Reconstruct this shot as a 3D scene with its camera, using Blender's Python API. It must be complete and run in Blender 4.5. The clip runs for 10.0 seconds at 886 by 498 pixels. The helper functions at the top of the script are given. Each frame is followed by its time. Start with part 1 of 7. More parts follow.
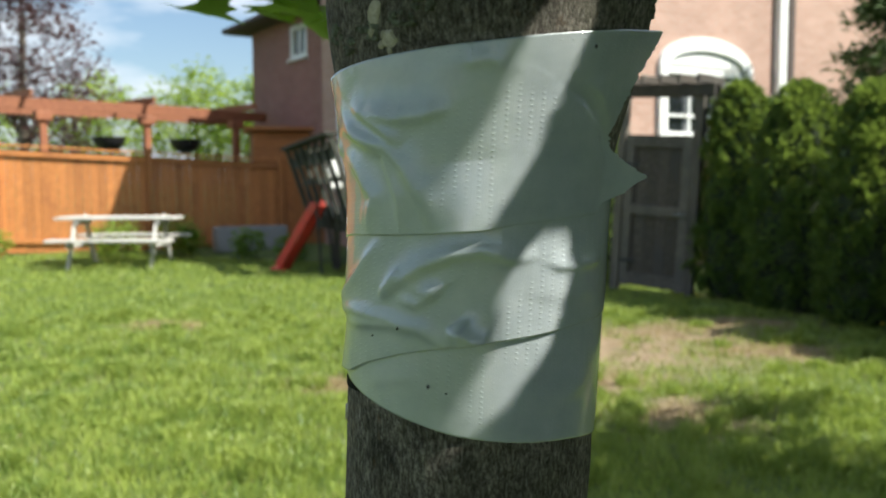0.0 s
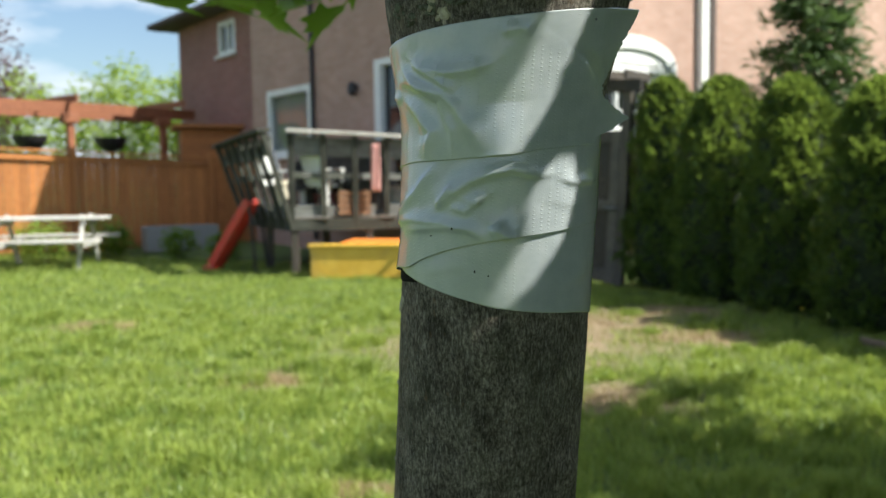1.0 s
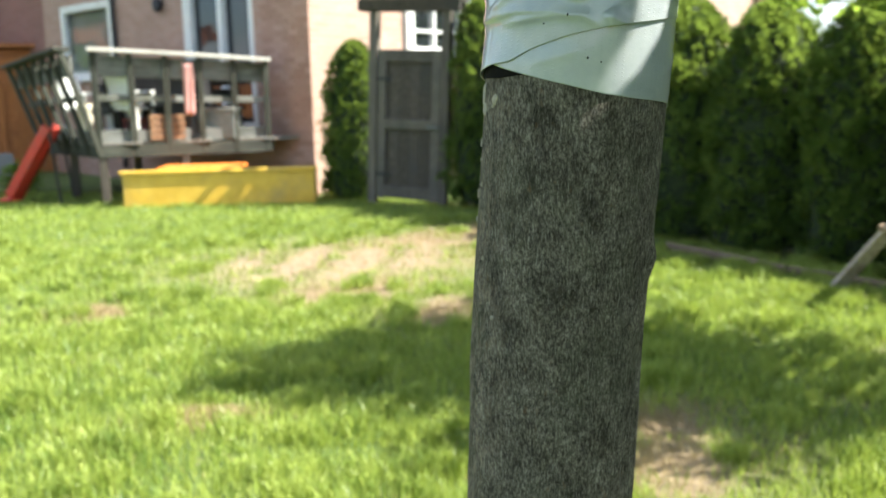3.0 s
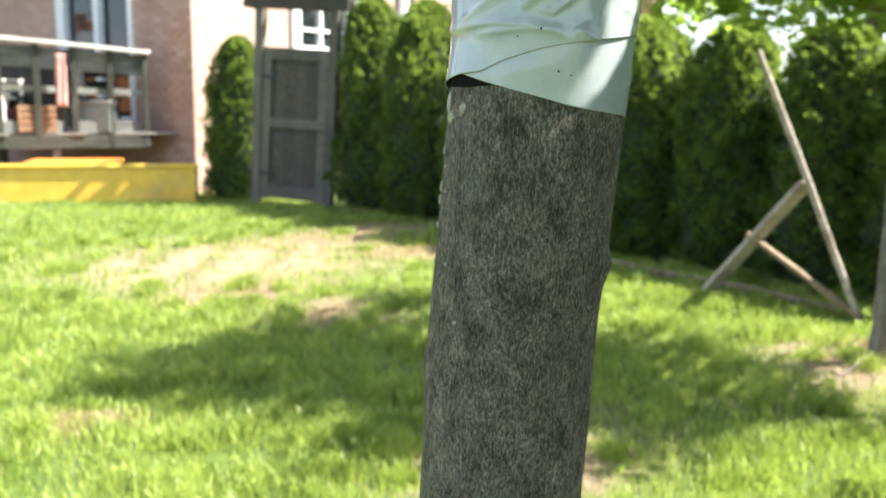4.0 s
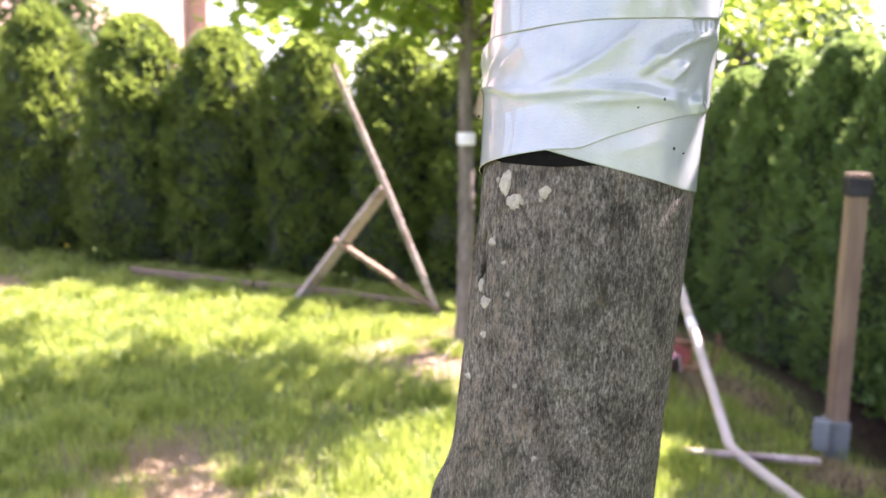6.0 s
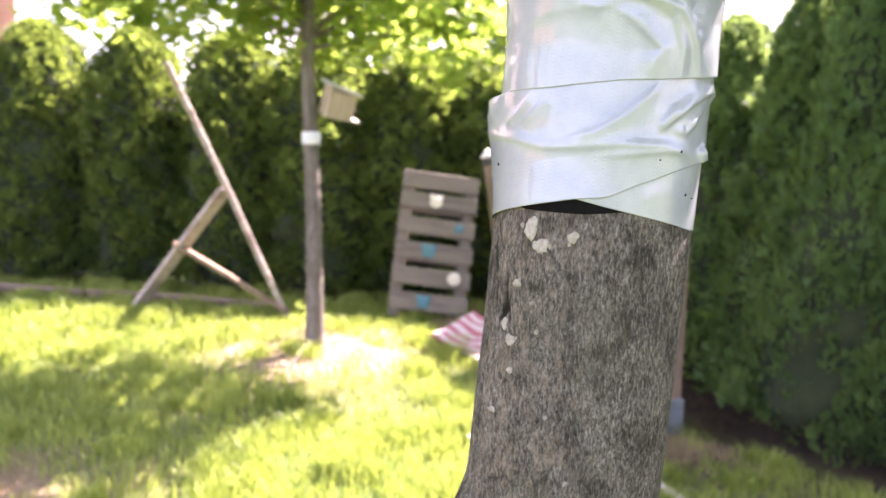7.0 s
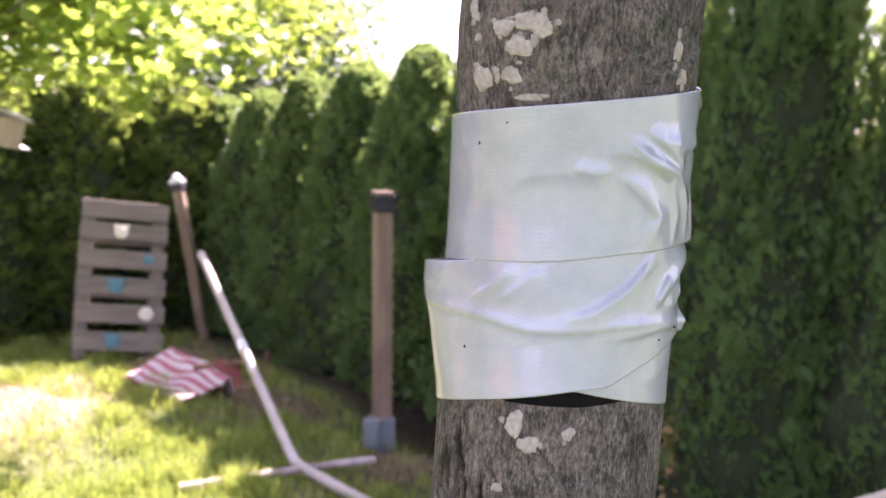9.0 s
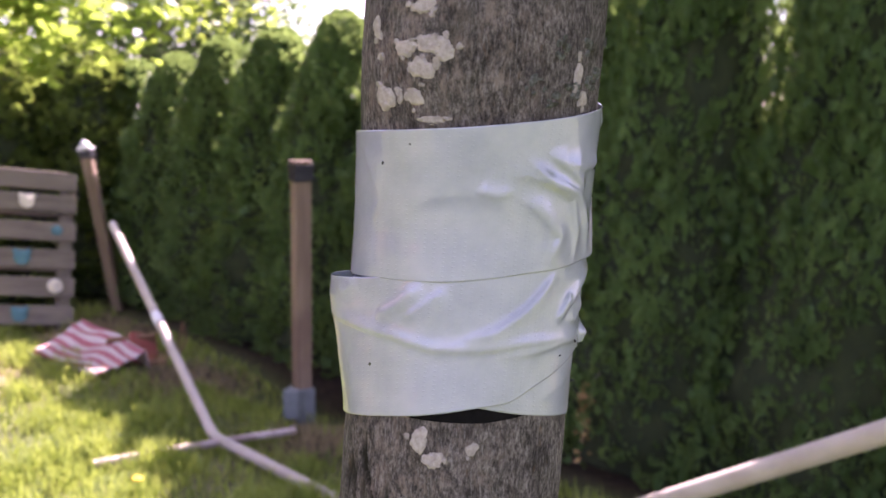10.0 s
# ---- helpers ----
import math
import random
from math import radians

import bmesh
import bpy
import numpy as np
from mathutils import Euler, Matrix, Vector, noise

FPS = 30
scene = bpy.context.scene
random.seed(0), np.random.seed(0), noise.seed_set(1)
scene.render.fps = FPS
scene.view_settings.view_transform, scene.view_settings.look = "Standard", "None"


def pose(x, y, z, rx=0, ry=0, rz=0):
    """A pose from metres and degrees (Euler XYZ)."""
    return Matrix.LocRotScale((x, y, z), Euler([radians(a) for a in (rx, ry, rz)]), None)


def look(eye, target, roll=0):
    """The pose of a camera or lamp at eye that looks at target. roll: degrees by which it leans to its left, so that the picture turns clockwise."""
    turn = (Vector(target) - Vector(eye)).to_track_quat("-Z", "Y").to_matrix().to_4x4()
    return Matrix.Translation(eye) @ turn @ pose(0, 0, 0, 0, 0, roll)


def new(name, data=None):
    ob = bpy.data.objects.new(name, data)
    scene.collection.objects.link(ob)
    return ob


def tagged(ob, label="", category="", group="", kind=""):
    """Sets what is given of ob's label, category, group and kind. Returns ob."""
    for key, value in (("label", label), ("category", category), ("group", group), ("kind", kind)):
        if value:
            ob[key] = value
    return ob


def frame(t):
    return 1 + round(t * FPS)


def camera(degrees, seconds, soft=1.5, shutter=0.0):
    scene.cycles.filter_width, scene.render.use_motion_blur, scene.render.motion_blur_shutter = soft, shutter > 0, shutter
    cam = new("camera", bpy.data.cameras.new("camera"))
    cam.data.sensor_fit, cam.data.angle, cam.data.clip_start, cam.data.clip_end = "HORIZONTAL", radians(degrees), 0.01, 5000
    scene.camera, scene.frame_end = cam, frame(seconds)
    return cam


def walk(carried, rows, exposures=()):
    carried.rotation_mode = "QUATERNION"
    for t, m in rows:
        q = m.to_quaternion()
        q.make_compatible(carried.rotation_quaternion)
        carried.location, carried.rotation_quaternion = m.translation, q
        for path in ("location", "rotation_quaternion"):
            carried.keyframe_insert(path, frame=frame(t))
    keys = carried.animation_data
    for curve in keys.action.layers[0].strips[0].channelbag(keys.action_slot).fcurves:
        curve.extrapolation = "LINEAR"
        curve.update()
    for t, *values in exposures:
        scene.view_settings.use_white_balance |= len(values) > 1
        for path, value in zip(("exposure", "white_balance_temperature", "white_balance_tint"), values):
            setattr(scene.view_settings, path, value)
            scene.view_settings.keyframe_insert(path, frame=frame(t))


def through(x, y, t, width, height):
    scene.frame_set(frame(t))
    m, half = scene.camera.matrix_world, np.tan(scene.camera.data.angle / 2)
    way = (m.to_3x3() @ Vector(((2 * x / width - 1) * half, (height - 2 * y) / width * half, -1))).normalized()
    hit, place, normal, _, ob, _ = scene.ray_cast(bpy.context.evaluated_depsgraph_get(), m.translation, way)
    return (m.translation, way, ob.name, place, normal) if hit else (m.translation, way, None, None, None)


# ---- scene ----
# ---- camera ----
cam = camera(53.66, 10.0, soft=1.5)
# a phone's lens: 2.2 mm aperture focused on the trunk
cam.data.dof.use_dof = True
cam.data.dof.focus_distance = 0.27
cam.data.dof.aperture_fstop = 21.0
PATH = [
    (0, (0.009, -0.239, 1.345), (-0.094, 1.752, 1.187), -0.26),
    (0.5, (0.003, -0.282, 1.337), (-0.041, 1.711, 1.177), -0.5),
    (1, (-0.022, -0.313, 1.327), (0.029, 1.679, 1.161), -0.83),
    (1.5, (-0.044, -0.343, 1.317), (0.164, 1.638, 1.139), -0.28),
    (2, (-0.078, -0.338, 1.285), (0.254, 1.62, 1.045), -0.42),
    (2.5, (-0.109, -0.317, 1.285), (0.3, 1.614, 0.965), -1.31),
    (4, (-0.149, -0.305, 1.287), (0.56, 1.534, 0.949), 0.76),
    (4.5, (-0.197, -0.242, 1.291), (0.832, 1.442, 0.966), 0.73),
    (5, (-0.226, -0.178, 1.299), (1.083, 1.3, 0.979), 0.09),
    (6.5, (-0.248, -0.14, 1.31), (1.33, 1.05, 1.004), 1.18),
    (7, (-0.279, -0.109, 1.322), (1.431, 0.879, 1.009), 0.66),
    (7.5, (-0.278, -0.078, 1.339), (1.53, 0.721, 1.032), -0.27),
    (8, (-0.272, -0.044, 1.34), (1.606, 0.573, 1.035), -0.94),
    (8.5, (-0.264, -0.028, 1.352), (1.661, 0.43, 1.063), -0.34),
    (9, (-0.253, -0.014, 1.363), (1.702, 0.313, 1.093), 0.56),
    (9.5, (-0.249, -0.012, 1.37), (1.717, 0.195, 1.071), 0.85),
    (10, (-0.251, -0.018, 1.377), (1.714, 0.127, 1.034), 1.11),
]
EXPOSURES = [(0.0, 0.93, 6170, 6), (1.0, 0.98, 6170, 6), (1.5, 1.10, 6220, 6), (2.5, 1.56, 6270, 5), (4.0, 2.17, 6230, 8), (4.5, 2.02, 6200, 11), (5.0, 2.08, 6170, 28), (6.5, 3.12, 6330, 44), (7.5, 2.88, 6400, 48), (8.5, 2.90, 6290, 52), (9.0, 2.64, 6230, 54), (10.0, 2.27, 6190, 60)]
walk(cam, [(t, look(eye, target, roll)) for t, eye, target, roll in PATH], EXPOSURES)

# ---- world, sun ----
SUN_AZ, SUN_EL = -20.0, 49.0   # azimuth from +x towards +y
world = bpy.data.worlds.new("world")
scene.world = world
world.use_nodes = True
wt = world.node_tree
sky = wt.nodes.new("ShaderNodeTexSky")
sky.sky_type = "NISHITA"
sky.sun_disc = False
sky.sun_elevation = radians(SUN_EL)
sky.sun_rotation = radians(90.0 - SUN_AZ)
sky.air_density, sky.dust_density, sky.ozone_density = 1.0, 1.2, 1.0
bg = wt.nodes["Background"]
bg.inputs["Strength"].default_value = 0.077
# soft fair-weather clouds over the sky's blue
wco = wt.nodes.new("ShaderNodeTexCoord")
wmp = wt.nodes.new("ShaderNodeMapping")
wmp.inputs["Scale"].default_value = (3.0, 3.0, 9.0)
wmp.inputs["Location"].default_value = (0.55, 0.2, 0.3)
wno = wt.nodes.new("ShaderNodeTexNoise")
wno.inputs["Scale"].default_value = 1.3
wno.inputs["Detail"].default_value = 5.0
wno.inputs["Roughness"].default_value = 0.55
wra = wt.nodes.new("ShaderNodeValToRGB")
wra.color_ramp.elements[0].position, wra.color_ramp.elements[1].position = 0.47, 0.64
wmx = wt.nodes.new("ShaderNodeMix")
wmx.data_type = "RGBA"
wmx.inputs["B"].default_value = (7.0, 7.2, 7.6, 1)
wt.links.new(wco.outputs["Generated"], wmp.inputs["Vector"])
wt.links.new(wmp.outputs["Vector"], wno.inputs["Vector"])
wt.links.new(wno.outputs["Fac"], wra.inputs["Fac"])
wt.links.new(wra.outputs["Color"], wmx.inputs["Factor"])
wt.links.new(sky.outputs["Color"], wmx.inputs["A"])
wt.links.new(wmx.outputs["Result"], bg.inputs["Color"])

lamp = bpy.data.lights.new("sun", "SUN")
lamp.energy, lamp.angle, lamp.color = 5.0, radians(0.53), (1.0, 0.93, 0.80)
sun = new("sun", lamp)
sd = Vector((math.cos(radians(SUN_EL)) * math.cos(radians(SUN_AZ)), math.cos(radians(SUN_EL)) * math.sin(radians(SUN_AZ)), math.sin(radians(SUN_EL))))
sun.matrix_world = look(sd * 60, (0, 0, 0))

# ---- materials ----
def ramp_node(nt, stops):
    r = nt.nodes.new("ShaderNodeValToRGB")
    els = r.color_ramp.elements
    els[0].position, els[0].color = stops[0][0], (*stops[0][1], 1)
    els[1].position, els[1].color = stops[-1][0], (*stops[-1][1], 1)
    for p, c in stops[1:-1]:
        e = els.new(p)
        e.color = (*c, 1)
    return r


def noise_node(nt, vec, scale, detail=4.0, rough=0.55, stretch=(1, 1, 1)):
    m = nt.nodes.new("ShaderNodeMapping")
    m.inputs["Scale"].default_value = stretch
    nt.links.new(vec, m.inputs["Vector"])
    n = nt.nodes.new("ShaderNodeTexNoise")
    n.inputs["Scale"].default_value, n.inputs["Detail"].default_value, n.inputs["Roughness"].default_value = scale, detail, rough
    nt.links.new(m.outputs["Vector"], n.inputs["Vector"])
    return n


def mixrgb(nt, fac, a, b, blend="MIX"):
    m = nt.nodes.new("ShaderNodeMix")
    m.data_type, m.blend_type = "RGBA", blend
    for sock, v in (("Factor", fac), ("A", a), ("B", b)):
        if isinstance(v, (int, float)):
            m.inputs[sock].default_value = v
        elif isinstance(v, tuple):
            m.inputs[sock].default_value = (*v, 1)
        else:
            nt.links.new(v, m.inputs[sock])
    return m.outputs["Result"]


def surf(name, grain, scale=20.0, stretch=(1, 1, 1), stain=None, stain_scale=2.0, stain_range=(0.5, 0.7), rough=(0.6, 0.85),
         bump=0.3, dist=0.003, metal=0.0, vary=0.0, island=False, spec=0.5, detail=5.0, coat=0.0):
    """A two-scale procedural surface: a fine grain ramp, larger stains, bump, and a shift of tone from piece to piece."""
    m = bpy.data.materials.new(name)
    m.use_nodes = True
    nt = m.node_tree
    b = nt.nodes["Principled BSDF"]
    co = nt.nodes.new("ShaderNodeTexCoord")
    vec = co.outputs["Object"]
    if vary:
        if island:
            rnd = nt.nodes.new("ShaderNodeNewGeometry").outputs["Random Per Island"]
        else:
            rnd = nt.nodes.new("ShaderNodeObjectInfo").outputs["Random"]
        ad = nt.nodes.new("ShaderNodeVectorMath")
        ad.operation = "MULTIPLY_ADD"
        cb = nt.nodes.new("ShaderNodeCombineXYZ")
        for i in range(3):
            nt.links.new(rnd, cb.inputs[i])
        nt.links.new(cb.outputs[0], ad.inputs[0])
        ad.inputs[1].default_value = (7.3, 3.1, 5.7)
        nt.links.new(vec, ad.inputs[2])
        vec = ad.outputs[0]
    n = noise_node(nt, vec, scale, detail, 0.6, stretch)
    r = ramp_node(nt, grain)
    nt.links.new(n.outputs["Fac"], r.inputs["Fac"])
    col = r.outputs["Color"]
    if stain:
        s = noise_node(nt, vec, stain_scale, 4.0, 0.6)
        sr = nt.nodes.new("ShaderNodeMapRange")
        sr.inputs["From Min"].default_value, sr.inputs["From Max"].default_value = stain_range
        nt.links.new(s.outputs["Fac"], sr.inputs["Value"])
        col = mixrgb(nt, sr.outputs["Result"], col, stain)
    if vary:
        hs = nt.nodes.new("ShaderNodeHueSaturation")
        mr = nt.nodes.new("ShaderNodeMapRange")
        mr.inputs["To Min"].default_value, mr.inputs["To Max"].default_value = 1 - vary, 1 + vary
        nt.links.new(rnd, mr.inputs["Value"])
        nt.links.new(mr.outputs["Result"], hs.inputs["Value"])
        nt.links.new(col, hs.inputs["Color"])
        col = hs.outputs["Color"]
    nt.links.new(col, b.inputs["Base Color"])
    rr = nt.nodes.new("ShaderNodeMapRange")
    rr.inputs["To Min"].default_value, rr.inputs["To Max"].default_value = rough
    nt.links.new(n.outputs["Fac"], rr.inputs["Value"])
    nt.links.new(rr.outputs["Result"], b.inputs["Roughness"])
    b.inputs["Metallic"].default_value = metal
    b.inputs["Specular IOR Level"].default_value = spec
    b.inputs["Coat Weight"].default_value = coat
    if bump:
        bp = nt.nodes.new("ShaderNodeBump")
        bp.inputs["Strength"].default_value, bp.inputs["Distance"].default_value = bump, dist
        nt.links.new(n.outputs["Fac"], bp.inputs["Height"])
        nt.links.new(bp.outputs["Normal"], b.inputs["Normal"])
    return m


def leaf_mat(name, dark, light, through=0.35, tint=(0.30, 0.45, 0.05), rough=0.45, patch=1.4, single=0.55):
    """Foliage: tone differs from leaf to leaf and from clump to clump, and light passes through."""
    m = bpy.data.materials.new(name)
    m.use_nodes = True
    nt = m.node_tree
    b = nt.nodes["Principled BSDF"]
    geo = nt.nodes.new("ShaderNodeNewGeometry")
    co = nt.nodes.new("ShaderNodeTexCoord")
    n = noise_node(nt, co.outputs["Object"], patch, 3.0)
    mx = nt.nodes.new("ShaderNodeMath")
    mx.operation = "MULTIPLY_ADD"
    mx.inputs[1].default_value = single
    nt.links.new(geo.outputs["Random Per Island"], mx.inputs[0])
    sc = nt.nodes.new("ShaderNodeMath")
    sc.operation = "MULTIPLY_ADD"
    sc.inputs[1].default_value, sc.inputs[2].default_value = 1.5, -0.52
    nt.links.new(n.outputs["Fac"], sc.inputs[0])
    nt.links.new(sc.outputs[0], mx.inputs[2])
    col = mixrgb(nt, mx.outputs[0], dark, light)
    nt.links.new(col, b.inputs["Base Color"])
    b.inputs["Roughness"].default_value = rough
    b.inputs["Specular IOR Level"].default_value = 0.35
    tr = nt.nodes.new("ShaderNodeBsdfTranslucent")
    tc = mixrgb(nt, 0.6, col, tint)
    nt.links.new(tc, tr.inputs["Color"])
    ms = nt.nodes.new("ShaderNodeMixShader")
    ms.inputs["Fac"].default_value = through
    nt.links.new(b.outputs[0], ms.inputs[1])
    nt.links.new(tr.outputs[0], ms.inputs[2])
    nt.links.new(ms.outputs[0], nt.nodes["Material Output"].inputs["Surface"])
    return m


def brick_mat(name, c1, c2, mortar):
    m = bpy.data.materials.new(name)
    m.use_nodes = True
    nt = m.node_tree
    b = nt.nodes["Principled BSDF"]
    uv = nt.nodes.new("ShaderNodeUVMap")
    uv.uv_map = "UVMap"
    br = nt.nodes.new("ShaderNodeTexBrick")
    br.inputs["Scale"].default_value = 1.0
    br.inputs["Brick Width"].default_value, br.inputs["Row Height"].default_value = 0.24, 0.075
    br.inputs["Mortar Size"].default_value, br.inputs["Mortar Smooth"].default_value = 0.006, 0.3
    br.inputs["Color1"].default_value, br.inputs["Color2"].default_value, br.inputs["Mortar"].default_value = (*c1, 1), (*c2, 1), (*mortar, 1)
    nt.links.new(uv.outputs[0], br.inputs["Vector"])
    n = noise_node(nt, uv.outputs[0], 1.1, 5.0)
    g = noise_node(nt, uv.outputs[0], 60.0, 3.0)
    sh = nt.nodes.new("ShaderNodeMapRange")
    sh.inputs["To Min"].default_value, sh.inputs["To Max"].default_value = 0.78, 1.2
    nt.links.new(n.outputs["Fac"], sh.inputs["Value"])
    hs = nt.nodes.new("ShaderNodeHueSaturation")
    nt.links.new(sh.outputs["Result"], hs.inputs["Value"])
    nt.links.new(br.outputs["Color"], hs.inputs["Color"])
    nt.links.new(hs.outputs["Color"], b.inputs["Base Color"])
    b.inputs["Roughness"].default_value = 0.88
    ht = nt.nodes.new("ShaderNodeMath")
    ht.operation = "MULTIPLY_ADD"
    ht.inputs[1].default_value = -1.0
    nt.links.new(br.outputs["Fac"], ht.inputs[0])
    nt.links.new(g.outputs["Fac"], ht.inputs[2])
    bp = nt.nodes.new("ShaderNodeBump")
    bp.inputs["Strength"].default_value, bp.inputs["Distance"].default_value = 0.6, 0.006
    nt.links.new(ht.outputs[0], bp.inputs["Height"])
    nt.links.new(bp.outputs["Normal"], b.inputs["Normal"])
    return m


def glass_mat(name, ior=2.3):
    m = bpy.data.materials.new(name)
    m.use_nodes = True
    b = m.node_tree.nodes["Principled BSDF"]
    b.inputs["Base Color"].default_value = (0.02, 0.025, 0.03, 1)
    b.inputs["Roughness"].default_value = 0.04
    b.inputs["Specular IOR Level"].default_value = 1.0 if ior > 2 else 0.5
    b.inputs["IOR"].default_value = ior
    b.inputs["Coat Weight"].default_value = 1.0 if ior > 2 else 0.0
    return m


M_WHITE = surf("white_paint", [(0.3, (0.70, 0.71, 0.72)), (0.7, (0.82, 0.82, 0.80))], 12, stain=(0.55, 0.54, 0.50), stain_scale=3, stain_range=(0.58, 0.8), rough=(0.4, 0.6), bump=0.1)
M_GLASS = glass_mat("window_glass")
M_DOORGLASS = glass_mat("door_glass", 1.5)
M_BRICK = brick_mat("pink_brick", (0.385, 0.235, 0.185), (0.455, 0.29, 0.235), (0.42, 0.355, 0.31))
M_BRICKRED = brick_mat("red_brick", (0.255, 0.118, 0.098), (0.315, 0.152, 0.125), (0.33, 0.245, 0.21))
M_SHINGLE = surf("roof_shingle", [(0.3, (0.05, 0.04, 0.04)), (0.7, (0.11, 0.085, 0.075))], 30, (1, 1, 3), stain=(0.08, 0.06, 0.055), bump=0.6, dist=0.01, rough=(0.85, 0.95))
M_CEDAR = surf("cedar_stain", [(0.3, (0.30, 0.105, 0.028)), (0.5, (0.43, 0.165, 0.045)), (0.75, (0.54, 0.23, 0.07))], 26, (1, 1, 0.07), stain=(0.24, 0.085, 0.03), stain_scale=1.6, stain_range=(0.55, 0.85), vary=0.16, bump=0.35, dist=0.002, rough=(0.55, 0.75))
M_PERGOLA = surf("pergola_stain", [(0.3, (0.20, 0.07, 0.035)), (0.7, (0.34, 0.13, 0.06))], 22, (1, 1, 0.3), vary=0.12, bump=0.3, rough=(0.55, 0.75))
M_GREYWOOD = surf("weathered_wood", [(0.25, (0.10, 0.092, 0.08)), (0.5, (0.20, 0.185, 0.165)), (0.75, (0.31, 0.29, 0.26))], 30, (1, 1, 0.08), stain=(0.12, 0.11, 0.085), stain_scale=2.4, stain_range=(0.5, 0.75), vary=0.18, bump=0.5, dist=0.003, rough=(0.75, 0.92))
M_GATE = surf("gate_wood", [(0.25, (0.034, 0.027, 0.021)), (0.5, (0.073, 0.060, 0.048)), (0.75, (0.135, 0.115, 0.095))], 30, (1, 1, 0.06), stain=(0.06, 0.055, 0.05), vary=0.2, bump=0.5, dist=0.003, rough=(0.75, 0.92))
M_GATEFRAME = surf("gate_frame_wood", [(0.25, (0.058, 0.050, 0.041)), (0.5, (0.110, 0.096, 0.080)), (0.75, (0.18, 0.16, 0.136))], 30, (1, 1, 0.06), stain=(0.08, 0.075, 0.066), vary=0.2, bump=0.5, dist=0.003, rough=(0.75, 0.92))
M_DECKDARK = surf("old_deck_wood", [(0.25, (0.018, 0.019, 0.015)), (0.5, (0.042, 0.044, 0.035)), (0.75, (0.11, 0.115, 0.095))], 24, (0.12, 1, 1), stain=(0.035, 0.038, 0.028), stain_scale=2.2, stain_range=(0.45, 0.65), vary=0.25, bump=0.5, dist=0.003, rough=(0.8, 0.95))
M_PALLET = surf("pallet_wood", [(0.25, (0.085, 0.070, 0.053)), (0.5, (0.16, 0.134, 0.104)), (0.78, (0.25, 0.213, 0.172))], 34, (0.07, 1, 1), stain=(0.20, 0.17, 0.13), stain_scale=4, stain_range=(0.5, 0.75), vary=0.14, bump=0.5, dist=0.002, rough=(0.75, 0.92))
M_POLE = surf("silvered_pole", [(0.25, (0.25, 0.195, 0.165)), (0.5, (0.43, 0.355, 0.31)), (0.78, (0.58, 0.50, 0.45))], 30, (1, 1, 0.08), stain=(0.22, 0.16, 0.13), stain_scale=5, stain_range=(0.52, 0.7), bump=0.4, dist=0.002, rough=(0.6, 0.85))
M_PLANKLIGHT = surf("bleached_plank", [(0.25, (0.42, 0.40, 0.37)), (0.7, (0.62, 0.60, 0.56))], 30, (0.08, 1, 1), stain=(0.30, 0.28, 0.25), stain_scale=3, stain_range=(0.55, 0.75), vary=0.1, bump=0.3, rough=(0.65, 0.85))
M_POST = surf("treated_post", [(0.25, (0.135, 0.092, 0.058)), (0.5, (0.22, 0.155, 0.10)), (0.75, (0.32, 0.235, 0.16))], 30, (1, 1, 0.06), stain=(0.16, 0.10, 0.07), stain_scale=3, stain_range=(0.5, 0.72), bump=0.4, dist=0.002, rough=(0.65, 0.85))
M_PIPE = surf("white_pipe", [(0.3, (0.39, 0.345, 0.295)), (0.7, (0.51, 0.46, 0.40))], 14, stain=(0.44, 0.38, 0.32), stain_scale=6, stain_range=(0.55, 0.8), rough=(0.35, 0.55), bump=0.08)
M_RED = surf("red_plastic", [(0.3, (0.50, 0.035, 0.025)), (0.7, (0.62, 0.055, 0.035))], 10, stain=(0.42, 0.07, 0.05), stain_scale=3, rough=(0.35, 0.55), bump=0.05)
M_YELLOW = surf("yellow_plastic", [(0.3, (0.66, 0.39, 0.045)), (0.7, (0.80, 0.52, 0.08))], 6, stain=(0.55, 0.36, 0.10), stain_scale=2.2, stain_range=(0.5, 0.75), rough=(0.4, 0.6), bump=0.05)
M_ORANGE = surf("orange_plastic", [(0.3, (0.70, 0.20, 0.03)), (0.7, (0.82, 0.28, 0.05))], 6, rough=(0.4, 0.6), bump=0.05)
M_CONCRETE = surf("concrete", [(0.3, (0.22, 0.22, 0.22)), (0.7, (0.34, 0.34, 0.33))], 25, stain=(0.18, 0.18, 0.17), bump=0.4, rough=(0.8, 0.95))
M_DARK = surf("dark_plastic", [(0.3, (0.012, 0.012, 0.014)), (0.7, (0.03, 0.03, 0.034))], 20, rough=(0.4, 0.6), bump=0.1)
M_METAL = surf("dull_metal", [(0.3, (0.20, 0.21, 0.22)), (0.7, (0.36, 0.37, 0.38))], 30, rough=(0.35, 0.55), metal=0.8, bump=0.1)
M_BOX = surf("grey_green_box", [(0.3, (0.14, 0.165, 0.165)), (0.7, (0.21, 0.235, 0.235))], 18, stain=(0.16, 0.18, 0.17), rough=(0.45, 0.65), bump=0.1)
M_TEAL = surf("teal_paint", [(0.3, (0.045, 0.155, 0.185)), (0.7, (0.085, 0.23, 0.26))], 20, rough=(0.5, 0.7), bump=0.1)
M_CREAM = surf("cream_paint", [(0.3, (0.62, 0.56, 0.43)), (0.7, (0.74, 0.68, 0.55))], 20, rough=(0.5, 0.7), bump=0.1)
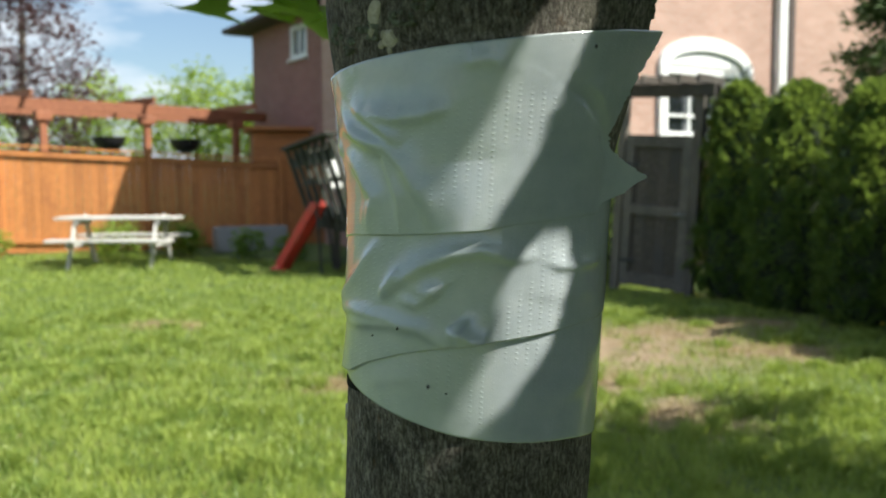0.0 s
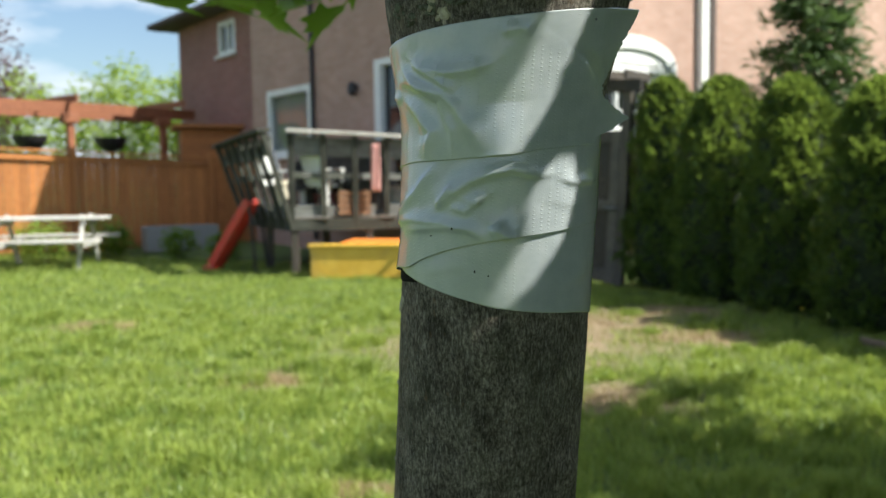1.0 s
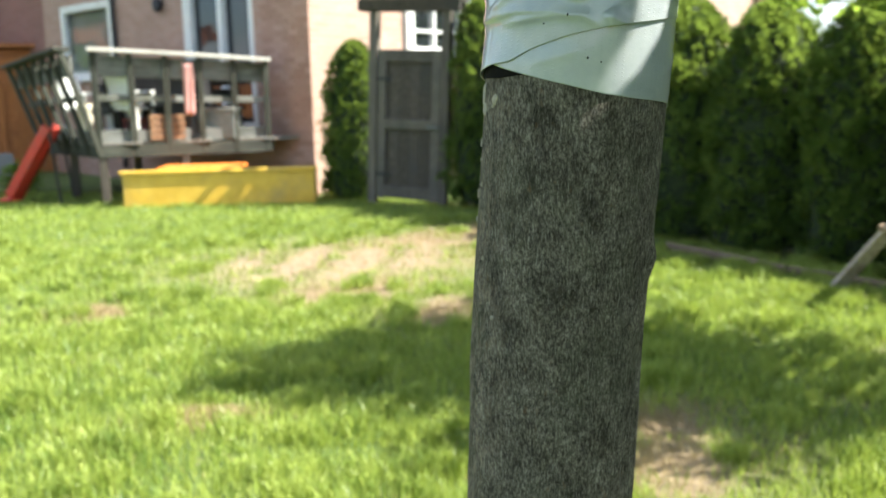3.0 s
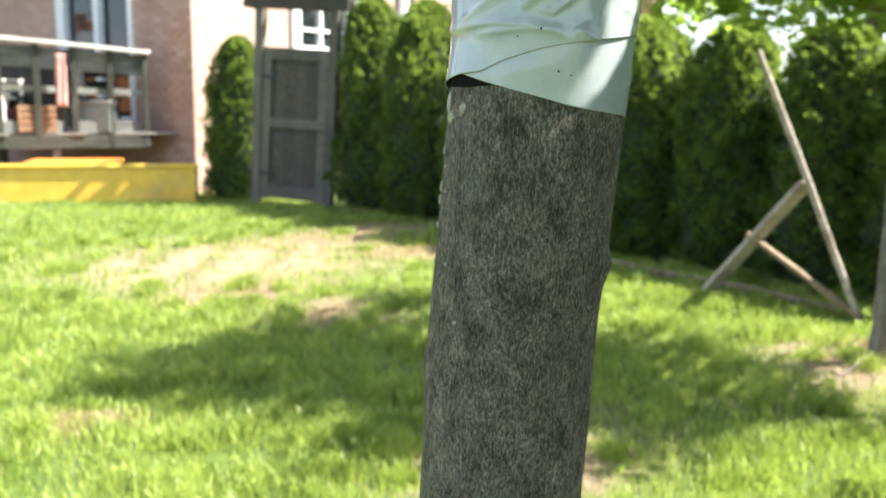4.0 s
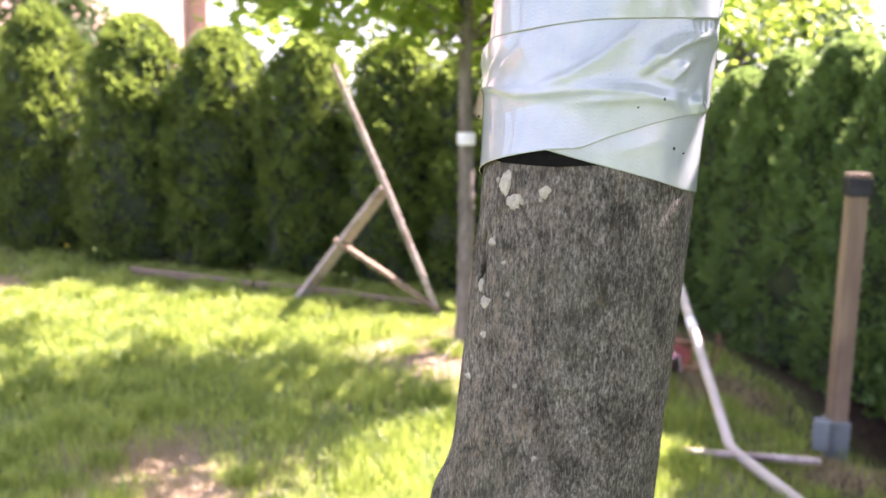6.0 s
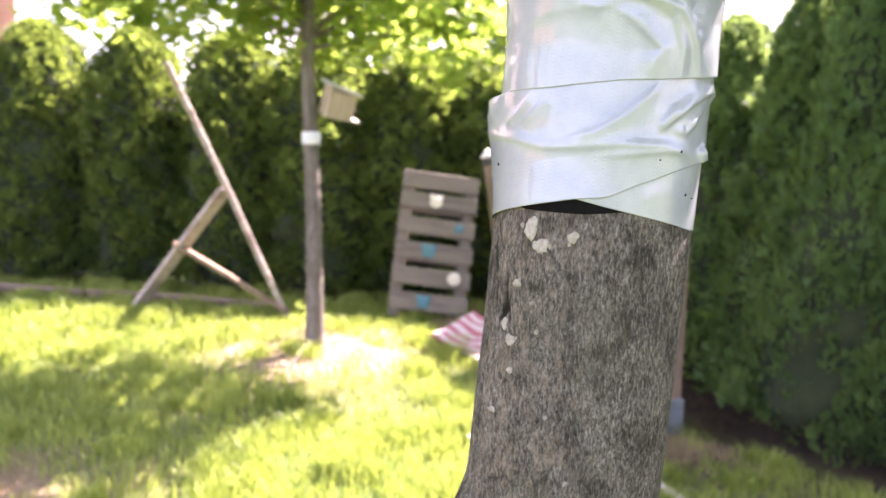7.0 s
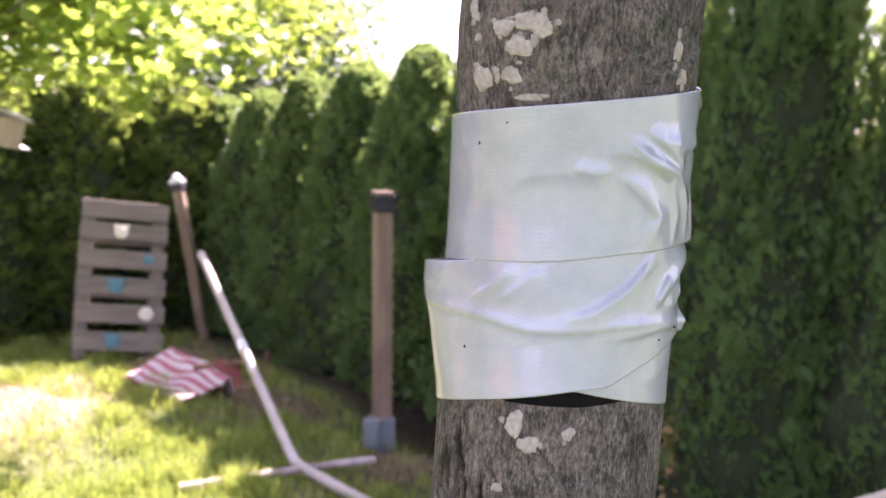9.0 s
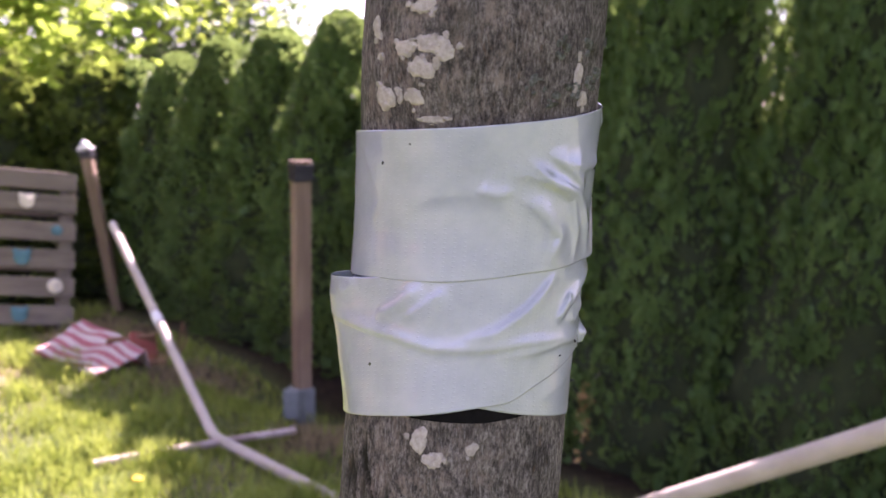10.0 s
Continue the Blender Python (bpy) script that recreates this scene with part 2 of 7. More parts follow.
M_BIRD = surf("birdhouse_wood", [(0.3, (0.42, 0.33, 0.22)), (0.7, (0.58, 0.48, 0.34))], 26, (1, 1, 0.1), stain=(0.34, 0.26, 0.17), rough=(0.6, 0.8), bump=0.3)
M_TIMBER = surf("edging_timber", [(0.3, (0.13, 0.092, 0.06)), (0.7, (0.23, 0.172, 0.118))], 26, (0.1, 1, 1), stain=(0.11, 0.09, 0.06), bump=0.4, rough=(0.75, 0.92))
M_RUST = surf("rusty_clutter", [(0.3, (0.14, 0.07, 0.04)), (0.7, (0.29, 0.165, 0.09))], 12, rough=(0.6, 0.8), bump=0.3)
M_LEAF = leaf_mat("maple_leaf", (0.030, 0.085, 0.012), (0.11, 0.22, 0.025), 0.48, (0.42, 0.60, 0.05))
# brighter leaf copy: sunlight and haze painted into its green
M_LEAFLIT = leaf_mat("sunlit_leaf", (0.085, 0.15, 0.035), (0.28, 0.365, 0.085), 0.58, (0.56, 0.70, 0.09), patch=0.7)
M_LEAFMID = leaf_mat("young_maple_leaf", (0.055, 0.120, 0.022), (0.225, 0.335, 0.062), 0.58, (0.52, 0.70, 0.09), patch=2.2)
# distance haze painted into the leaf colours, paler and bluer
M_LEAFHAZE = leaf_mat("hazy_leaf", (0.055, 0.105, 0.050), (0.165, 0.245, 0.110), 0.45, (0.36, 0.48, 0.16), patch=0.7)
# one cedar foliage: shade put into the row's colour, light into the side hedge's
M_CEDARLEAF = leaf_mat("cedar_spray", (0.010, 0.026, 0.011), (0.070, 0.122, 0.036), 0.44, (0.42, 0.56, 0.08), 0.45, 26.0, 1.0)
M_CEDARLIT = leaf_mat("lit_cedar_spray", (0.011, 0.034, 0.017), (0.085, 0.178, 0.068), 0.46, (0.42, 0.58, 0.13), 0.45, 26.0, 1.0)
M_PURPLE = leaf_mat("purple_leaf", (0.040, 0.024, 0.026), (0.110, 0.062, 0.060), 0.25, (0.30, 0.12, 0.10), patch=0.8)
M_PINE = leaf_mat("pine_leaf", (0.045, 0.085, 0.035), (0.13, 0.19, 0.075), 0.2, (0.18, 0.3, 0.06), 0.6)
# near-black green: shade between the boughs painted on a closed sheet
M_SHADECORE = surf("cedar_shade_core", [(0.3, (0.010, 0.020, 0.006)), (0.7, (0.03, 0.045, 0.014))], 14, bump=0.6, dist=0.02, rough=(0.9, 1.0))
M_GRASS = leaf_mat("grass_blade", (0.050, 0.122, 0.022), (0.400, 0.465, 0.112), 0.40, (0.49, 0.61, 0.09), 0.42, 4.2, 0.75)
M_DRYGRASS = leaf_mat("dry_grass", (0.28, 0.22, 0.11), (0.50, 0.40, 0.23), 0.2, (0.45, 0.4, 0.16), 0.7, 2.0)
M_TRUNKFAR = surf("far_bark", [(0.3, (0.09, 0.075, 0.06)), (0.5, (0.17, 0.145, 0.12)), (0.75, (0.27, 0.235, 0.20))], 40, (1, 1, 0.25), stain=(0.10, 0.085, 0.06), stain_scale=7, bump=0.7, dist=0.006, rough=(0.85, 0.95))

# ---- building helpers ----
def mesh_from(name, verts, faces, mat, smooth=False):
    me = bpy.data.meshes.new(name)
    me.from_pydata([tuple(v) for v in verts], [], [tuple(f) for f in faces])
    me.materials.append(mat)
    if smooth:
        me.shade_smooth()
    me.update()
    return me


def tri_mesh(name, co, tris, mat):
    """A large mesh of triangles from numpy arrays."""
    me = bpy.data.meshes.new(name)
    me.vertices.add(len(co))
    me.vertices.foreach_set("co", np.ascontiguousarray(co, dtype=np.float32).ravel())
    n = len(tris)
    me.loops.add(n * 3)
    me.loops.foreach_set("vertex_index", np.ascontiguousarray(tris, dtype=np.int32).ravel())
    me.polygons.add(n)
    me.polygons.foreach_set("loop_start", np.arange(0, n * 3, 3, dtype=np.int32))
    me.materials.append(mat)
    me.update(calc_edges=True)
    me.validate()
    return me


def grid_mesh(name, pts, mat, wrap=False, uv=None):
    """A smooth sheet from an array rows x cols x 3; uv: rows x cols x 2."""
    r, c = pts.shape[:2]
    i = np.arange(r * c).reshape(r, c)
    if wrap:
        i = np.concatenate([i, i[:, :1]], 1)
    q = np.stack([i[:-1, :-1], i[:-1, 1:], i[1:, 1:], i[1:, :-1]], -1).reshape(-1, 4)
    me = bpy.data.meshes.new(name)
    me.vertices.add(r * c)
    me.vertices.foreach_set("co", np.ascontiguousarray(pts, dtype=np.float32).ravel())
    me.loops.add(len(q) * 4)
    me.loops.foreach_set("vertex_index", q.astype(np.int32).ravel())
    me.polygons.add(len(q))
    me.polygons.foreach_set("loop_start", np.arange(0, len(q) * 4, 4, dtype=np.int32))
    if uv is not None:
        layer = me.uv_layers.new(name="UVMap")
        layer.data.foreach_set("uv", np.ascontiguousarray(uv.reshape(-1, 2)[q.ravel() % (r * c)], dtype=np.float32).ravel())
    me.materials.append(mat)
    me.shade_smooth()
    me.update(calc_edges=True)
    return me


def part(name, me, parent, m=None, label=""):
    """Links a mesh as one object, a part of parent."""
    ob = new(name, me)
    ob.parent = parent
    if m is not None:
        ob.matrix_basis = m
    if label:
        ob["label"] = label
    return ob


def thing(name, m, label, category, group="", kind=""):
    """An empty at the thing's base that carries its parts."""
    return tagged(place(new(name), m), label, category, group, kind)


def place(ob, m):
    ob.matrix_basis = m
    return ob


def box_mesh(name, sx, sy, sz, mat, bevel=0.004, seg=2, base=False, taper=1.0):
    """A bevelled box; base: its origin at the middle of its underside."""
    bm = bmesh.new()
    bmesh.ops.create_cube(bm, size=1.0)
    for v in bm.verts:
        k = taper if v.co.z > 0 else 1.0
        v.co = Vector((v.co.x * sx * k, v.co.y * sy * k, (v.co.z + (0.5 if base else 0)) * sz))
    if bevel:
        bmesh.ops.bevel(bm, geom=bm.edges[:], offset=min(bevel, 0.3 * min(sx, sy, sz)), segments=seg, profile=0.6, affect="EDGES")
    me = bpy.data.meshes.new(name)
    bm.to_mesh(me)
    bm.free()
    me.materials.append(mat)
    return me


def board_mesh(name, length, width, thick, mat, seed=0, axis="x", bevel=0.004):
    """A sawn board along x, slightly bowed, with eased edges."""
    rnd = random.Random(seed)
    bm = bmesh.new()
    n = 6
    rings = []
    for i in range(n + 1):
        x = (i / n - 0.5) * length
        dz = 0.5 * thick * 0.25 * math.sin(i / n * math.pi + rnd.random()) + rnd.uniform(-1, 1) * 0.0012
        dw = 1 + rnd.uniform(-1, 1) * 0.012
        w, h = width / 2 * dw, thick / 2
        e = min(bevel, h * 0.6)
        prof = [(-w + e, -h), (w - e, -h), (w, -h + e), (w, h - e), (w - e, h), (-w + e, h), (-w, h - e), (-w, -h + e)]
        rings.append([bm.verts.new((x, a, b + dz)) for a, b in prof])
    for r0, r1 in zip(rings, rings[1:]):
        for j in range(8):
            bm.faces.new((r0[j], r0[(j + 1) % 8], r1[(j + 1) % 8], r1[j]))
    bm.faces.new(rings[0][::-1])
    bm.faces.new(rings[-1])
    bmesh.ops.recalc_face_normals(bm, faces=bm.faces[:])
    me = bpy.data.meshes.new(name)
    bm.to_mesh(me)
    bm.free()
    me.materials.append(mat)
    return me


def tube_mesh(name, pts, radii, mat, seg=14, wob=0.0, seed=0, cap=True):
    """A round limb, pipe or pole through pts with the radii given."""
    rnd = np.random.default_rng(seed)
    pts = [Vector(p) for p in pts]
    verts, faces = [], []
    ref = Vector((0.31, 0.17, 0.93))
    for i, p in enumerate(pts):
        d = (pts[min(i + 1, len(pts) - 1)] - pts[max(i - 1, 0)]).normalized()
        a = d.cross(ref if abs(d.dot(ref)) < 0.95 else Vector((1, 0, 0))).normalized()
        b = d.cross(a)
        for j in range(seg):
            t = 2 * math.pi * j / seg
            r = radii[i] * (1 + wob * float(rnd.normal()))
            verts.append(p + (a * math.cos(t) + b * math.sin(t)) * r)
    for i in range(len(pts) - 1):
        for j in range(seg):
            k = (j + 1) % seg
            faces.append((i * seg + j, i * seg + k, (i + 1) * seg + k, (i + 1) * seg + j))
    if cap:
        faces.append(tuple(range(seg))[::-1])
        faces.append(tuple(range((len(pts) - 1) * seg, len(pts) * seg)))
    me = mesh_from(name, verts, faces, mat)
    me.shade_smooth()
    me.set_sharp_from_angle(angle=radians(50))
    return me


def lathe_mesh(name, prof, mat, seg=20):
    """A turned form from (radius, height) pairs."""
    verts, faces = [], []
    for r, z in prof:
        for j in range(seg):
            t = 2 * math.pi * j / seg
            verts.append((r * math.cos(t), r * math.sin(t), z))
    for i in range(len(prof) - 1):
        for j in range(seg):
            k = (j + 1) % seg
            faces.append((i * seg + j, i * seg + k, (i + 1) * seg + k, (i + 1) * seg + j))
    faces.append(tuple(range(seg))[::-1])
    faces.append(tuple(range((len(prof) - 1) * seg, len(prof) * seg)))
    me = mesh_from(name, verts, faces, mat)
    me.shade_smooth()
    me.set_sharp_from_angle(angle=radians(40))
    return me


def along(p, q, roll=0.0):
    """The pose of a part whose x runs from p to q, at the middle, z as upright as may be."""
    p, q = Vector(p), Vector(q)
    x = (q - p).normalized()
    up = Vector((0, 0, 1)) if abs(x.z) < 0.98 else Vector((0, 1, 0))
    y = up.cross(x).normalized()
    z = x.cross(y)
    m = Matrix((x, y, z)).transposed().to_4x4()
    m.translation = (p + q) / 2
    return m @ Matrix.Rotation(radians(roll), 4, "X")


# outlines of single leaves, in a plane, tip along +y
MAPLE = [(0, -0.05), (0.16, 0.02), (0.42, -0.10), (0.36, 0.10), (0.55, 0.26), (0.34, 0.34), (0.30, 0.52), (0.13, 0.48), (0, 0.92),
         (-0.13, 0.48), (-0.30, 0.52), (-0.34, 0.34), (-0.55, 0.26), (-0.36, 0.10), (-0.42, -0.10), (-0.16, 0.02)]
OVAL = [(0, 0), (0.22, 0.25), (0.24, 0.55), (0, 1.0), (-0.24, 0.55), (-0.22, 0.25)]


def leaves_mesh(name, pos, size, mat, outline, rng, flat=0.55, droop=0.35, keep=None):
    """Many leaves as one mesh: each a fan round its midrib, creased, turned at random and drooping."""
    n = len(pos)
    o = np.array(outline)
    k = len(o)
    az = rng.uniform(0, 2 * np.pi, n)
    nrm = np.stack([rng.normal(0, flat, n), rng.normal(0, flat, n), np.ones(n)], -1)
    nrm /= np.linalg.norm(nrm, axis=1)[:, None]
    d = np.stack([np.cos(az), np.sin(az), -droop + rng.normal(0, 0.3, n)], -1)
    d -= nrm * (d * nrm).sum(1)[:, None]
    d /= np.linalg.norm(d, axis=1)[:, None]
    s = np.cross(d, nrm)
    sz = size * rng.uniform(0.65, 1.2, n)
    cup = 0.22 * np.abs(o[:, 0])
    v = pos[:, None] + sz[:, None, None] * (s[:, None] * o[None, :, :1] + d[:, None] * o[None, :, 1:2] + nrm[:, None] * cup[None, :, None])
    c = pos[:, None] + sz[:, None, None] * d[:, None] * 0.28
    co = np.concatenate([c, v], 1)
    if keep is not None:
        co = co[keep(co)]
        n = len(co)
    co = co.reshape(-1, 3)
    base = (np.arange(n) * (k + 1))[:, None]
    j = np.arange(k)
    t = np.stack([np.broadcast_to(base, (n, k)), base + 1 + j, base + 1 + (j + 1) % k], -1).reshape(-1, 3)
    return tri_mesh(name, co, t, mat)

# ---- the ground ----
BARE = [(0.75, 6.6, 1.15, 0.95), (1.55, 7.35, 0.8, 0.5), (2.2, 6.6, 0.55, 0.4), (0.6, 5.5, 0.6, 0.35), (1.15, 4.75, 0.4, 0.35), (-1.05, 5.3, 0.30, 0.16),
        (1.2, 2.35, 0.42, 0.3), (1.45, 2.75, 0.3, 0.25), (3.25, 2.65, 0.62, 0.5), (3.15, 0.72, 0.42, 0.34), (3.75, 1.5, 0.28, 0.36), (2.6, 0.1, 0.30, 0.24), (-0.3, 3.2, 0.2, 0.12), (-2.9, 7.6, 0.35, 0.2), (4.5, 2.25, 0.35, 0.4), (2.3, 7.9, 0.6, 0.3)]


def wave(x, y, s, seed):
    """Smooth value noise from a few summed waves, about -1 to 1."""
    r = np.random.default_rng(seed)
    out = 0 * x
    for i in range(7):
        a, f, p = r.uniform(0, 2 * np.pi), r.uniform(0.6, 1.8) / s, r.uniform(0, 6.28)
        out = out + np.sin((x * np.cos(a) + y * np.sin(a)) * f * 2 * np.pi + p)
    return out / 4.0


def height(x, y):
    h = 0.025 * wave(x, y, 3.0, 3) + 0.012 * wave(x, y, 0.8, 4)
    h = h + 0.13 * np.exp(-(((x - 3.15) / 0.6) ** 2 + ((y - 2.65) / 0.55) ** 2))
    h = h - 0.12 * np.exp(-(((x - 3.7) / 0.42) ** 2 + ((y - 0.72) / 0.42) ** 2))
    return h * np.clip(1.0 - (np.hypot(x, y) - 14) / 10, 0, 1)


def bareness(x, y):
    """Worn and dry spots of the lawn, 0 to 1."""
    b = 0 * x
    for cx, cy, rx, ry in BARE:
        d = ((x - cx) / rx) ** 2 + ((y - cy) / ry) ** 2
        b = np.maximum(b, np.exp(-d * 0.9))
    b = b * (0.75 + 0.45 * wave(x, y, 0.45, 8)) + 0.16 * np.clip(wave(x, y, 1.3, 9) - 0.35, 0, 1)
    return np.clip(b * 1.5, 0, 1)


near_x = np.concatenate([np.array([-400, -150, -60, -30, -18]), np.arange(-12, 6.01, 0.09), np.array([7, 9, 14, 25, 60, 150, 400.0])])
near_y = np.concatenate([np.array([-400, -150, -60, -30, -12, -6]), np.arange(-3, 18.01, 0.09), np.array([20, 25, 40, 80, 160, 400.0])])
gx, gy = np.meshgrid(near_x, near_y)
gpts = np.stack([gx, gy, height(gx, gy)], -1)

gm = bpy.data.materials.new("lawn_soil")
gm.use_nodes = True
nt = gm.node_tree
b = nt.nodes["Principled BSDF"]
co = nt.nodes.new("ShaderNodeTexCoord")
at = nt.nodes.new("ShaderNodeAttribute")
at.attribute_name = "bare"
n1 = noise_node(nt, co.outputs["Object"], 30.0, 6.0, 0.7)
n2 = noise_node(nt, co.outputs["Object"], 1.3, 4.0)
soil = ramp_node(nt, [(0.3, (0.13, 0.09, 0.055)), (0.5, (0.25, 0.18, 0.115)), (0.75, (0.43, 0.335, 0.225))])
turf = ramp_node(nt, [(0.3, (0.030, 0.070, 0.012)), (0.5, (0.068, 0.125, 0.023)), (0.75, (0.14, 0.195, 0.040))])
nt.links.new(n1.outputs["Fac"], soil.inputs["Fac"])
nt.links.new(n1.outputs["Fac"], turf.inputs["Fac"])
dry = mixrgb(nt, n2.outputs["Fac"], turf.outputs["Color"], (0.10, 0.13, 0.028))
am = nt.nodes.new("ShaderNodeAttribute")
am.attribute_name = "shaded_earth"
earth = ramp_node(nt, [(0.3, (0.022, 0.014, 0.007)), (0.5, (0.050, 0.032, 0.017)), (0.75, (0.115, 0.074, 0.040))])
nt.links.new(n1.outputs["Fac"], earth.inputs["Fac"])
soils = mixrgb(nt, am.outputs["Fac"], soil.outputs["Color"], earth.outputs["Color"])
nt.links.new(mixrgb(nt, at.outputs["Fac"], dry, soils), b.inputs["Base Color"])
b.inputs["Roughness"].default_value = 0.95
bp = nt.nodes.new("ShaderNodeBump")
bp.inputs["Strength"].default_value, bp.inputs["Distance"].default_value = 0.8, 0.02
nt.links.new(n1.outputs["Fac"], bp.inputs["Height"])
nt.links.new(bp.outputs["Normal"], b.inputs["Normal"])
gme = grid_mesh("ground", gpts, gm)
ga = gme.attributes.new("bare", "FLOAT", "POINT")
strip = ((gx - 5.6) * 0.779 - (gy - 2.5) * 0.627) * -1   # distance from the side hedge's line
under = np.clip((strip + 0.9) / 0.3, 0, 1) * (gy < 2.6) * np.clip((gx - 0.9) / 0.4, 0, 1)
by_hedge = np.clip((0.60 - strip) / 0.25, 0, 1) * under
ga.data.foreach_set("value", np.maximum(bareness(gx, gy), by_hedge).ravel().astype(np.float32))
# brown earth under the side hedge, darkened in colour for the hedge's shade
mu = np.exp(-((gx - 3.15) / 0.55) ** 2 - ((gy - 0.65) / 0.5) ** 2) + np.exp(-((gx - 3.75) / 0.35) ** 2 - ((gy - 1.5) / 0.4) ** 2)
mu = mu + np.clip((0.80 - strip) / 0.3, 0, 1) * under
gme.attributes.new("shaded_earth", "FLOAT", "POINT").data.foreach_set("value", np.clip(mu * 1.4, 0, 1).ravel().astype(np.float32))
tagged(new("ground", gme), "level backyard lawn soil with worn tan patches", "ground", kind="structure")

# hedge lines: outside them no lawn shows
HEDGE_1 = [(2.75, 9.75), (4.75, 4.3), (5.4, 3.0)]
HEDGE_2 = [(5.6, 2.5), (4.18, 0.73), (2.1, -1.85), (1.35, -2.75)]


def inside_yard(x, y):
    a, b = np.array(HEDGE_1[0]), np.array(HEDGE_1[1])
    n = np.array([b[1] - a[1], -(b[0] - a[0])])
    n = n / np.linalg.norm(n)
    s1 = (x - a[0]) * n[0] + (y - a[1]) * n[1]       # negative side is the yard after the sign below
    s1 = s1 * np.sign((0 - a[0]) * n[0] + (0 - a[1]) * n[1])
    c, d = np.array(HEDGE_2[0]), np.array(HEDGE_2[2])
    m = np.array([d[1] - c[1], -(d[0] - c[0])])
    m = m / np.linalg.norm(m)
    s2 = ((x - c[0]) * m[0] + (y - c[1]) * m[1]) * np.sign((0 - c[0]) * m[0] + (0 - c[1]) * m[1])
    house = (x + 0.47 * 0 - 0.98) * (-0.469) + (y - 11.78) * (-0.883)   # in front of the house wall
    side = (x < 0.9) & (house < 0.1)
    return (s1 > 0.15) & (s2 > 0.52) & ~side & (y < 17.5 + 0.6 * (x + 4.4))


rng = np.random.default_rng(5)


def scatter_grass(count, r0, r1, power):
    u = rng.uniform(0, 1, count)
    r = (r0 ** power + u * (r1 ** power - r0 ** power)) ** (1 / power)
    a = np.radians(rng.uniform(-32, 128, count))
    x, y = r * np.cos(a), r * np.sin(a)
    keep = inside_yard(x, y) & (rng.uniform(0, 1, count) > 1.02 * bareness(x, y) ** 0.8)
    return x[keep], y[keep], r[keep]


def blades_mesh(name, x, y, r, mat, tall, wide, bent):
    n = len(x)
    z = height(x, y)
    h = tall * rng.uniform(0.55, 1.25, n) * (1 + 0.35 * wave(x, y, 0.7, 12))
    w = wide * rng.uniform(0.7, 1.3, n) * (1 + r / 9)
    a, l = rng.uniform(0, 2 * np.pi, n), rng.uniform(0, 2 * np.pi, n)
    lean = h * rng.uniform(0.1, 0.85, n)
    sx, sy = np.cos(a) * w / 2, np.sin(a) * w / 2
    lx, ly = np.cos(l) * lean, np.sin(l) * lean
    P = lambda f, g, k: np.stack([x + k * sx + lx * f, y + k * sy + ly * f, z - 0.004 * (g == 0) + h * g], -1)
    i = np.arange(n)[:, None]
    if bent:
        co = np.stack([P(0, 0, 1), P(0, 0, -1), P(0.3, 0.62, 0.8), P(0.3, 0.62, -0.8), P(1, 0.95, 0)], 1).reshape(-1, 3)
        t = np.concatenate([i * 5 + np.array([0, 1, 3]), i * 5 + np.array([0, 3, 2]), i * 5 + np.array([2, 3, 4])])
    else:
        co = np.stack([P(0, 0, 1), P(0, 0, -1), P(0.8, 0.95, 0)], 1).reshape(-1, 3)
        t = i * 3 + np.array([0, 1, 2])
    return tri_mesh(name, co, t, mat)


x, y, r = scatter_grass(150000, 1.9, 5.5, 1.8)
tagged(new("grass", blades_mesh("grass", x, y, r, M_GRASS, 0.060, 0.0042, True)), "bright green mown lawn grass, uneven and thin in places", "grass", kind="stuff")
# taller tufts left by the mower
tc = scatter_grass(1700, 2.0, 9.0, 1.3)
ti = rng.integers(0, len(tc[0]), 105000)
x, y = tc[0][ti] + rng.normal(0, 0.036, 105000), tc[1][ti] + rng.normal(0, 0.036, 105000)
ok = inside_yard(x, y)
x, y = x[ok], y[ok]
tagged(new("grass", blades_mesh("grass", x, y, np.hypot(x, y), M_GRASS, 0.082, 0.0046, True)), "taller tufts of lawn grass", "grass", kind="stuff")
x, y, r = scatter_grass(330000, 5.5, 17.5, 1.0)
tagged(new("grass", blades_mesh("grass", x, y, r, M_GRASS, 0.065, 0.0065, False)), "sunlit green lawn grass towards the deck and fence", "grass", kind="stuff")
# the rest of the lawn round the tree
n_ = 90000
r = np.sqrt(rng.uniform(0.01, 1, n_)) * 5.5
a = np.radians(rng.uniform(0, 360, n_))
x, y = r * np.cos(a), r * np.sin(a)
aa = (np.degrees(a) + 180) % 360 - 180
ok = inside_yard(x, y) & ((r < 1.95) | (aa < -32) | (aa > 128)) & (r > 0.06)
x, y, r = x[ok], y[ok], r[ok]
tagged(new("grass", blades_mesh("grass", x, y, r, M_GRASS, 0.06, 0.0065, False)), "green lawn grass round the foot of the taped maple", "grass", kind="stuff")
# dry thatch over the worn spots
cnt = 34000
bi = rng.integers(0, len(BARE), cnt)
bb = np.array(BARE)[bi]
x = bb[:, 0] + rng.normal(0, 0.6, cnt) * bb[:, 2]
y = bb[:, 1] + rng.normal(0, 0.6, cnt) * bb[:, 3]
xs_, ys_, _ = scatter_grass(24000, 2.0, 8.0, 1.4)
x, y = np.concatenate([x, xs_]), np.concatenate([y, ys_])
ok = inside_yard(x, y)
x, y = x[ok], y[ok]
tagged(new("dry_grass", blades_mesh("dry_grass", x, y, np.hypot(x, y), M_DRYGRASS, 0.034, 0.0036, False)), "dry straw-coloured thatch on worn lawn patches", "grass", kind="stuff")

# ---- the taped maple ----
AX0, AY0, LX, LY = 0.0004, 0.0005, 0.0444, -0.0534
R0 = 0.0332


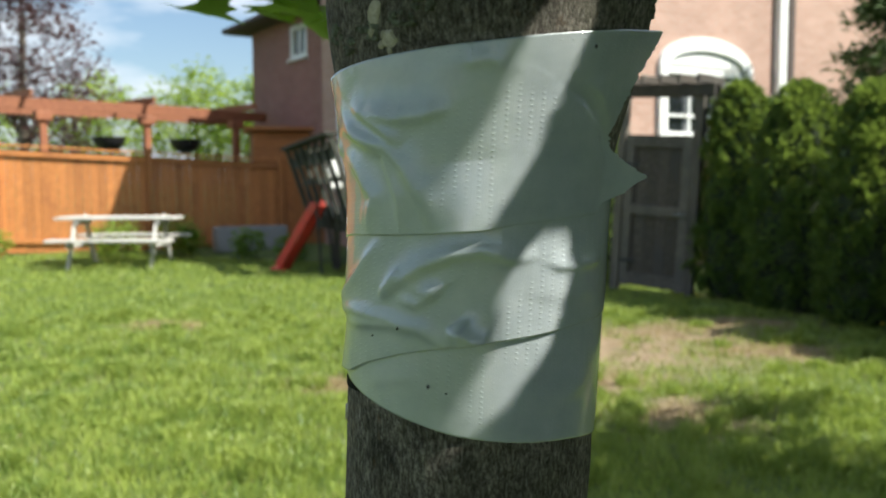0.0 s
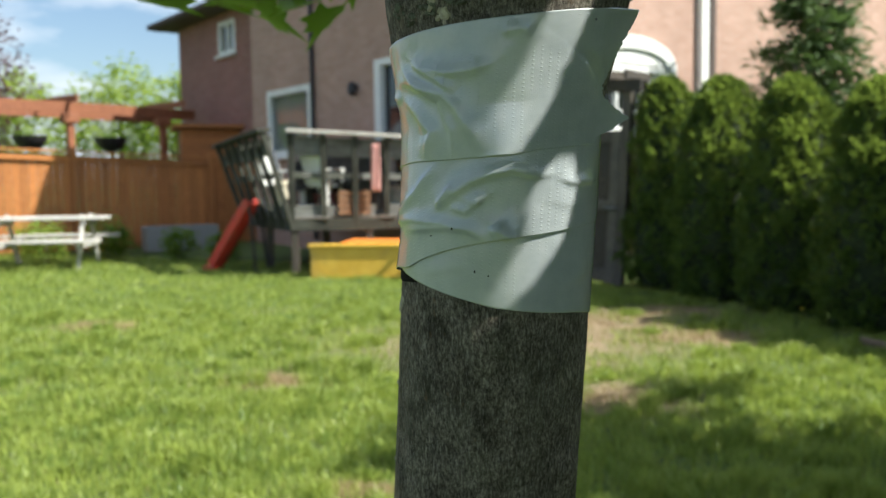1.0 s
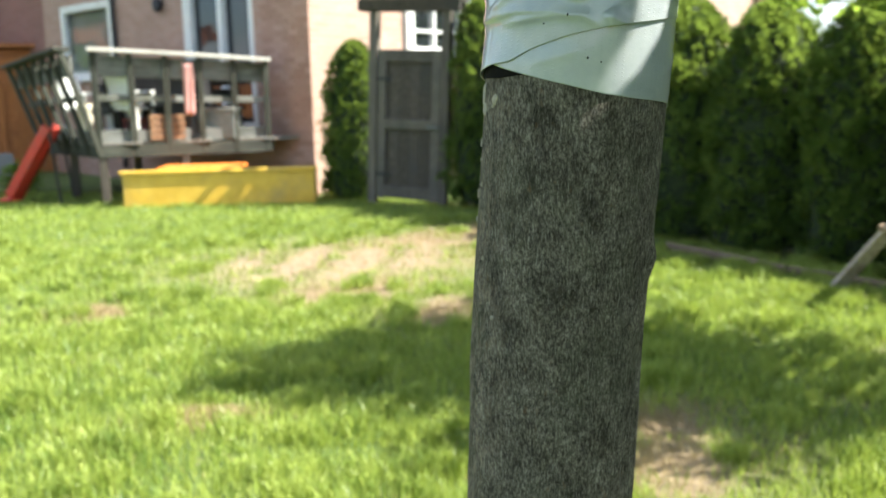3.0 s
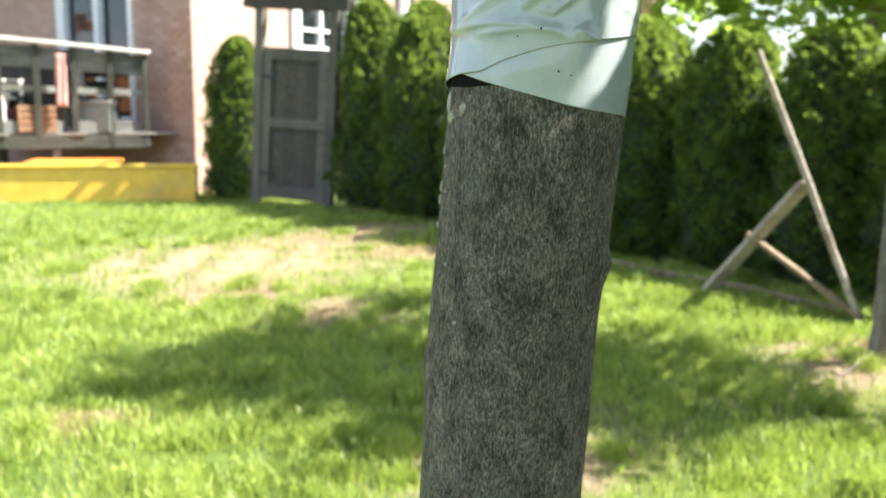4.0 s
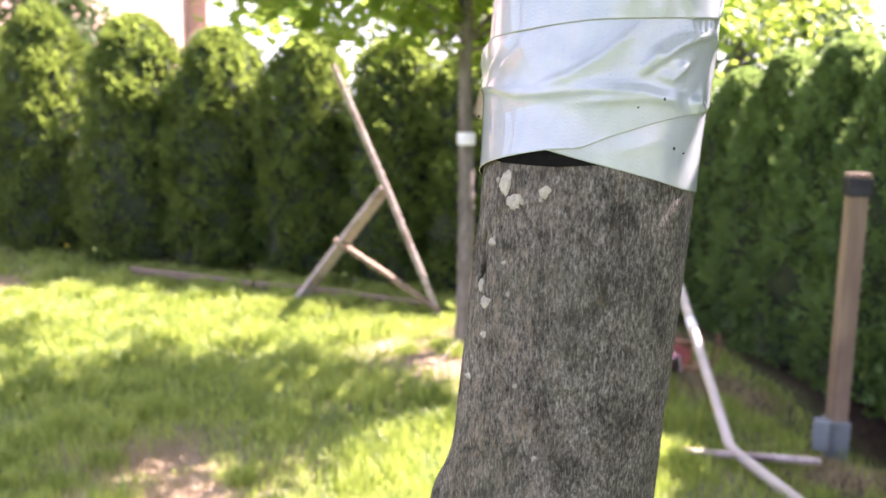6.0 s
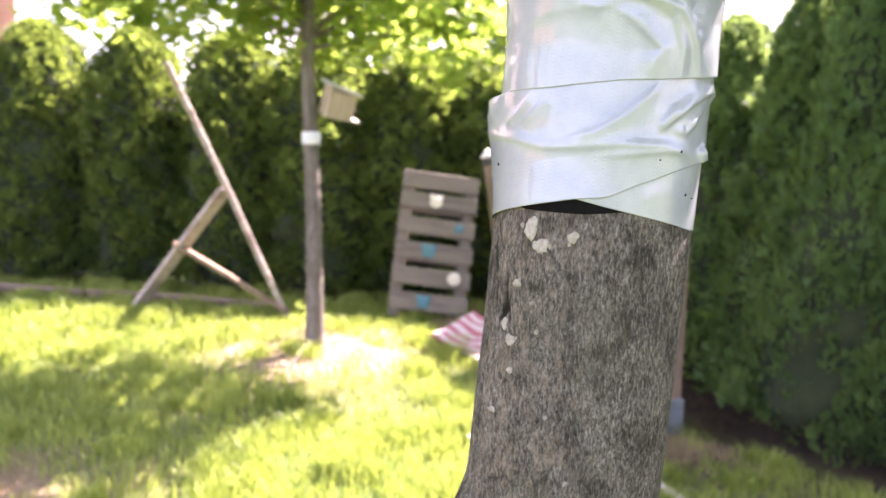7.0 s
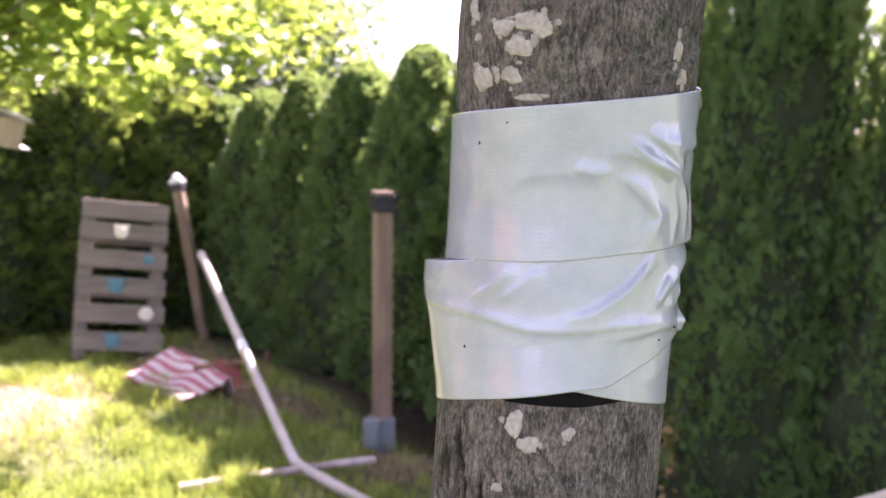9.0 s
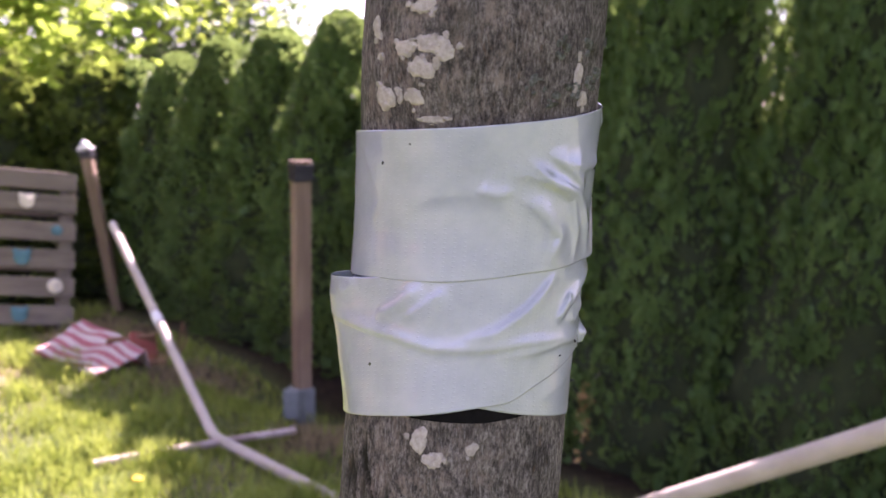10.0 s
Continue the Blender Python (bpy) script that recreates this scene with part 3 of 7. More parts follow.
def axis(z):
    return AX0 + LX * (z - 1.2), AY0 + LY * (z - 1.2)


def trunk_radius(th, z):
    """The bare trunk: slightly oval, swelling towards the fork above the tape and flaring at the ground."""
    t = np.clip((z - 1.338) / 0.055, 0, 1)
    sw = t * t * (3 - 2 * t)
    r = R0 + 0.0005 * (z - 1.2) + 0.0080 * sw * np.cos(th - np.radians(-8)) ** 2 + 0.0006 * sw
    r = r + 0.024 * np.exp(-np.clip(z, 0, 9) / 0.12) + 0.0016 * np.exp(-((z - 1.2) / 0.05) ** 2) * np.cos(th - 2.2)
    # pruned stub and small knot
    dth = lambda a: (th - np.radians(a) + np.pi) % (2 * np.pi) - np.pi
    r = r + 0.0015 * np.exp(-(dth(275) / 0.65) ** 2) * np.clip((1.285 - z) / 0.07, 0, 1)
    r = r + 0.0065 * np.exp(-(dth(125) * R0 / 0.011) ** 2 - ((z - 1.178) / 0.012) ** 2)
    r = r + 0.0012 * np.exp(-(dth(211) * R0 / 0.0032) ** 2 - ((z - 1.229) / 0.0022) ** 2)
    r = r + 0.0022 * np.exp(-(dth(325) * R0 / 0.006) ** 2 - ((z - 1.225) / 0.006) ** 2)
    return r


def bark_relief(th, z):
    out = np.zeros_like(th)
    deep = np.zeros_like(th)
    for idx in np.ndindex(th.shape):
        a, h = th[idx], z[idx]
        x, y = math.cos(a) * R0, math.sin(a) * R0
        f = noise.noise((x * 160, y * 160, h * 45)) + 0.6 * noise.noise((x * 420, y * 420, h * 120))
        crack = noise.noise((x * 210 + 9, y * 210, h * 26))
        strong = math.exp(-(((a - 2.12 + math.pi) % (2 * math.pi) - math.pi) / 0.30) ** 2) * (1.0 if h < 1.283 else 0.25)
        lean = (h - 1.2665) * -10.7
        split = math.exp(-(((a - 2.52 - lean + math.pi) % (2 * math.pi) - math.pi) / 0.12) ** 2 - ((h - 1.2665) / 0.0125) ** 4)
        line = max(0.0, 1 - abs(crack) * 5.0)
        rip = max(0.0, 1 - abs(noise.noise((x * 230, y * 230 + 5, h * 60)) + 0.25 * noise.noise((x * 700, y * 700, h * 220))) * 2.0)
        out[idx] = 0.00022 * f - 0.0012 * strong * line - 0.0060 * split * max(0.0, rip - 0.5) - 0.00016 * max(0.0, 1 - abs(crack) * 4)
        deep[idx] = min(1.0, 1.6 * strong * max(0.0, line - 0.3) + 7.0 * split * max(0.0, rip - 0.45))
    return out, deep


def bark_material():
    m = bpy.data.materials.new("maple_bark")
    m.use_nodes = True
    nt = m.node_tree
    b = nt.nodes["Principled BSDF"]
    vec = nt.nodes.new("ShaderNodeTexCoord").outputs["Object"]

    def masked(fac, lo, hi, top=1.0):
        k = nt.nodes.new("ShaderNodeMapRange")
        k.inputs["From Min"].default_value, k.inputs["From Max"].default_value, k.inputs["To Max"].default_value = lo, hi, top
        nt.links.new(fac, k.inputs["Value"])
        return k.outputs["Result"]

    # fine upright striation
    stria = noise_node(nt, vec, 1000.0, 7.0, 0.80, (1, 1, 0.48))
    c1 = ramp_node(nt, [(0.36, (0.031, 0.027, 0.022)), (0.45, (0.118, 0.107, 0.093)), (0.52, (0.206, 0.189, 0.166)), (0.62, (0.43, 0.40, 0.352))])
    nt.links.new(stria.outputs["Fac"], c1.inputs["Fac"])
    # soft blotches, darker and paler, a few millimetres across
    blotch = noise_node(nt, vec, 125.0, 6.0, 0.66, (1, 1, 0.7))
    c2 = ramp_node(nt, [(0.36, (0.40, 0.385, 0.36)), (0.46, (0.78, 0.75, 0.71)), (0.56, (1.05, 1.02, 0.98)), (0.66, (1.40, 1.36, 1.30))])
    nt.links.new(blotch.outputs["Fac"], c2.inputs["Fac"])
    col = mixrgb(nt, 1.0, c1.outputs["Color"], c2.outputs["Color"], "MULTIPLY")
    # broad drifts of green algae and of warm brown
    alg = noise_node(nt, vec, 42.0, 5.0, 0.65, (1, 1, 0.6))
    col = mixrgb(nt, masked(alg.outputs["Fac"], 0.50, 0.68, 0.42), col, (0.120, 0.128, 0.082))
    col = mixrgb(nt, masked(alg.outputs["Fac"], 0.45, 0.31, 0.30), col, (0.205, 0.165, 0.130))
    # ochre flecks
    och = noise_node(nt, vec, 260.0, 4.0, 0.6, (1, 1, 0.5))
    col = mixrgb(nt, masked(och.outputs["Fac"], 0.64, 0.72, 0.5), col, (0.235, 0.150, 0.085))
    # pale upright hairs where the skin has split
    fine = noise_node(nt, vec, 1500.0, 5.0, 0.72, (1, 1, 0.16))
    col = mixrgb(nt, masked(fine.outputs["Fac"], 0.56, 0.66, 0.62), col, (0.47, 0.44, 0.39))
    # dark lenticels, wider than high
    pit = noise_node(nt, vec, 300.0, 3.0, 0.6, (1, 1, 1.5))
    col = mixrgb(nt, masked(pit.outputs["Fac"], 0.34, 0.25, 0.8), col, (0.045, 0.038, 0.030))
    # pale lichen flecks on one flank, painted in also to brighten that side
    du = nt.nodes.new("ShaderNodeAttribute")
    du.attribute_name = "flank_brighten"
    dn_ = noise_node(nt, vec, 300.0, 7.0, 0.75, (1, 1, 0.5))
    dm = nt.nodes.new("ShaderNodeMath")
    dm.operation = "MULTIPLY"
    nt.links.new(masked(dn_.outputs["Fac"], 0.48, 0.62, 0.70), dm.inputs[0])
    nt.links.new(du.outputs["Fac"], dm.inputs[1])
    col = mixrgb(nt, dm.outputs[0], col, (0.49, 0.390, 0.295))
    # moss and dirt caught in the fissures
    fis = nt.nodes.new("ShaderNodeAttribute")
    fis.attribute_name = "fissure"
    col = mixrgb(nt, fis.outputs["Fac"], col, (0.030, 0.028, 0.014))
    nt.links.new(col, b.inputs["Base Color"])
    b.inputs["Roughness"].default_value = 0.84
    b.inputs["Specular IOR Level"].default_value = 0.3
    hm = nt.nodes.new("ShaderNodeMath")
    hm.operation = "MULTIPLY_ADD"
    hm.inputs[1].default_value = 0.5
    nt.links.new(fine.outputs["Fac"], hm.inputs[0])
    nt.links.new(stria.outputs["Fac"], hm.inputs[2])
    bp = nt.nodes.new("ShaderNodeBump")
    bp.inputs["Strength"].default_value, bp.inputs["Distance"].default_value = 1.0, 0.0019
    nt.links.new(hm.outputs[0], bp.inputs["Height"])
    nt.links.new(bp.outputs["Normal"], b.inputs["Normal"])
    return m


M_BARK = bark_material()
maple = thing("maple_tree", pose(0, 0, 0), "young grey-barked maple with lichen, wrapped in silver tape", "tree")
zs = np.concatenate([np.array([-0.05, 0.0, 0.04, 0.1, 0.2, 0.35, 0.5, 0.7, 0.85, 0.95, 1.03]), np.arange(1.06, 1.30, 0.0010), np.arange(1.30, 1.365, 0.004), np.arange(1.365, 1.43, 0.0010), np.array([1.45, 1.5, 1.6, 1.7, 1.8, 1.9, 1.98])])
th = np.linspace(0, 2 * np.pi, 380, endpoint=False)
TH, ZZ = np.meshgrid(th, zs)
relief, fissures = bark_relief(TH, ZZ)
RR = trunk_radius(TH, ZZ) + relief
AXX, AYY = axis(ZZ)
trunk_me = grid_mesh("trunk", np.stack([AXX + RR * np.cos(TH), AYY + RR * np.sin(TH), ZZ], -1), M_BARK, wrap=True)
trunk_me.attributes.new("fissure", "FLOAT", "POINT").data.foreach_set("value", fissures.ravel().astype(np.float32))
# angles where the bark colour is brightened, broken up by noise
flank = np.exp(-(((TH - 2.85 + np.pi) % (2 * np.pi) - np.pi) / 0.75) ** 4) * np.clip(0.75 + 0.5 * wave(TH * 0.033, ZZ, 0.02, 6), 0.2, 1)
trunk_me.attributes.new("flank_brighten", "FLOAT", "POINT").data.foreach_set("value", flank.ravel().astype(np.float32))
part("trunk", trunk_me, maple)


def on_trunk(th_deg, z, out=0.0):
    t = np.radians(th_deg)
    ax, ay = axis(z)
    r = float(trunk_radius(np.array(t), np.array(z))) + out
    return np.array([ax + r * math.cos(t), ay + r * math.sin(t), z])


M_LICHEN = surf("pale_lichen", [(0.3, (0.32, 0.285, 0.225)), (0.55, (0.45, 0.41, 0.335)), (0.75, (0.53, 0.49, 0.405))], 700, stain=(0.34, 0.31, 0.25), stain_scale=160, stain_range=(0.5, 0.65), bump=0.6, dist=0.0006, rough=(0.85, 0.95))
M_LICHENGREEN = surf("crusty_lichen", [(0.3, (0.09, 0.10, 0.07)), (0.55, (0.19, 0.205, 0.165)), (0.75, (0.30, 0.32, 0.27))], 900, stain=(0.07, 0.07, 0.045), stain_scale=240, stain_range=(0.48, 0.6), bump=0.9, dist=0.0012, rough=(0.9, 1.0))


def lichen_mesh(name, th_deg, z, w, h, seed, mat, thick=0.0005):
    """A flat crust with a ragged outline, lying on the bark."""
    rnd = random.Random(seed)
    n, rings = 40, 4
    verts = [on_trunk(th_deg, z, thick)]
    ph = [rnd.uniform(0, 6.28) for _ in range(5)]
    amp = [max(0.25, 1.0 + 0.13 * math.sin(2 * math.pi * 2 * i / n + ph[0]) + 0.09 * math.sin(2 * math.pi * 3 * i / n + ph[1]) + 0.06 * math.sin(2 * math.pi * 5 * i / n + ph[2]) + 0.05 * math.sin(2 * math.pi * 9 * i / n + ph[3]) + rnd.uniform(-0.05, 0.05)) for i in range(n)]
    for k in range(1, rings + 1):
        f = k / rings
        for i in range(n):
            a = 2 * math.pi * i / n
            rr = f * amp[i]
            o = thick * (1.0 if k < rings else -0.6) + rnd.uniform(-1, 1) * 0.00012
            verts.append(on_trunk(th_deg + math.degrees(math.cos(a) * rr * w / R0), z + math.sin(a) * rr * h, o))
    faces = [(0, 1 + i, 1 + (i + 1) % n) for i in range(n)]
    for k in range(rings - 1):
        for i in range(n):
            j = (i + 1) % n
            faces.append((1 + k * n + i, 1 + k * n + j, 1 + (k + 1) * n + j, 1 + (k + 1) * n + i)[::-1])
    bm = bmesh.new()
    bv = [bm.verts.new(v) for v in verts]
    for f in faces:
        bm.faces.new([bv[i] for i in f])
    bmesh.ops.recalc_face_normals(bm, faces=bm.faces[:])
    me = bpy.data.meshes.new(name)
    bm.to_mesh(me)
    bm.free()
    me.materials.append(mat)
    me.shade_smooth()
    return me


CRUSTS = [(166, 1.2856, 2.8, 3.6), (173.5, 1.2804, 2.9, 2.8), (191, 1.2838, 2.0, 2.0), (160, 1.2675, 1.6, 1.5), (159, 1.2487, 2.0, 2.2), (153, 1.2534, 1.2, 2.0), (161, 1.2389, 1.4, 1.0),
          (142, 1.3764, 3.4, 3.8), (153, 1.3888, 2.6, 2.6), (163, 1.3896, 3.2, 2.4), (168, 1.3884, 2.4, 3.2), (160, 1.3838, 3.4, 2.8), (157, 1.3768, 2.6, 2.4), (164, 1.3712, 3.0, 1.2), (160, 1.3990, 3.0, 2.2), (225, 1.3828, 1.7, 3.6), (232, 1.3770, 1.8, 2.4), (136, 1.3945, 1.7, 3.0),
          (140, 1.3868, 1.3, 1.2), (176, 1.2530, 0.8, 0.8), (186, 1.2260, 0.9, 0.7), (150, 1.2240, 1.6, 1.2), (200, 1.2050, 0.8, 0.9), (171, 1.2620, 0.7, 0.7)]
rnd = random.Random(12)
MORE = []
for a, z, w, h in CRUSTS:
    if w > 1.5:
        for _ in range(3 if z > 1.36 else 1):
            t, f = rnd.uniform(0, 6.28), rnd.uniform(0.8, 1.5)
            MORE.append((a + math.degrees(math.cos(t) * f * w * 0.001 / R0), z + math.sin(t) * f * h * 0.001, w * rnd.uniform(0.18, 0.45), h * rnd.uniform(0.18, 0.45)))
for i, (a, z, w, h) in enumerate(CRUSTS + MORE):
    if z > 1.372 and z - h * 0.0009 < 1.369:
        continue
    part("lichen", lichen_mesh("lichen", a, z, w * 0.001, h * 0.001, i, M_LICHEN), maple, label="pale cream lichen spot")
# crusty rosettes: each a cluster of small ragged lobes
GREYPATCH = [(203, 1.3800, 3.4, 3.0), (212, 1.3765, 2.6, 1.8), (222, 1.3790, 3.6, 2.2), (238, 1.3815, 4.2, 2.4), (230, 1.3900, 3.4, 2.2), (246, 1.3842, 3.0, 1.8), (262, 1.3925, 3.4, 1.2), (276, 1.3928, 3.2, 1.2), (330, 1.3900, 3.6, 3.0), (344, 1.3930, 3.6, 3.6), (350, 1.3875, 2.6, 3.0), (212, 1.3900, 2.6, 3.0)]
for i, (a, z, w, h) in enumerate(GREYPATCH):
    for k in range(9):
        t, f = rnd.uniform(0, 6.28), rnd.uniform(0.1, 1.0) ** 0.6
        part("lichen", lichen_mesh("lichen", a + math.degrees(math.cos(t) * f * w * 0.001 / R0), z + math.sin(t) * f * h * 0.001, rnd.uniform(0.45, 1.15) * 0.001, rnd.uniform(0.4, 1.0) * 0.001, 100 + i * 20 + k, M_LICHENGREEN, 0.0006), maple, label="crusty grey-green lichen")

# crown: limbs, then leaves held clear of the view below
rng = np.random.default_rng(21)
tips = []
for i in range(9):
    a = i * 2.4 + 0.3
    z0 = 1.62 + 0.045 * i
    ax, ay = axis(z0)
    L = rng.uniform(0.9, 1.5)
    up = rng.uniform(0.55, 1.1)
    pts = [(ax + math.cos(a) * L * f * (1 - 0.15 * f), ay + math.sin(a) * L * f, z0 + up * L * f ** 0.9) for f in (0, 0.2, 0.45, 0.7, 1.0)]
    part("limb", tube_mesh("limb", pts, [0.016, 0.013, 0.009, 0.006, 0.003], M_BARK, 8, 0.04, i), maple)
    tips += [np.array(p) for p in pts[2:]]
pts = [(*axis(1.95), 1.95), (0.06, -0.06, 2.5), (0.12, -0.05, 3.1), (0.10, 0.02, 3.9)]
part("limb", tube_mesh("limb", pts, [0.030, 0.022, 0.014, 0.004], M_BARK, 10, 0.03, 77), maple)
tips += [np.array(p) for p in pts[1:]] * 2
# low limbs added out of view to block skylight from the trunk's south side
shade_tips = []
for i, (a, L) in enumerate([(252, 1.3), (270, 1.5), (288, 1.4), (306, 1.2)]):
    c, s_ = math.cos(radians(a)), math.sin(radians(a))
    pts = [(*axis(1.70), 1.70), (c * L * 0.35, s_ * L * 0.35, 1.84), (c * L * 0.7, s_ * L * 0.7, 1.98), (c * L, s_ * L, 2.02)]
    part("limb", tube_mesh("limb", pts, [0.012, 0.009, 0.006, 0.003], M_BARK, 8, 0.04, 20 + i), maple)
    tips += [np.array(p) for p in pts[1:]] * 2
    shade_tips += [np.array(pts[1]) * (1 - f) + np.array(pts[3]) * f for f in (0.1, 0.3, 0.5, 0.7, 0.9, 1.1)]
tips = np.array(tips)
cl = tips[rng.integers(0, len(tips), 560)] + rng.normal(0, 0.22, (560, 3))
pos = cl[rng.integers(0, 560, 5600)] + rng.normal(0, 0.10, (5600, 3))
d = np.hypot(pos[:, 0], pos[:, 1])
pos = pos[pos[:, 2] > 1.80 + 0.30 * d]
# leaves on the added low limbs
shade_tips = np.array(shade_tips)
low = shade_tips[rng.integers(0, len(shade_tips), 3200)] + rng.normal(0, 1, (3200, 3)) * np.array([0.16, 0.16, 0.09])
pos = np.concatenate([pos, low[low[:, 2] > 1.66]])
# unseen boughs added towards the sun; their gap shapes the streak on the tape
se = np.array(sd)
e1 = np.cross(se, [0, 0, 1.0])
e1 /= np.linalg.norm(e1)
e2 = np.cross(e1, se)
k = 2600
extra = np.array([*axis(1.28), 1.28]) + se * rng.uniform(0.27, 0.60, k)[:, None] + e1 * rng.normal(0, 0.055, k)[:, None] + e2 * rng.normal(0, 0.11, k)[:, None]
extra = extra[extra[:, 2] > 1.50]
part("limb", tube_mesh("limb", [(*axis(1.66), 1.66), tuple(np.array([0.02, -0.02, 1.32]) + se * 0.45 + e1 * 0.10), tuple(np.array([0.02, -0.02, 1.32]) + se * 0.75 + e1 * 0.12)], [0.012, 0.007, 0.003], M_BARK, 8, 0.04, 40), maple)
STREAKS = [[(303, 1.3860), (298.5, 1.3776), (291.5, 1.3686), (286.5, 1.3610), (281, 1.3566), (275.5, 1.3516), (272.5, 1.3435), (269.5, 1.3390), (259, 1.3352)], [(293, 1.3212), (296.5, 1.3131), (290, 1.3054), (284.5, 1.2989)]]


def clear_of_streaks(co, gap=0.0042):
    """Which leaves leave the streaks' light through."""
    ok = np.ones(len(co), bool)
    mid = co[:, :1]
    pts = np.concatenate([mid + (co[:, 1:] - mid) * f for f in (0.2, 0.45, 0.7, 1.0)], 1)
    U, V = pts @ e1, pts @ e2
    for line in STREAKS:
        P = [on_trunk(a, z) for a, z in line]
        for p, q in zip(P, P[1:]):
            pu, pv, du, dv = p @ e1, p @ e2, (q - p) @ e1, (q - p) @ e2
            t = np.clip(((U - pu) * du + (V - pv) * dv) / (du * du + dv * dv), 0, 1)
            ok &= np.hypot(U - pu - t * du, V - pv - t * dv).min(1) > gap
    return ok


part("crown", leaves_mesh("crown", pos, 0.105, M_LEAF, MAPLE, rng, keep=lambda co: clear_of_streaks(co, 0.012)), maple, label="crown of green lobed maple leaves")
part("bough_leaves", leaves_mesh("bough_leaves", extra, 0.040, M_LEAF, MAPLE, rng, 0.35, 0.2, keep=lambda co: clear_of_streaks(co, 0.009)), maple, label="unseen maple leaves added to shade the taped trunk")["kind"] = "stuff"
# tiny leaves added out of view to sharpen the streak's edges
k = 9000
fine_pos = np.array([*axis(1.335), 1.335]) + se * rng.uniform(0.24, 0.40, k)[:, None] + e1 * rng.normal(0.0, 0.026, k)[:, None] + e2 * rng.normal(0.0, 0.040, k)[:, None]
fine_pos = fine_pos[fine_pos[:, 2] > 1.50]
part("bough_leaves", leaves_mesh("bough_leaves", fine_pos, 0.015, M_LEAF, MAPLE, rng, 0.35, 0.2, keep=clear_of_streaks), maple, label="tiny unseen maple leaves added to edge the sun streak")["kind"] = "stuff"
# a low twig that hangs into view
part("twig", tube_mesh("twig", [(0.02, 0.05, 1.78), (-0.08, 0.40, 1.84), (-0.18, 0.75, 1.76), (-0.27, 0.98, 1.64)], [0.006, 0.0045, 0.003, 0.0015], M_BARK, 7, 0.03, 5), maple)
pos = np.array([-0.275, 0.93, 1.628]) + rng.normal(0, 1, (46, 3)) * np.array([0.125, 0.06, 0.030])
part("twig_leaves", leaves_mesh("twig_leaves", pos, 0.095, M_LEAF, MAPLE, rng, 0.45, 0.7), maple, label="drooping green maple leaves")["kind"] = "stuff"

# ---- the tape ----
def tape_material():
    m = bpy.data.materials.new("silver_tape")
    m.use_nodes = True
    nt = m.node_tree
    b = nt.nodes["Principled BSDF"]
    uv = nt.nodes.new("ShaderNodeUVMap")
    uv.uv_map = "UVMap"
    n = noise_node(nt, uv.outputs[0], 0.09, 5.0, 0.6)
    c = ramp_node(nt, [(0.3, (0.340, 0.380, 0.408)), (0.5, (0.392, 0.432, 0.457)), (0.75, (0.455, 0.487, 0.506))])
    nt.links.new(n.outputs["Fac"], c.inputs["Fac"])
    g = noise_node(nt, uv.outputs[0], 2.6, 4.0, 0.7)
    gr = nt.nodes.new("ShaderNodeMapRange")
    gr.inputs["From Min"].default_value, gr.inputs["From Max"].default_value, gr.inputs["To Max"].default_value = 0.62, 0.8, 0.35
    nt.links.new(g.outputs["Fac"], gr.inputs["Value"])
    col = mixrgb(nt, gr.outputs["Result"], c.outputs["Color"], (0.28, 0.28, 0.255))
    nt.links.new(col, b.inputs["Base Color"])
    rr = nt.nodes.new("ShaderNodeMapRange")
    rr.inputs["To Min"].default_value, rr.inputs["To Max"].default_value = 0.30, 0.46
    nt.links.new(n.outputs["Fac"], rr.inputs["Value"])
    nt.links.new(rr.outputs["Result"], b.inputs["Roughness"])
    b.inputs["Metallic"].default_value = 0.06
    b.inputs["Coat Weight"].default_value = 1.0
    b.inputs["Coat Roughness"].default_value = 0.06
    b.inputs["Coat IOR"].default_value = 1.55
    b.inputs["Specular IOR Level"].default_value = 0.5
    # embossed dots in rows and a fine weave; the map is in millimetres
    sep = nt.nodes.new("ShaderNodeSeparateXYZ")
    nt.links.new(uv.outputs[0], sep.inputs[0])

    def wave_of(sock, period):
        k = nt.nodes.new("ShaderNodeMath")
        k.operation = "MULTIPLY"
        k.inputs[1].default_value = 2 * math.pi / period
        nt.links.new(sock, k.inputs[0])
        s = nt.nodes.new("ShaderNodeMath")
        s.operation = "SINE"
        nt.links.new(k.outputs[0], s.inputs[0])
        mx = nt.nodes.new("ShaderNodeMath")
        mx.operation = "MAXIMUM"
        mx.inputs[1].default_value = 0.0
        nt.links.new(s.outputs[0], mx.inputs[0])
        return mx.outputs[0]

    def math2(op, a, c):
        k = nt.nodes.new("ShaderNodeMath")
        k.operation = op
        for i, v in enumerate((a, c)):
            if isinstance(v, float):
                k.inputs[i].default_value = v
            else:
                nt.links.new(v, k.inputs[i])
        return k.outputs[0]
    dots = math2("POWER", math2("MULTIPLY", wave_of(sep.outputs[0], 2.6), wave_of(sep.outputs[1], 1.25)), 3.0)
    where = noise_node(nt, uv.outputs[0], 0.07, 2.0)
    wr = nt.nodes.new("ShaderNodeMapRange")
    wr.inputs["From Min"].default_value, wr.inputs["From Max"].default_value = 0.40, 0.52
    nt.links.new(where.outputs["Fac"], wr.inputs["Value"])
    dots = math2("MULTIPLY", dots, wr.outputs["Result"])
    weave = math2("MULTIPLY", math2("ADD", wave_of(sep.outputs[0], 0.62), wave_of(sep.outputs[1], 0.62)), 0.03)
    h = math2("ADD", math2("ADD", dots, weave), math2("MULTIPLY", g.outputs["Fac"], 0.25))
    bp = nt.nodes.new("ShaderNodeBump")
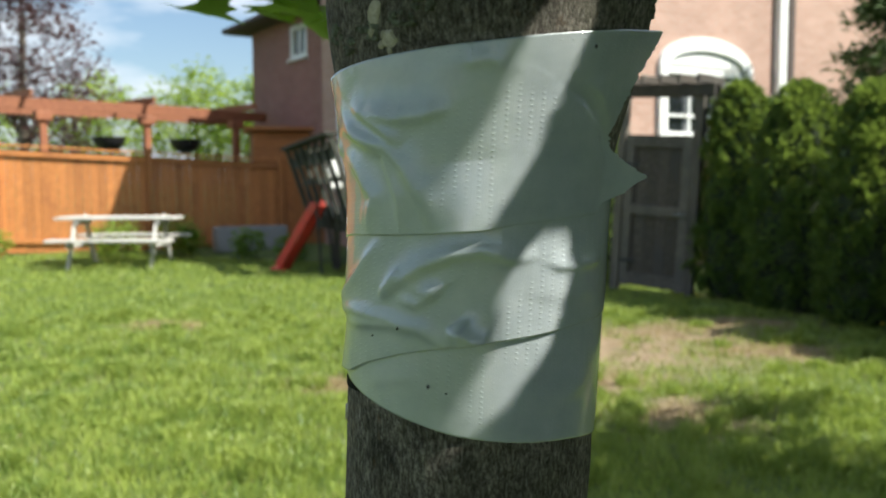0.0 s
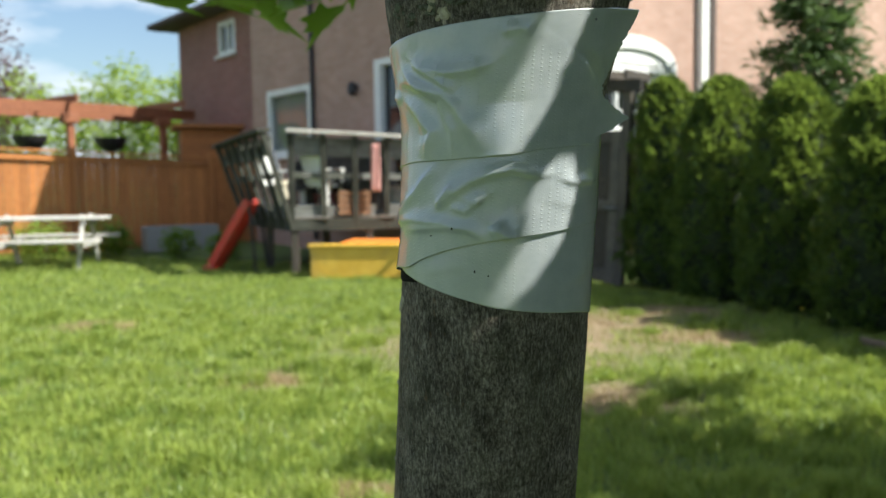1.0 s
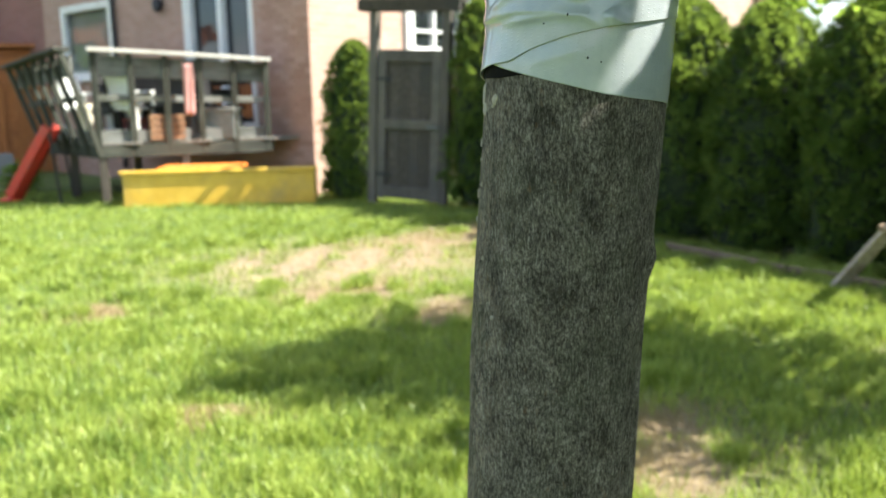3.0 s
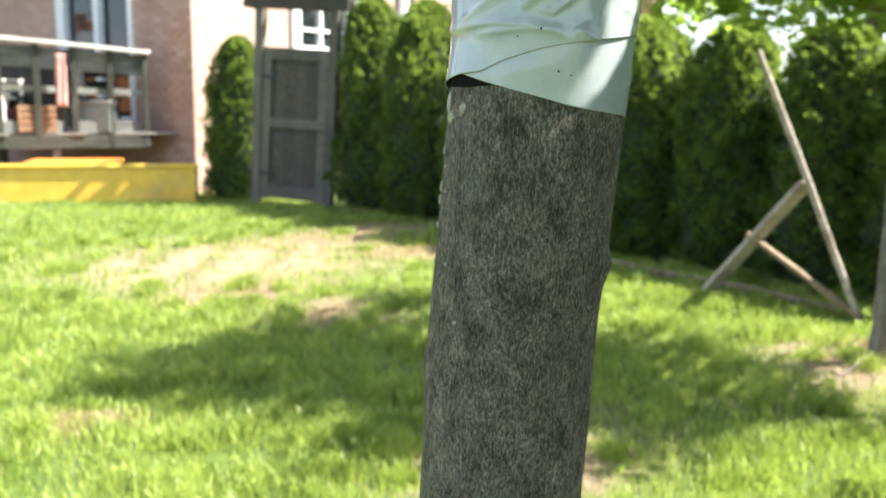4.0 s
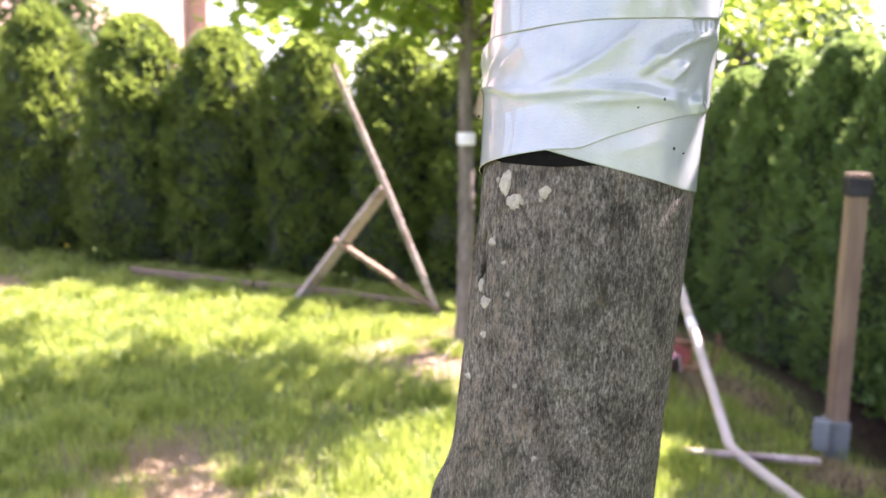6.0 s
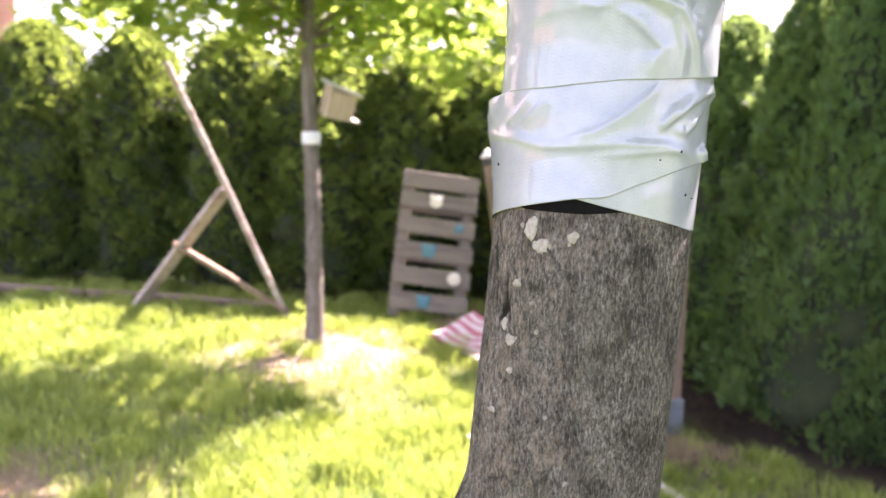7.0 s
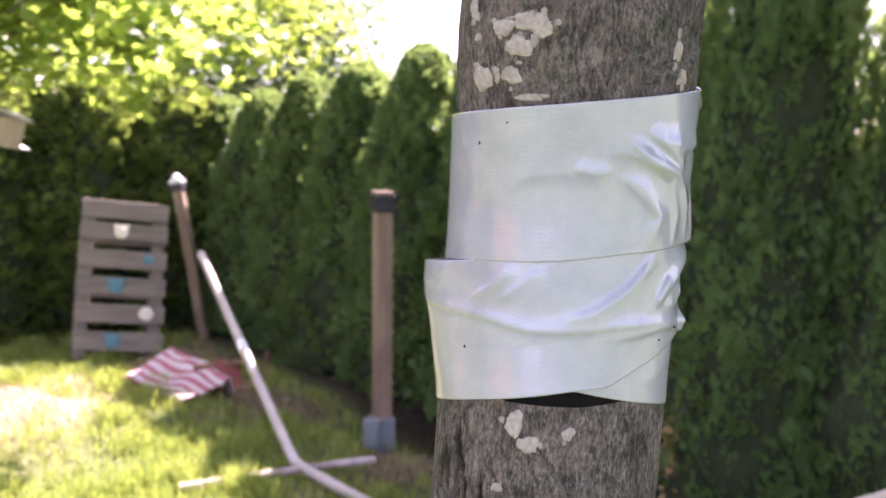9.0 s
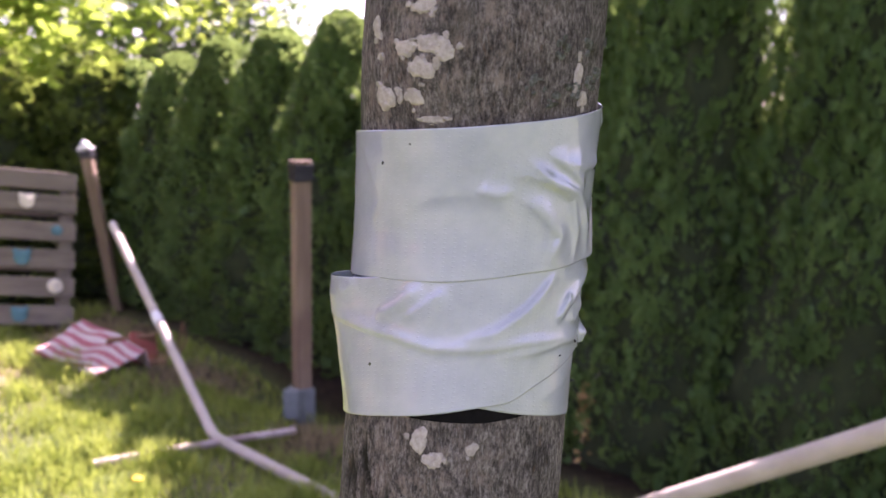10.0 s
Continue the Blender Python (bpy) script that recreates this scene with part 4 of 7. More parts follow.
    bp.inputs["Strength"].default_value, bp.inputs["Distance"].default_value = 0.7, 0.00012
    nt.links.new(h, bp.inputs["Height"])
    nt.links.new(bp.outputs["Normal"], b.inputs["Normal"])
    return m


M_TAPE = tape_material()
M_BLACKSTRIP = surf("black_band", [(0.3, (0.004, 0.004, 0.004)), (0.7, (0.010, 0.009, 0.008))], 400, spec=0.1, rough=(0.8, 0.95), bump=0.3, dist=0.0004)


def ridge(th, z, pts, h, w):
    """Raised fold along a polyline of (degrees, metres): height h and half-width w in millimetres."""
    X, Z = np.degrees(th) * math.pi / 180 * R0 * 1000, z * 1000
    best = np.full(th.shape, 1e9)
    end = np.ones(th.shape)
    side = np.ones(th.shape)
    P = [(a * math.pi / 180 * R0 * 1000, c * 1000) for a, c in pts]
    tot = sum(math.dist(p, q) for p, q in zip(P, P[1:]))
    run = 0.0
    for p, q in zip(P, P[1:]):
        dx, dz = q[0] - p[0], q[1] - p[1]
        L = math.hypot(dx, dz)
        t = np.clip(((X - p[0]) * dx + (Z - p[1]) * dz) / (L * L), 0, 1)
        dd = np.hypot(X - p[0] - t * dx, Z - p[1] - t * dz)
        near = dd < best
        sg = np.sign((X - p[0]) * dz - (Z - p[1]) * dx)
        side = np.where(near, sg, side)
        best = np.where(near, dd, best)
        s = (run + t * L) / tot
        end = np.where(near, np.clip(np.minimum(s, 1 - s) * 4 + 0.10, 0, 1), end)
        run += L
    steep, gentle = 1 / (1 + (best / (1.0 * w)) ** 2) ** 1.6, 1 / (1 + (best / (2.3 * w)) ** 2) ** 1.3
    return 0.00095 * h * end * np.where(side > 0, steep, gentle)


LOW_BOTTOM = [(60, 1.3120), (150, 1.3010), (190, 1.2958), (220, 1.2915), (252, 1.2868), (265, 1.2848), (288, 1.2830), (318, 1.2814), (352, 1.2785), (420, 1.2790)]
MID_BOTTOM = [(60, 1.2800), (99, 1.2832), (147, 1.2906), (172, 1.2938), (190, 1.2958), (206, 1.2964), (220, 1.3000), (242, 1.3040), (264, 1.3066), (294, 1.3085), (314, 1.3099), (352, 1.3112), (420, 1.3130)]
MID_TOP = [(60, 1.3220), (100, 1.3247), (136, 1.3280), (200, 1.3380), (420, 1.3550)]
TOP_BOTTOM = [(60, 1.3225), (99, 1.3254), (140, 1.3282), (172, 1.3292), (208, 1.3314), (236, 1.3320), (253, 1.3325), (273, 1.3333), (284, 1.3346), (310, 1.3360), (350, 1.3376), (420, 1.3390)]
TOP_TOP = [(60, 1.3640), (99, 1.3668), (150, 1.3684), (177, 1.3696), (205, 1.3714), (225, 1.3728), (245, 1.3740), (272, 1.3754), (301, 1.3774), (325, 1.3793), (351, 1.3806), (420, 1.3812)]


def curve_of(ctrl):
    a = np.array(ctrl)
    return lambda deg: np.interp(deg, a[:, 0], a[:, 1])


TAIL = [(1.3360, 3.0), (1.3394, 6.4), (1.3424, 13.6), (1.3452, 18.4), (1.3480, 13.2), (1.3524, 7.0), (1.3569, 5.5), (1.3634, 9.3), (1.3730, 15.5), (1.3812, 20.5)]


def strip_mesh(name, d0, d1, bottom, top, lift, folds, rough_amp=0.0003, bulge=None, cols=520, rows=90, flat=None):
    """One wrap of tape; past the angle flat it leaves the trunk straight ahead, and ends in a torn edge (TAIL: height, length in millimetres)."""
    lo, hi = curve_of(bottom), curve_of(top)
    u = np.linspace(0, 1, cols)
    v = np.linspace(0, 1, rows)[:, None]
    D = np.broadcast_to((d0 + (d1 - d0) * u)[None], (rows, cols))
    if flat:
        zt = lo(flat + 20) * (1 - v) + hi(flat + 30) * v
        tear = np.random.default_rng(3).normal(0, 0.28, (rows, 1)) + 0.3 * np.sin(np.arange(rows)[:, None] * 0.9)
        s = np.interp(zt, [a for a, _ in TAIL], [l for _, l in TAIL]) + tear
        stop = flat + np.degrees(s * 0.001 / R0)
        D = np.where(u[None] < 0.86, d0 + (flat - d0) * u[None] / 0.86, flat + (stop - flat) * (u[None] - 0.86) / 0.14)
    # round the corners between the control points a little
    grid = np.linspace(d0 - 5, d1 + 45, 900)
    ker = np.hanning(25)
    ker /= ker.sum()
    sm = lambda y: np.convolve(np.pad(y, 12, mode="edge"), ker, "valid")
    zl, zh = np.interp(D, grid, sm(lo(grid))), np.interp(D, grid, sm(hi(grid)))
    Z = zl * (1 - v) + zh * v
    T = np.radians(D)
    Tc = np.minimum(T, math.radians(flat)) if flat else T
    r = trunk_radius(Tc, Z) + lift
    for pts, h, w in folds:
        r = r + ridge(T, Z, pts, h, w)
    if bulge is not None:
        r = r + bulge(D, v + 0 * D)
    sm2 = np.zeros_like(Z)
    for idx in np.ndindex(Z.shape):
        x, y, h = math.cos(T[idx]) * R0, math.sin(T[idx]) * R0, Z[idx]
        sm2[idx] = 1.2 * noise.noise((x * 48, y * 48, h * 55 + lift * 9000)) + 0.35 * noise.noise((x * 110, y * 110, h * 90 + 3)) + 0.10 * noise.noise((x * 260, y * 260, h * 260))
    r = r + rough_amp * (sm2 + 0.4)
    ax, ay = axis(Z)
    go = R0 * (T - Tc)
    # the loose lower corner is bent towards the viewer
    r = r + 0.35 * np.clip(go - 0.006, 0, 1) * (Z < 1.353)
    pts = np.stack([ax + r * np.cos(Tc) - np.sin(Tc) * go, ay + r * np.sin(Tc) + np.cos(Tc) * go, Z], -1)
    uv = np.stack([D * math.pi / 180 * R0 * 1000, (Z - zl) * 1000], -1)
    return grid_mesh(name, pts, M_TAPE, uv=uv)


def tape_strip(name, me, label):
    ob = new(name, me)
    so = ob.modifiers.new("thickness", "SOLIDIFY")
    so.thickness, so.offset = 0.00018, 1.0
    return tagged(ob, label, "tape", "strips of tape on the trunk")


low = strip_mesh("tape_strip", 60, 420, LOW_BOTTOM, [(a, z + 0.046) for a, z in LOW_BOTTOM], 0.0003,
                 [([(300, 1.2900), (330, 1.2960)], 0.5, 2.2), ([(220, 1.2950), (250, 1.2990)], 0.35, 2.0)], 0.00022)
tape_strip("tape_strip", low, "lowest wrap of creased silver tape on the trunk")
mid_folds = [([(229, 1.3165), (238, 1.3206), (249, 1.3248), (261, 1.3275), (272, 1.3285), (284, 1.3268), (295, 1.3271)], 1.5, 1.5), ([(297, 1.3262), (305, 1.3246), (314, 1.3244), (324, 1.3248), (334, 1.3252)], 0.9, 1.3),
             ([(261, 1.3112), (265, 1.3070), (269, 1.3040)], 1.6, 1.1), ([(262, 1.3108), (269, 1.3079), (277, 1.3060)], 1.5, 1.3), ([(238, 1.3172), (247, 1.3157), (253, 1.3182), (258, 1.3214)], 0.9, 1.3),
             ([(200, 1.3092), (210, 1.3095), (236, 1.3107), (249, 1.3100), (258, 1.3070), (263, 1.3042)], 1.0, 1.4), ([(290, 1.3190), (310, 1.3175), (330, 1.3185)], 0.4, 2.4),
             ([(90, 1.3140), (149, 1.3133), (169, 1.3112), (188, 1.3115), (211, 1.3127), (234, 1.3122), (246, 1.3090)], 0.9, 1.2), ([(228, 1.3310), (212, 1.3219), (197, 1.3164), (183, 1.3140)], 1.2, 1.4),
             ([(162, 1.3285), (151, 1.3221), (138, 1.3172)], 1.0, 1.3), ([(174, 1.3275), (163, 1.3222), (154, 1.3179)], 0.7, 1.3), ([(239, 1.3245), (229, 1.3172)], 0.9, 0.9),
             ([(240, 1.3210), (253, 1.3184), (266, 1.3240)], 0.4, 1.4), ([(112, 1.3200), (124, 1.3260)], 0.6, 1.5)]
mid_bulge = lambda D, v: 0.0001 + 0.0062 * np.exp(-((D - 96) / 24) ** 2) * np.clip(v * 1.15, 0, 1) ** 1.3 + 0.0012 * np.exp(-((D - 180) / 26) ** 2) * np.clip(1 - v * 3, 0, 1)
mid = strip_mesh("tape_strip", 70, 415, MID_BOTTOM, MID_TOP, 0.0006, mid_folds, 0.00035, mid_bulge)
tape_strip("tape_strip", mid, "middle wrap of wrinkled silver tape with a loose edge")
top_folds = [([(196, 1.3572), (205, 1.3575), (214, 1.3555), (233, 1.3523), (241, 1.3474), (249, 1.3396), (253, 1.3330)], 1.5, 1.5), ([(200, 1.3520), (207, 1.3500), (215, 1.3462), (225, 1.3408), (220, 1.3326)], 1.1, 1.5),
             ([(212, 1.3632), (225, 1.3587), (236, 1.3546), (240, 1.3526)], 1.3, 1.3), ([(222, 1.3614), (235, 1.3588), (248, 1.3591), (259, 1.3614)], 1.2, 1.6),
             ([(298, 1.3670), (311, 1.3632), (323, 1.3566), (328, 1.3500)], -0.9, 2.0), ([(309, 1.3672), (318, 1.3640), (326, 1.3580), (330, 1.3520)], 0.9, 1.3),
             ([(202, 1.3620), (217, 1.3548), (231, 1.3506), (238, 1.3407), (239, 1.3322)], 1.1, 1.2), ([(209, 1.3520), (218, 1.3461), (220, 1.3401), (216, 1.3329)], 0.6, 2.2),
             ([(118, 1.3640), (126, 1.3623), (139, 1.3496), (126, 1.3413), (112, 1.3390)], 0.35, 1.8), ([(150, 1.3461), (165, 1.3517), (180, 1.3526), (194, 1.3506), (204, 1.3440)], 0.5, 2.6),
             ([(183, 1.3535), (192, 1.3522), (199, 1.3529)], 0.8, 1.3), ([(262, 1.3700), (272, 1.3712), (279, 1.3695)], 0.5, 1.3)]
top_bulge = lambda D, v: 0.0002 + 0.0020 * np.exp(-((D - 266) / 13) ** 2) * np.clip(1 - v * 2.6, 0, 1)
top = strip_mesh("tape_strip", 70, 318, TOP_BOTTOM, TOP_TOP, 0.0008, top_folds, 0.00032, top_bulge, flat=318)
tape_strip("tape_strip", top, "upper wrap of glossy silver tape with a torn loose end")


# plain black strip along the middle wrap's lower edge
deg = np.linspace(140, 238, 120)
v = np.linspace(0, 1, 14)[:, None]
zb = np.interp(deg, [140, 162, 195, 222, 238], [1.2935, 1.2915, 1.2911, 1.2922, 1.2940])[None]
Z = zb * (1 - v) + 1.3020 * v
T = np.broadcast_to(np.radians(deg)[None], Z.shape)
r = trunk_radius(T, Z) + 0.0004
ax, ay = axis(Z)
tagged(new("barrier_band", grid_mesh("barrier_band", np.stack([ax + r * np.cos(T), ay + r * np.sin(T), Z], -1), M_BLACKSTRIP)), "black strip showing under the tape's lower edge", "tape")
# specks of dirt stuck on the tape
for i, (a, z) in enumerate([(157.7, 1.3650), (144.3, 1.3597), (140.8, 1.3049), (229.7, 1.3080), (241.7, 1.3104), (308, 1.3743), (261, 1.2953), (253.6, 1.2967)]):
    p = on_trunk(a, z, 0.0036 if z > 1.30 else 0.0014)
    bm = bmesh.new()
    bmesh.ops.create_icosphere(bm, subdivisions=1, radius=0.00036)
    for w in bm.verts:
        w.co = Vector((w.co.x, w.co.y, w.co.z * (1.5 if i % 3 else 0.8)))
    me = bpy.data.meshes.new("dirt_speck")
    bm.to_mesh(me)
    bm.free()
    me.materials.append(M_DARK)
    tagged(place(new("dirt_speck", me), pose(*p)), "tiny dark speck of dirt on the tape", "speck", "specks on the tape")

# ---- cedar hedge ----
def cedar_crown(name, h, rad, count, seed, cone):
    """An arborvitae: upright fans of flat sprays over the whole column, denser outside, with hollows between boughs."""
    g = np.random.default_rng(seed)
    n = count
    # boughs: clumps a hand wide, standing out by uneven amounts
    m_ = n // (15 if cone else 8)
    cz, ca, co_ = 0.03 + g.uniform(0, 1, m_) * (h - 0.06), g.uniform(0, 2 * np.pi, m_), g.normal(0, 0.05, m_)
    pick = g.integers(0, m_, n)
    ju, jv = g.normal(0, 1, n), g.normal(0, 1, n)
    z = np.clip(cz[pick] + 0.036 * ju, 0.02, h - 0.01)
    prof = np.interp(z / h, [0, 0.06, 0.25, 0.5, 0.75, 0.9, 0.97, 1.0], [1.20, 1.45, 1.28, 0.85, 0.57, 0.39, 0.23, 0.05] if cone == 2 else [0.98, 1.14, 1.06, 0.86, 0.62, 0.41, 0.24, 0.05] if cone else [0.78, 0.97, 1.0, 0.94, 0.80, 0.58, 0.33, 0.08]) * rad
    az = ca[pick] + 0.030 * jv / np.maximum(prof, 0.06)
    lob = 1 + co_[pick] - 0.035 * (ju * ju + jv * jv) + 0.09 * np.sin(az * 3 + z * 4 + seed) + 0.08 * np.sin(az * 5 - z * 9 + seed * 2) + 0.06 * np.sin(z * 17 + az * 2) + 0.055 * np.sin(az * 13 + z * 27 + seed) + 0.05 * np.sin(az * 19 - z * 41)
    rr = prof * lob * (1 - np.abs(g.normal(0, 0.06, n)))
    p = np.stack([rr * np.cos(az), rr * np.sin(az), z], -1)
    out = np.stack([np.cos(az), np.sin(az), 0 * az], -1)
    up = np.array([0, 0, 1.0])
    d = out * g.uniform(0.25, 0.9, n)[:, None] + up * g.uniform(0.45, 1.0, n)[:, None] + g.normal(0, 0.22, (n, 3))
    d /= np.linalg.norm(d, axis=1)[:, None]
    s = np.cross(d, out + g.normal(0, 0.5, (n, 3)))
    s /= np.linalg.norm(s, axis=1)[:, None]
    L = g.uniform(0.022, 0.050, n) if cone else g.uniform(0.035, 0.075, n)
    fan = ((-0.75, 0.62), (-0.38, 0.85), (0.0, 1.0), (0.38, 0.85), (0.75, 0.62))
    nf = len(fan)
    # narrow fingers in a fan
    co, tri = [], []
    for k, (sp, ln) in enumerate(fan):
        dirn = d + s * sp
        dirn /= np.linalg.norm(dirn, axis=1)[:, None]
        side = np.cross(dirn, np.cross(d, s))
        side /= np.linalg.norm(side, axis=1)[:, None]
        w = (L * 0.075)[:, None]
        tip = p + dirn * (L * ln)[:, None]
        mid = p + dirn * (L * ln * 0.6)[:, None]
        co += [p, mid + side * w, tip, mid - side * w]
    co = np.stack(co, 1).reshape(-1, 3)
    b = (np.arange(n) * 4 * nf)[:, None]
    tri = np.concatenate([b + k * 4 + np.array(t) for k in range(nf) for t in ((0, 1, 2), (0, 2, 3))])
    return tri_mesh(name, co, tri, M_CEDARLIT if cone else M_CEDARLEAF)


# closed dark sheet inside the sprays, standing for shade between the boughs
def cedar_shade_core(name, h, rad, seed, cone):
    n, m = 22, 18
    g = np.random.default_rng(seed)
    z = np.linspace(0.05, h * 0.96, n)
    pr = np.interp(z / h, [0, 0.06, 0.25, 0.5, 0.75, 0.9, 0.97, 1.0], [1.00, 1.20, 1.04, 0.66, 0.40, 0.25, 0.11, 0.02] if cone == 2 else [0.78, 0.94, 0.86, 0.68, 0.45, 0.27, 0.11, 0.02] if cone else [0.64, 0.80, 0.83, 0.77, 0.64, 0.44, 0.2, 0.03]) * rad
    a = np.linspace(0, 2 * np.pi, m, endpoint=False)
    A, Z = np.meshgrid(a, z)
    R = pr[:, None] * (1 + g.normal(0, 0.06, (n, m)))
    return grid_mesh(name, np.stack([R * np.cos(A), R * np.sin(A), Z], -1), M_SHADECORE, wrap=True)


CEDARS = []
for v in range(8):   # round columns, slim cones, cones with a wide skirt
    h, rad, cone = 2.0, (0.47, 0.50, 0.45, 0.44, 0.47, 0.41, 0.45, 0.42)[v], (0, 0, 0, 1, 1, 1, 2, 2)[v]
    CEDARS.append((cedar_crown("crown", h, rad, 26000 if cone else 14000, 40 + v, cone), cedar_shade_core("core", h, rad, 60 + v, cone), tube_mesh("trunk", [(0, 0, -0.05), (0.01, 0, 0.2), (0, 0.01, 0.5)], [0.05, 0.045, 0.04], M_TRUNKFAR, 8, 0.05, v)))


def cedar(x, y, v, turn, sc, tall, label):
    c, k, t = CEDARS[v]
    ob = thing("cedar_tree", Matrix.Translation((x, y, 0)) @ Matrix.Rotation(turn, 4, "Z") @ Matrix.Diagonal((sc, sc, tall, 1)), label, "tree", "cedars in the hedge")
    part("crown", c, ob)
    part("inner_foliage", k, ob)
    part("trunk", t, ob)
    return ob


def spaced(line, gap):
    pts, left = [], 0.0
    for p, q in zip(line, line[1:]):
        L = math.dist(p, q)
        s = left
        while s < L:
            f = s / L
            pts.append((p[0] + (q[0] - p[0]) * f, p[1] + (q[1] - p[1]) * f))
            s += gap
        left = s - L
    return pts


rnd = random.Random(4)
ROW_1 = [(2.80, 9.65, 2.40), (3.12, 8.75, 2.30), (3.47, 7.83, 2.20), (3.82, 6.85, 2.08), (4.12, 6.05, 1.96), (4.40, 5.28, 1.90), (4.66, 4.55, 1.85), (4.92, 3.90, 1.80), (5.18, 3.32, 1.74), (5.52, 2.85, 1.70)]
for i, (x, y, h) in enumerate(ROW_1):
    cedar(x, y, i % 3, rnd.uniform(0, 6.28), rnd.uniform(0.95, 1.06), h / 2.0, "tall green cedar in a shaded hedge row")
fine_ = spaced(HEDGE_2, 0.0265)
for i, step in enumerate((0, 1, 2, 3, 4, 4.95, 5.80, 6.72, 7.70, 8.82, 9.90, 11.0, 12.1)):
    x, y = fine_[min(len(fine_) - 1, round(step * 20))]
    near = step > 5.5
    h = (2.55 if step > 5.5 else 1.52 + 0.05 * step + (0.08 if step > 4.5 else 0)) + rnd.uniform(-0.03, 0.05)
    cedar(x + rnd.uniform(-0.02, 0.02), y + rnd.uniform(-0.02, 0.02), 6 + i % 2 if near else 3 + i % 3, rnd.uniform(0, 6.28), rnd.uniform(0.80, 0.86) if near else rnd.uniform(0.86, 0.98), (h + 0.06) / 2.0, "dense green cedar with bright sprays along the side hedge")
cedar(1.45, 11.0, 0, 1.0, 0.9, 1.0, "green cedar standing between the gate and the brick house")

# ---- other trees ----
def leafy_tree(name, x, y, trunk_h, trunk_r, blobs, count, size, mat, outline, label, seed, spread=0.3, clump=0.16, limb=0.5):
    g = np.random.default_rng(seed)
    ob = thing(name, pose(x, y, 0), label, "tree")
    top = max(b[2] for b in blobs)
    pts = [(0, 0, -0.05), (0.0, 0.0, 0.06), (0.01, 0, 0.3), (0.02, 0.01, trunk_h * 0.5), (0, 0.02, trunk_h), (0.05, 0, (trunk_h + top) / 2), (0.05, 0.04, top)]
    part("trunk", tube_mesh("trunk", pts, [trunk_r * k for k in (1.9, 1.45, 1.1, 1.0, 0.85, 0.5, 0.12)], M_TRUNKFAR, 14, 0.03, seed), ob)
    for i, (bx, by, bz, br) in enumerate(blobs):
        z0 = trunk_h + (bz - trunk_h) * 0.25
        part("limb", tube_mesh("limb", [(0.01, 0.01, z0), (bx * 0.45, by * 0.45, z0 + (bz - z0) * 0.6), (bx * 0.9, by * 0.9, bz)], [trunk_r * limb, trunk_r * limb * 0.6, trunk_r * 0.08], M_TRUNKFAR, 7, 0.03, seed + i), ob)
    B = np.array(blobs)
    wgt = B[:, 3] ** 2
    pick = g.choice(len(B), count // 14, p=wgt / wgt.sum())
    dirs = g.normal(0, 1, (len(pick), 3))
    dirs /= np.linalg.norm(dirs, axis=1)[:, None]
    cen = B[pick, :3] + dirs * B[pick, 3:4] * (1 - np.abs(g.normal(0, spread, (len(pick), 1))))
    pos = cen[g.integers(0, len(cen), count)] + g.normal(0, 1, (count, 3)) * clump * B[:, 3].mean() * np.array([1, 1, 0.6])
    part("crown", leaves_mesh("crown", pos, size, mat, outline, g, 0.6, 0.4), ob)
    return ob


leafy_tree("maple_tree", 3.12, 2.60, 1.55, 0.040, [(0.1, 0.1, 2.15, 0.62), (-0.55, 0.45, 2.05, 0.5), (0.55, -0.45, 1.95, 0.5), (0.35, 0.55, 2.2, 0.5), (-0.35, -0.4, 2.35, 0.5), (0.0, 0.1, 2.9, 0.7), (-0.5, 0.9, 2.15, 0.4), (0.1, 0.1, 3.5, 0.6), (0.75, -0.75, 1.78, 0.28), (0.12, 1.7, 1.98, 0.30), (-0.3, 1.2, 2.1, 0.4), (0.6, 0.2, 1.9, 0.45), (0.0, -0.6, 2.0, 0.5)],
           9200, 0.084, M_LEAFMID, MAPLE, "young maple with a birdhouse and a white band on its trunk", 31, limb=0.28)
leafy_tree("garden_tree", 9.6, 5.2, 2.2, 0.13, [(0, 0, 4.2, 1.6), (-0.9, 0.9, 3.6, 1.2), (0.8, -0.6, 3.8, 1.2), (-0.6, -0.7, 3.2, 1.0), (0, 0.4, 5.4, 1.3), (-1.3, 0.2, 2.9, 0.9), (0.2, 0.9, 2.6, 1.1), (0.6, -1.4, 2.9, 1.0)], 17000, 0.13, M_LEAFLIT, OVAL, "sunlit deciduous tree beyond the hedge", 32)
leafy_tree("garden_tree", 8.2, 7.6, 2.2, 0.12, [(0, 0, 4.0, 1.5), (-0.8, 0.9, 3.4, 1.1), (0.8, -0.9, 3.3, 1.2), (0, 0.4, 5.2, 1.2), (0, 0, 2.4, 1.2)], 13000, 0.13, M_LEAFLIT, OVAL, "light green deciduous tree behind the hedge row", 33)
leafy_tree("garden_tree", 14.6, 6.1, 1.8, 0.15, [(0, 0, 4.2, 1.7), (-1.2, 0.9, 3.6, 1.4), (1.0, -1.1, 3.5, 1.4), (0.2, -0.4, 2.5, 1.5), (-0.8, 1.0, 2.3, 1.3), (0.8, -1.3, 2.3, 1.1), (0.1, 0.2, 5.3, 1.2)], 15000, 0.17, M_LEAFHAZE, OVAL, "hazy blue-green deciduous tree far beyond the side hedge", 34)
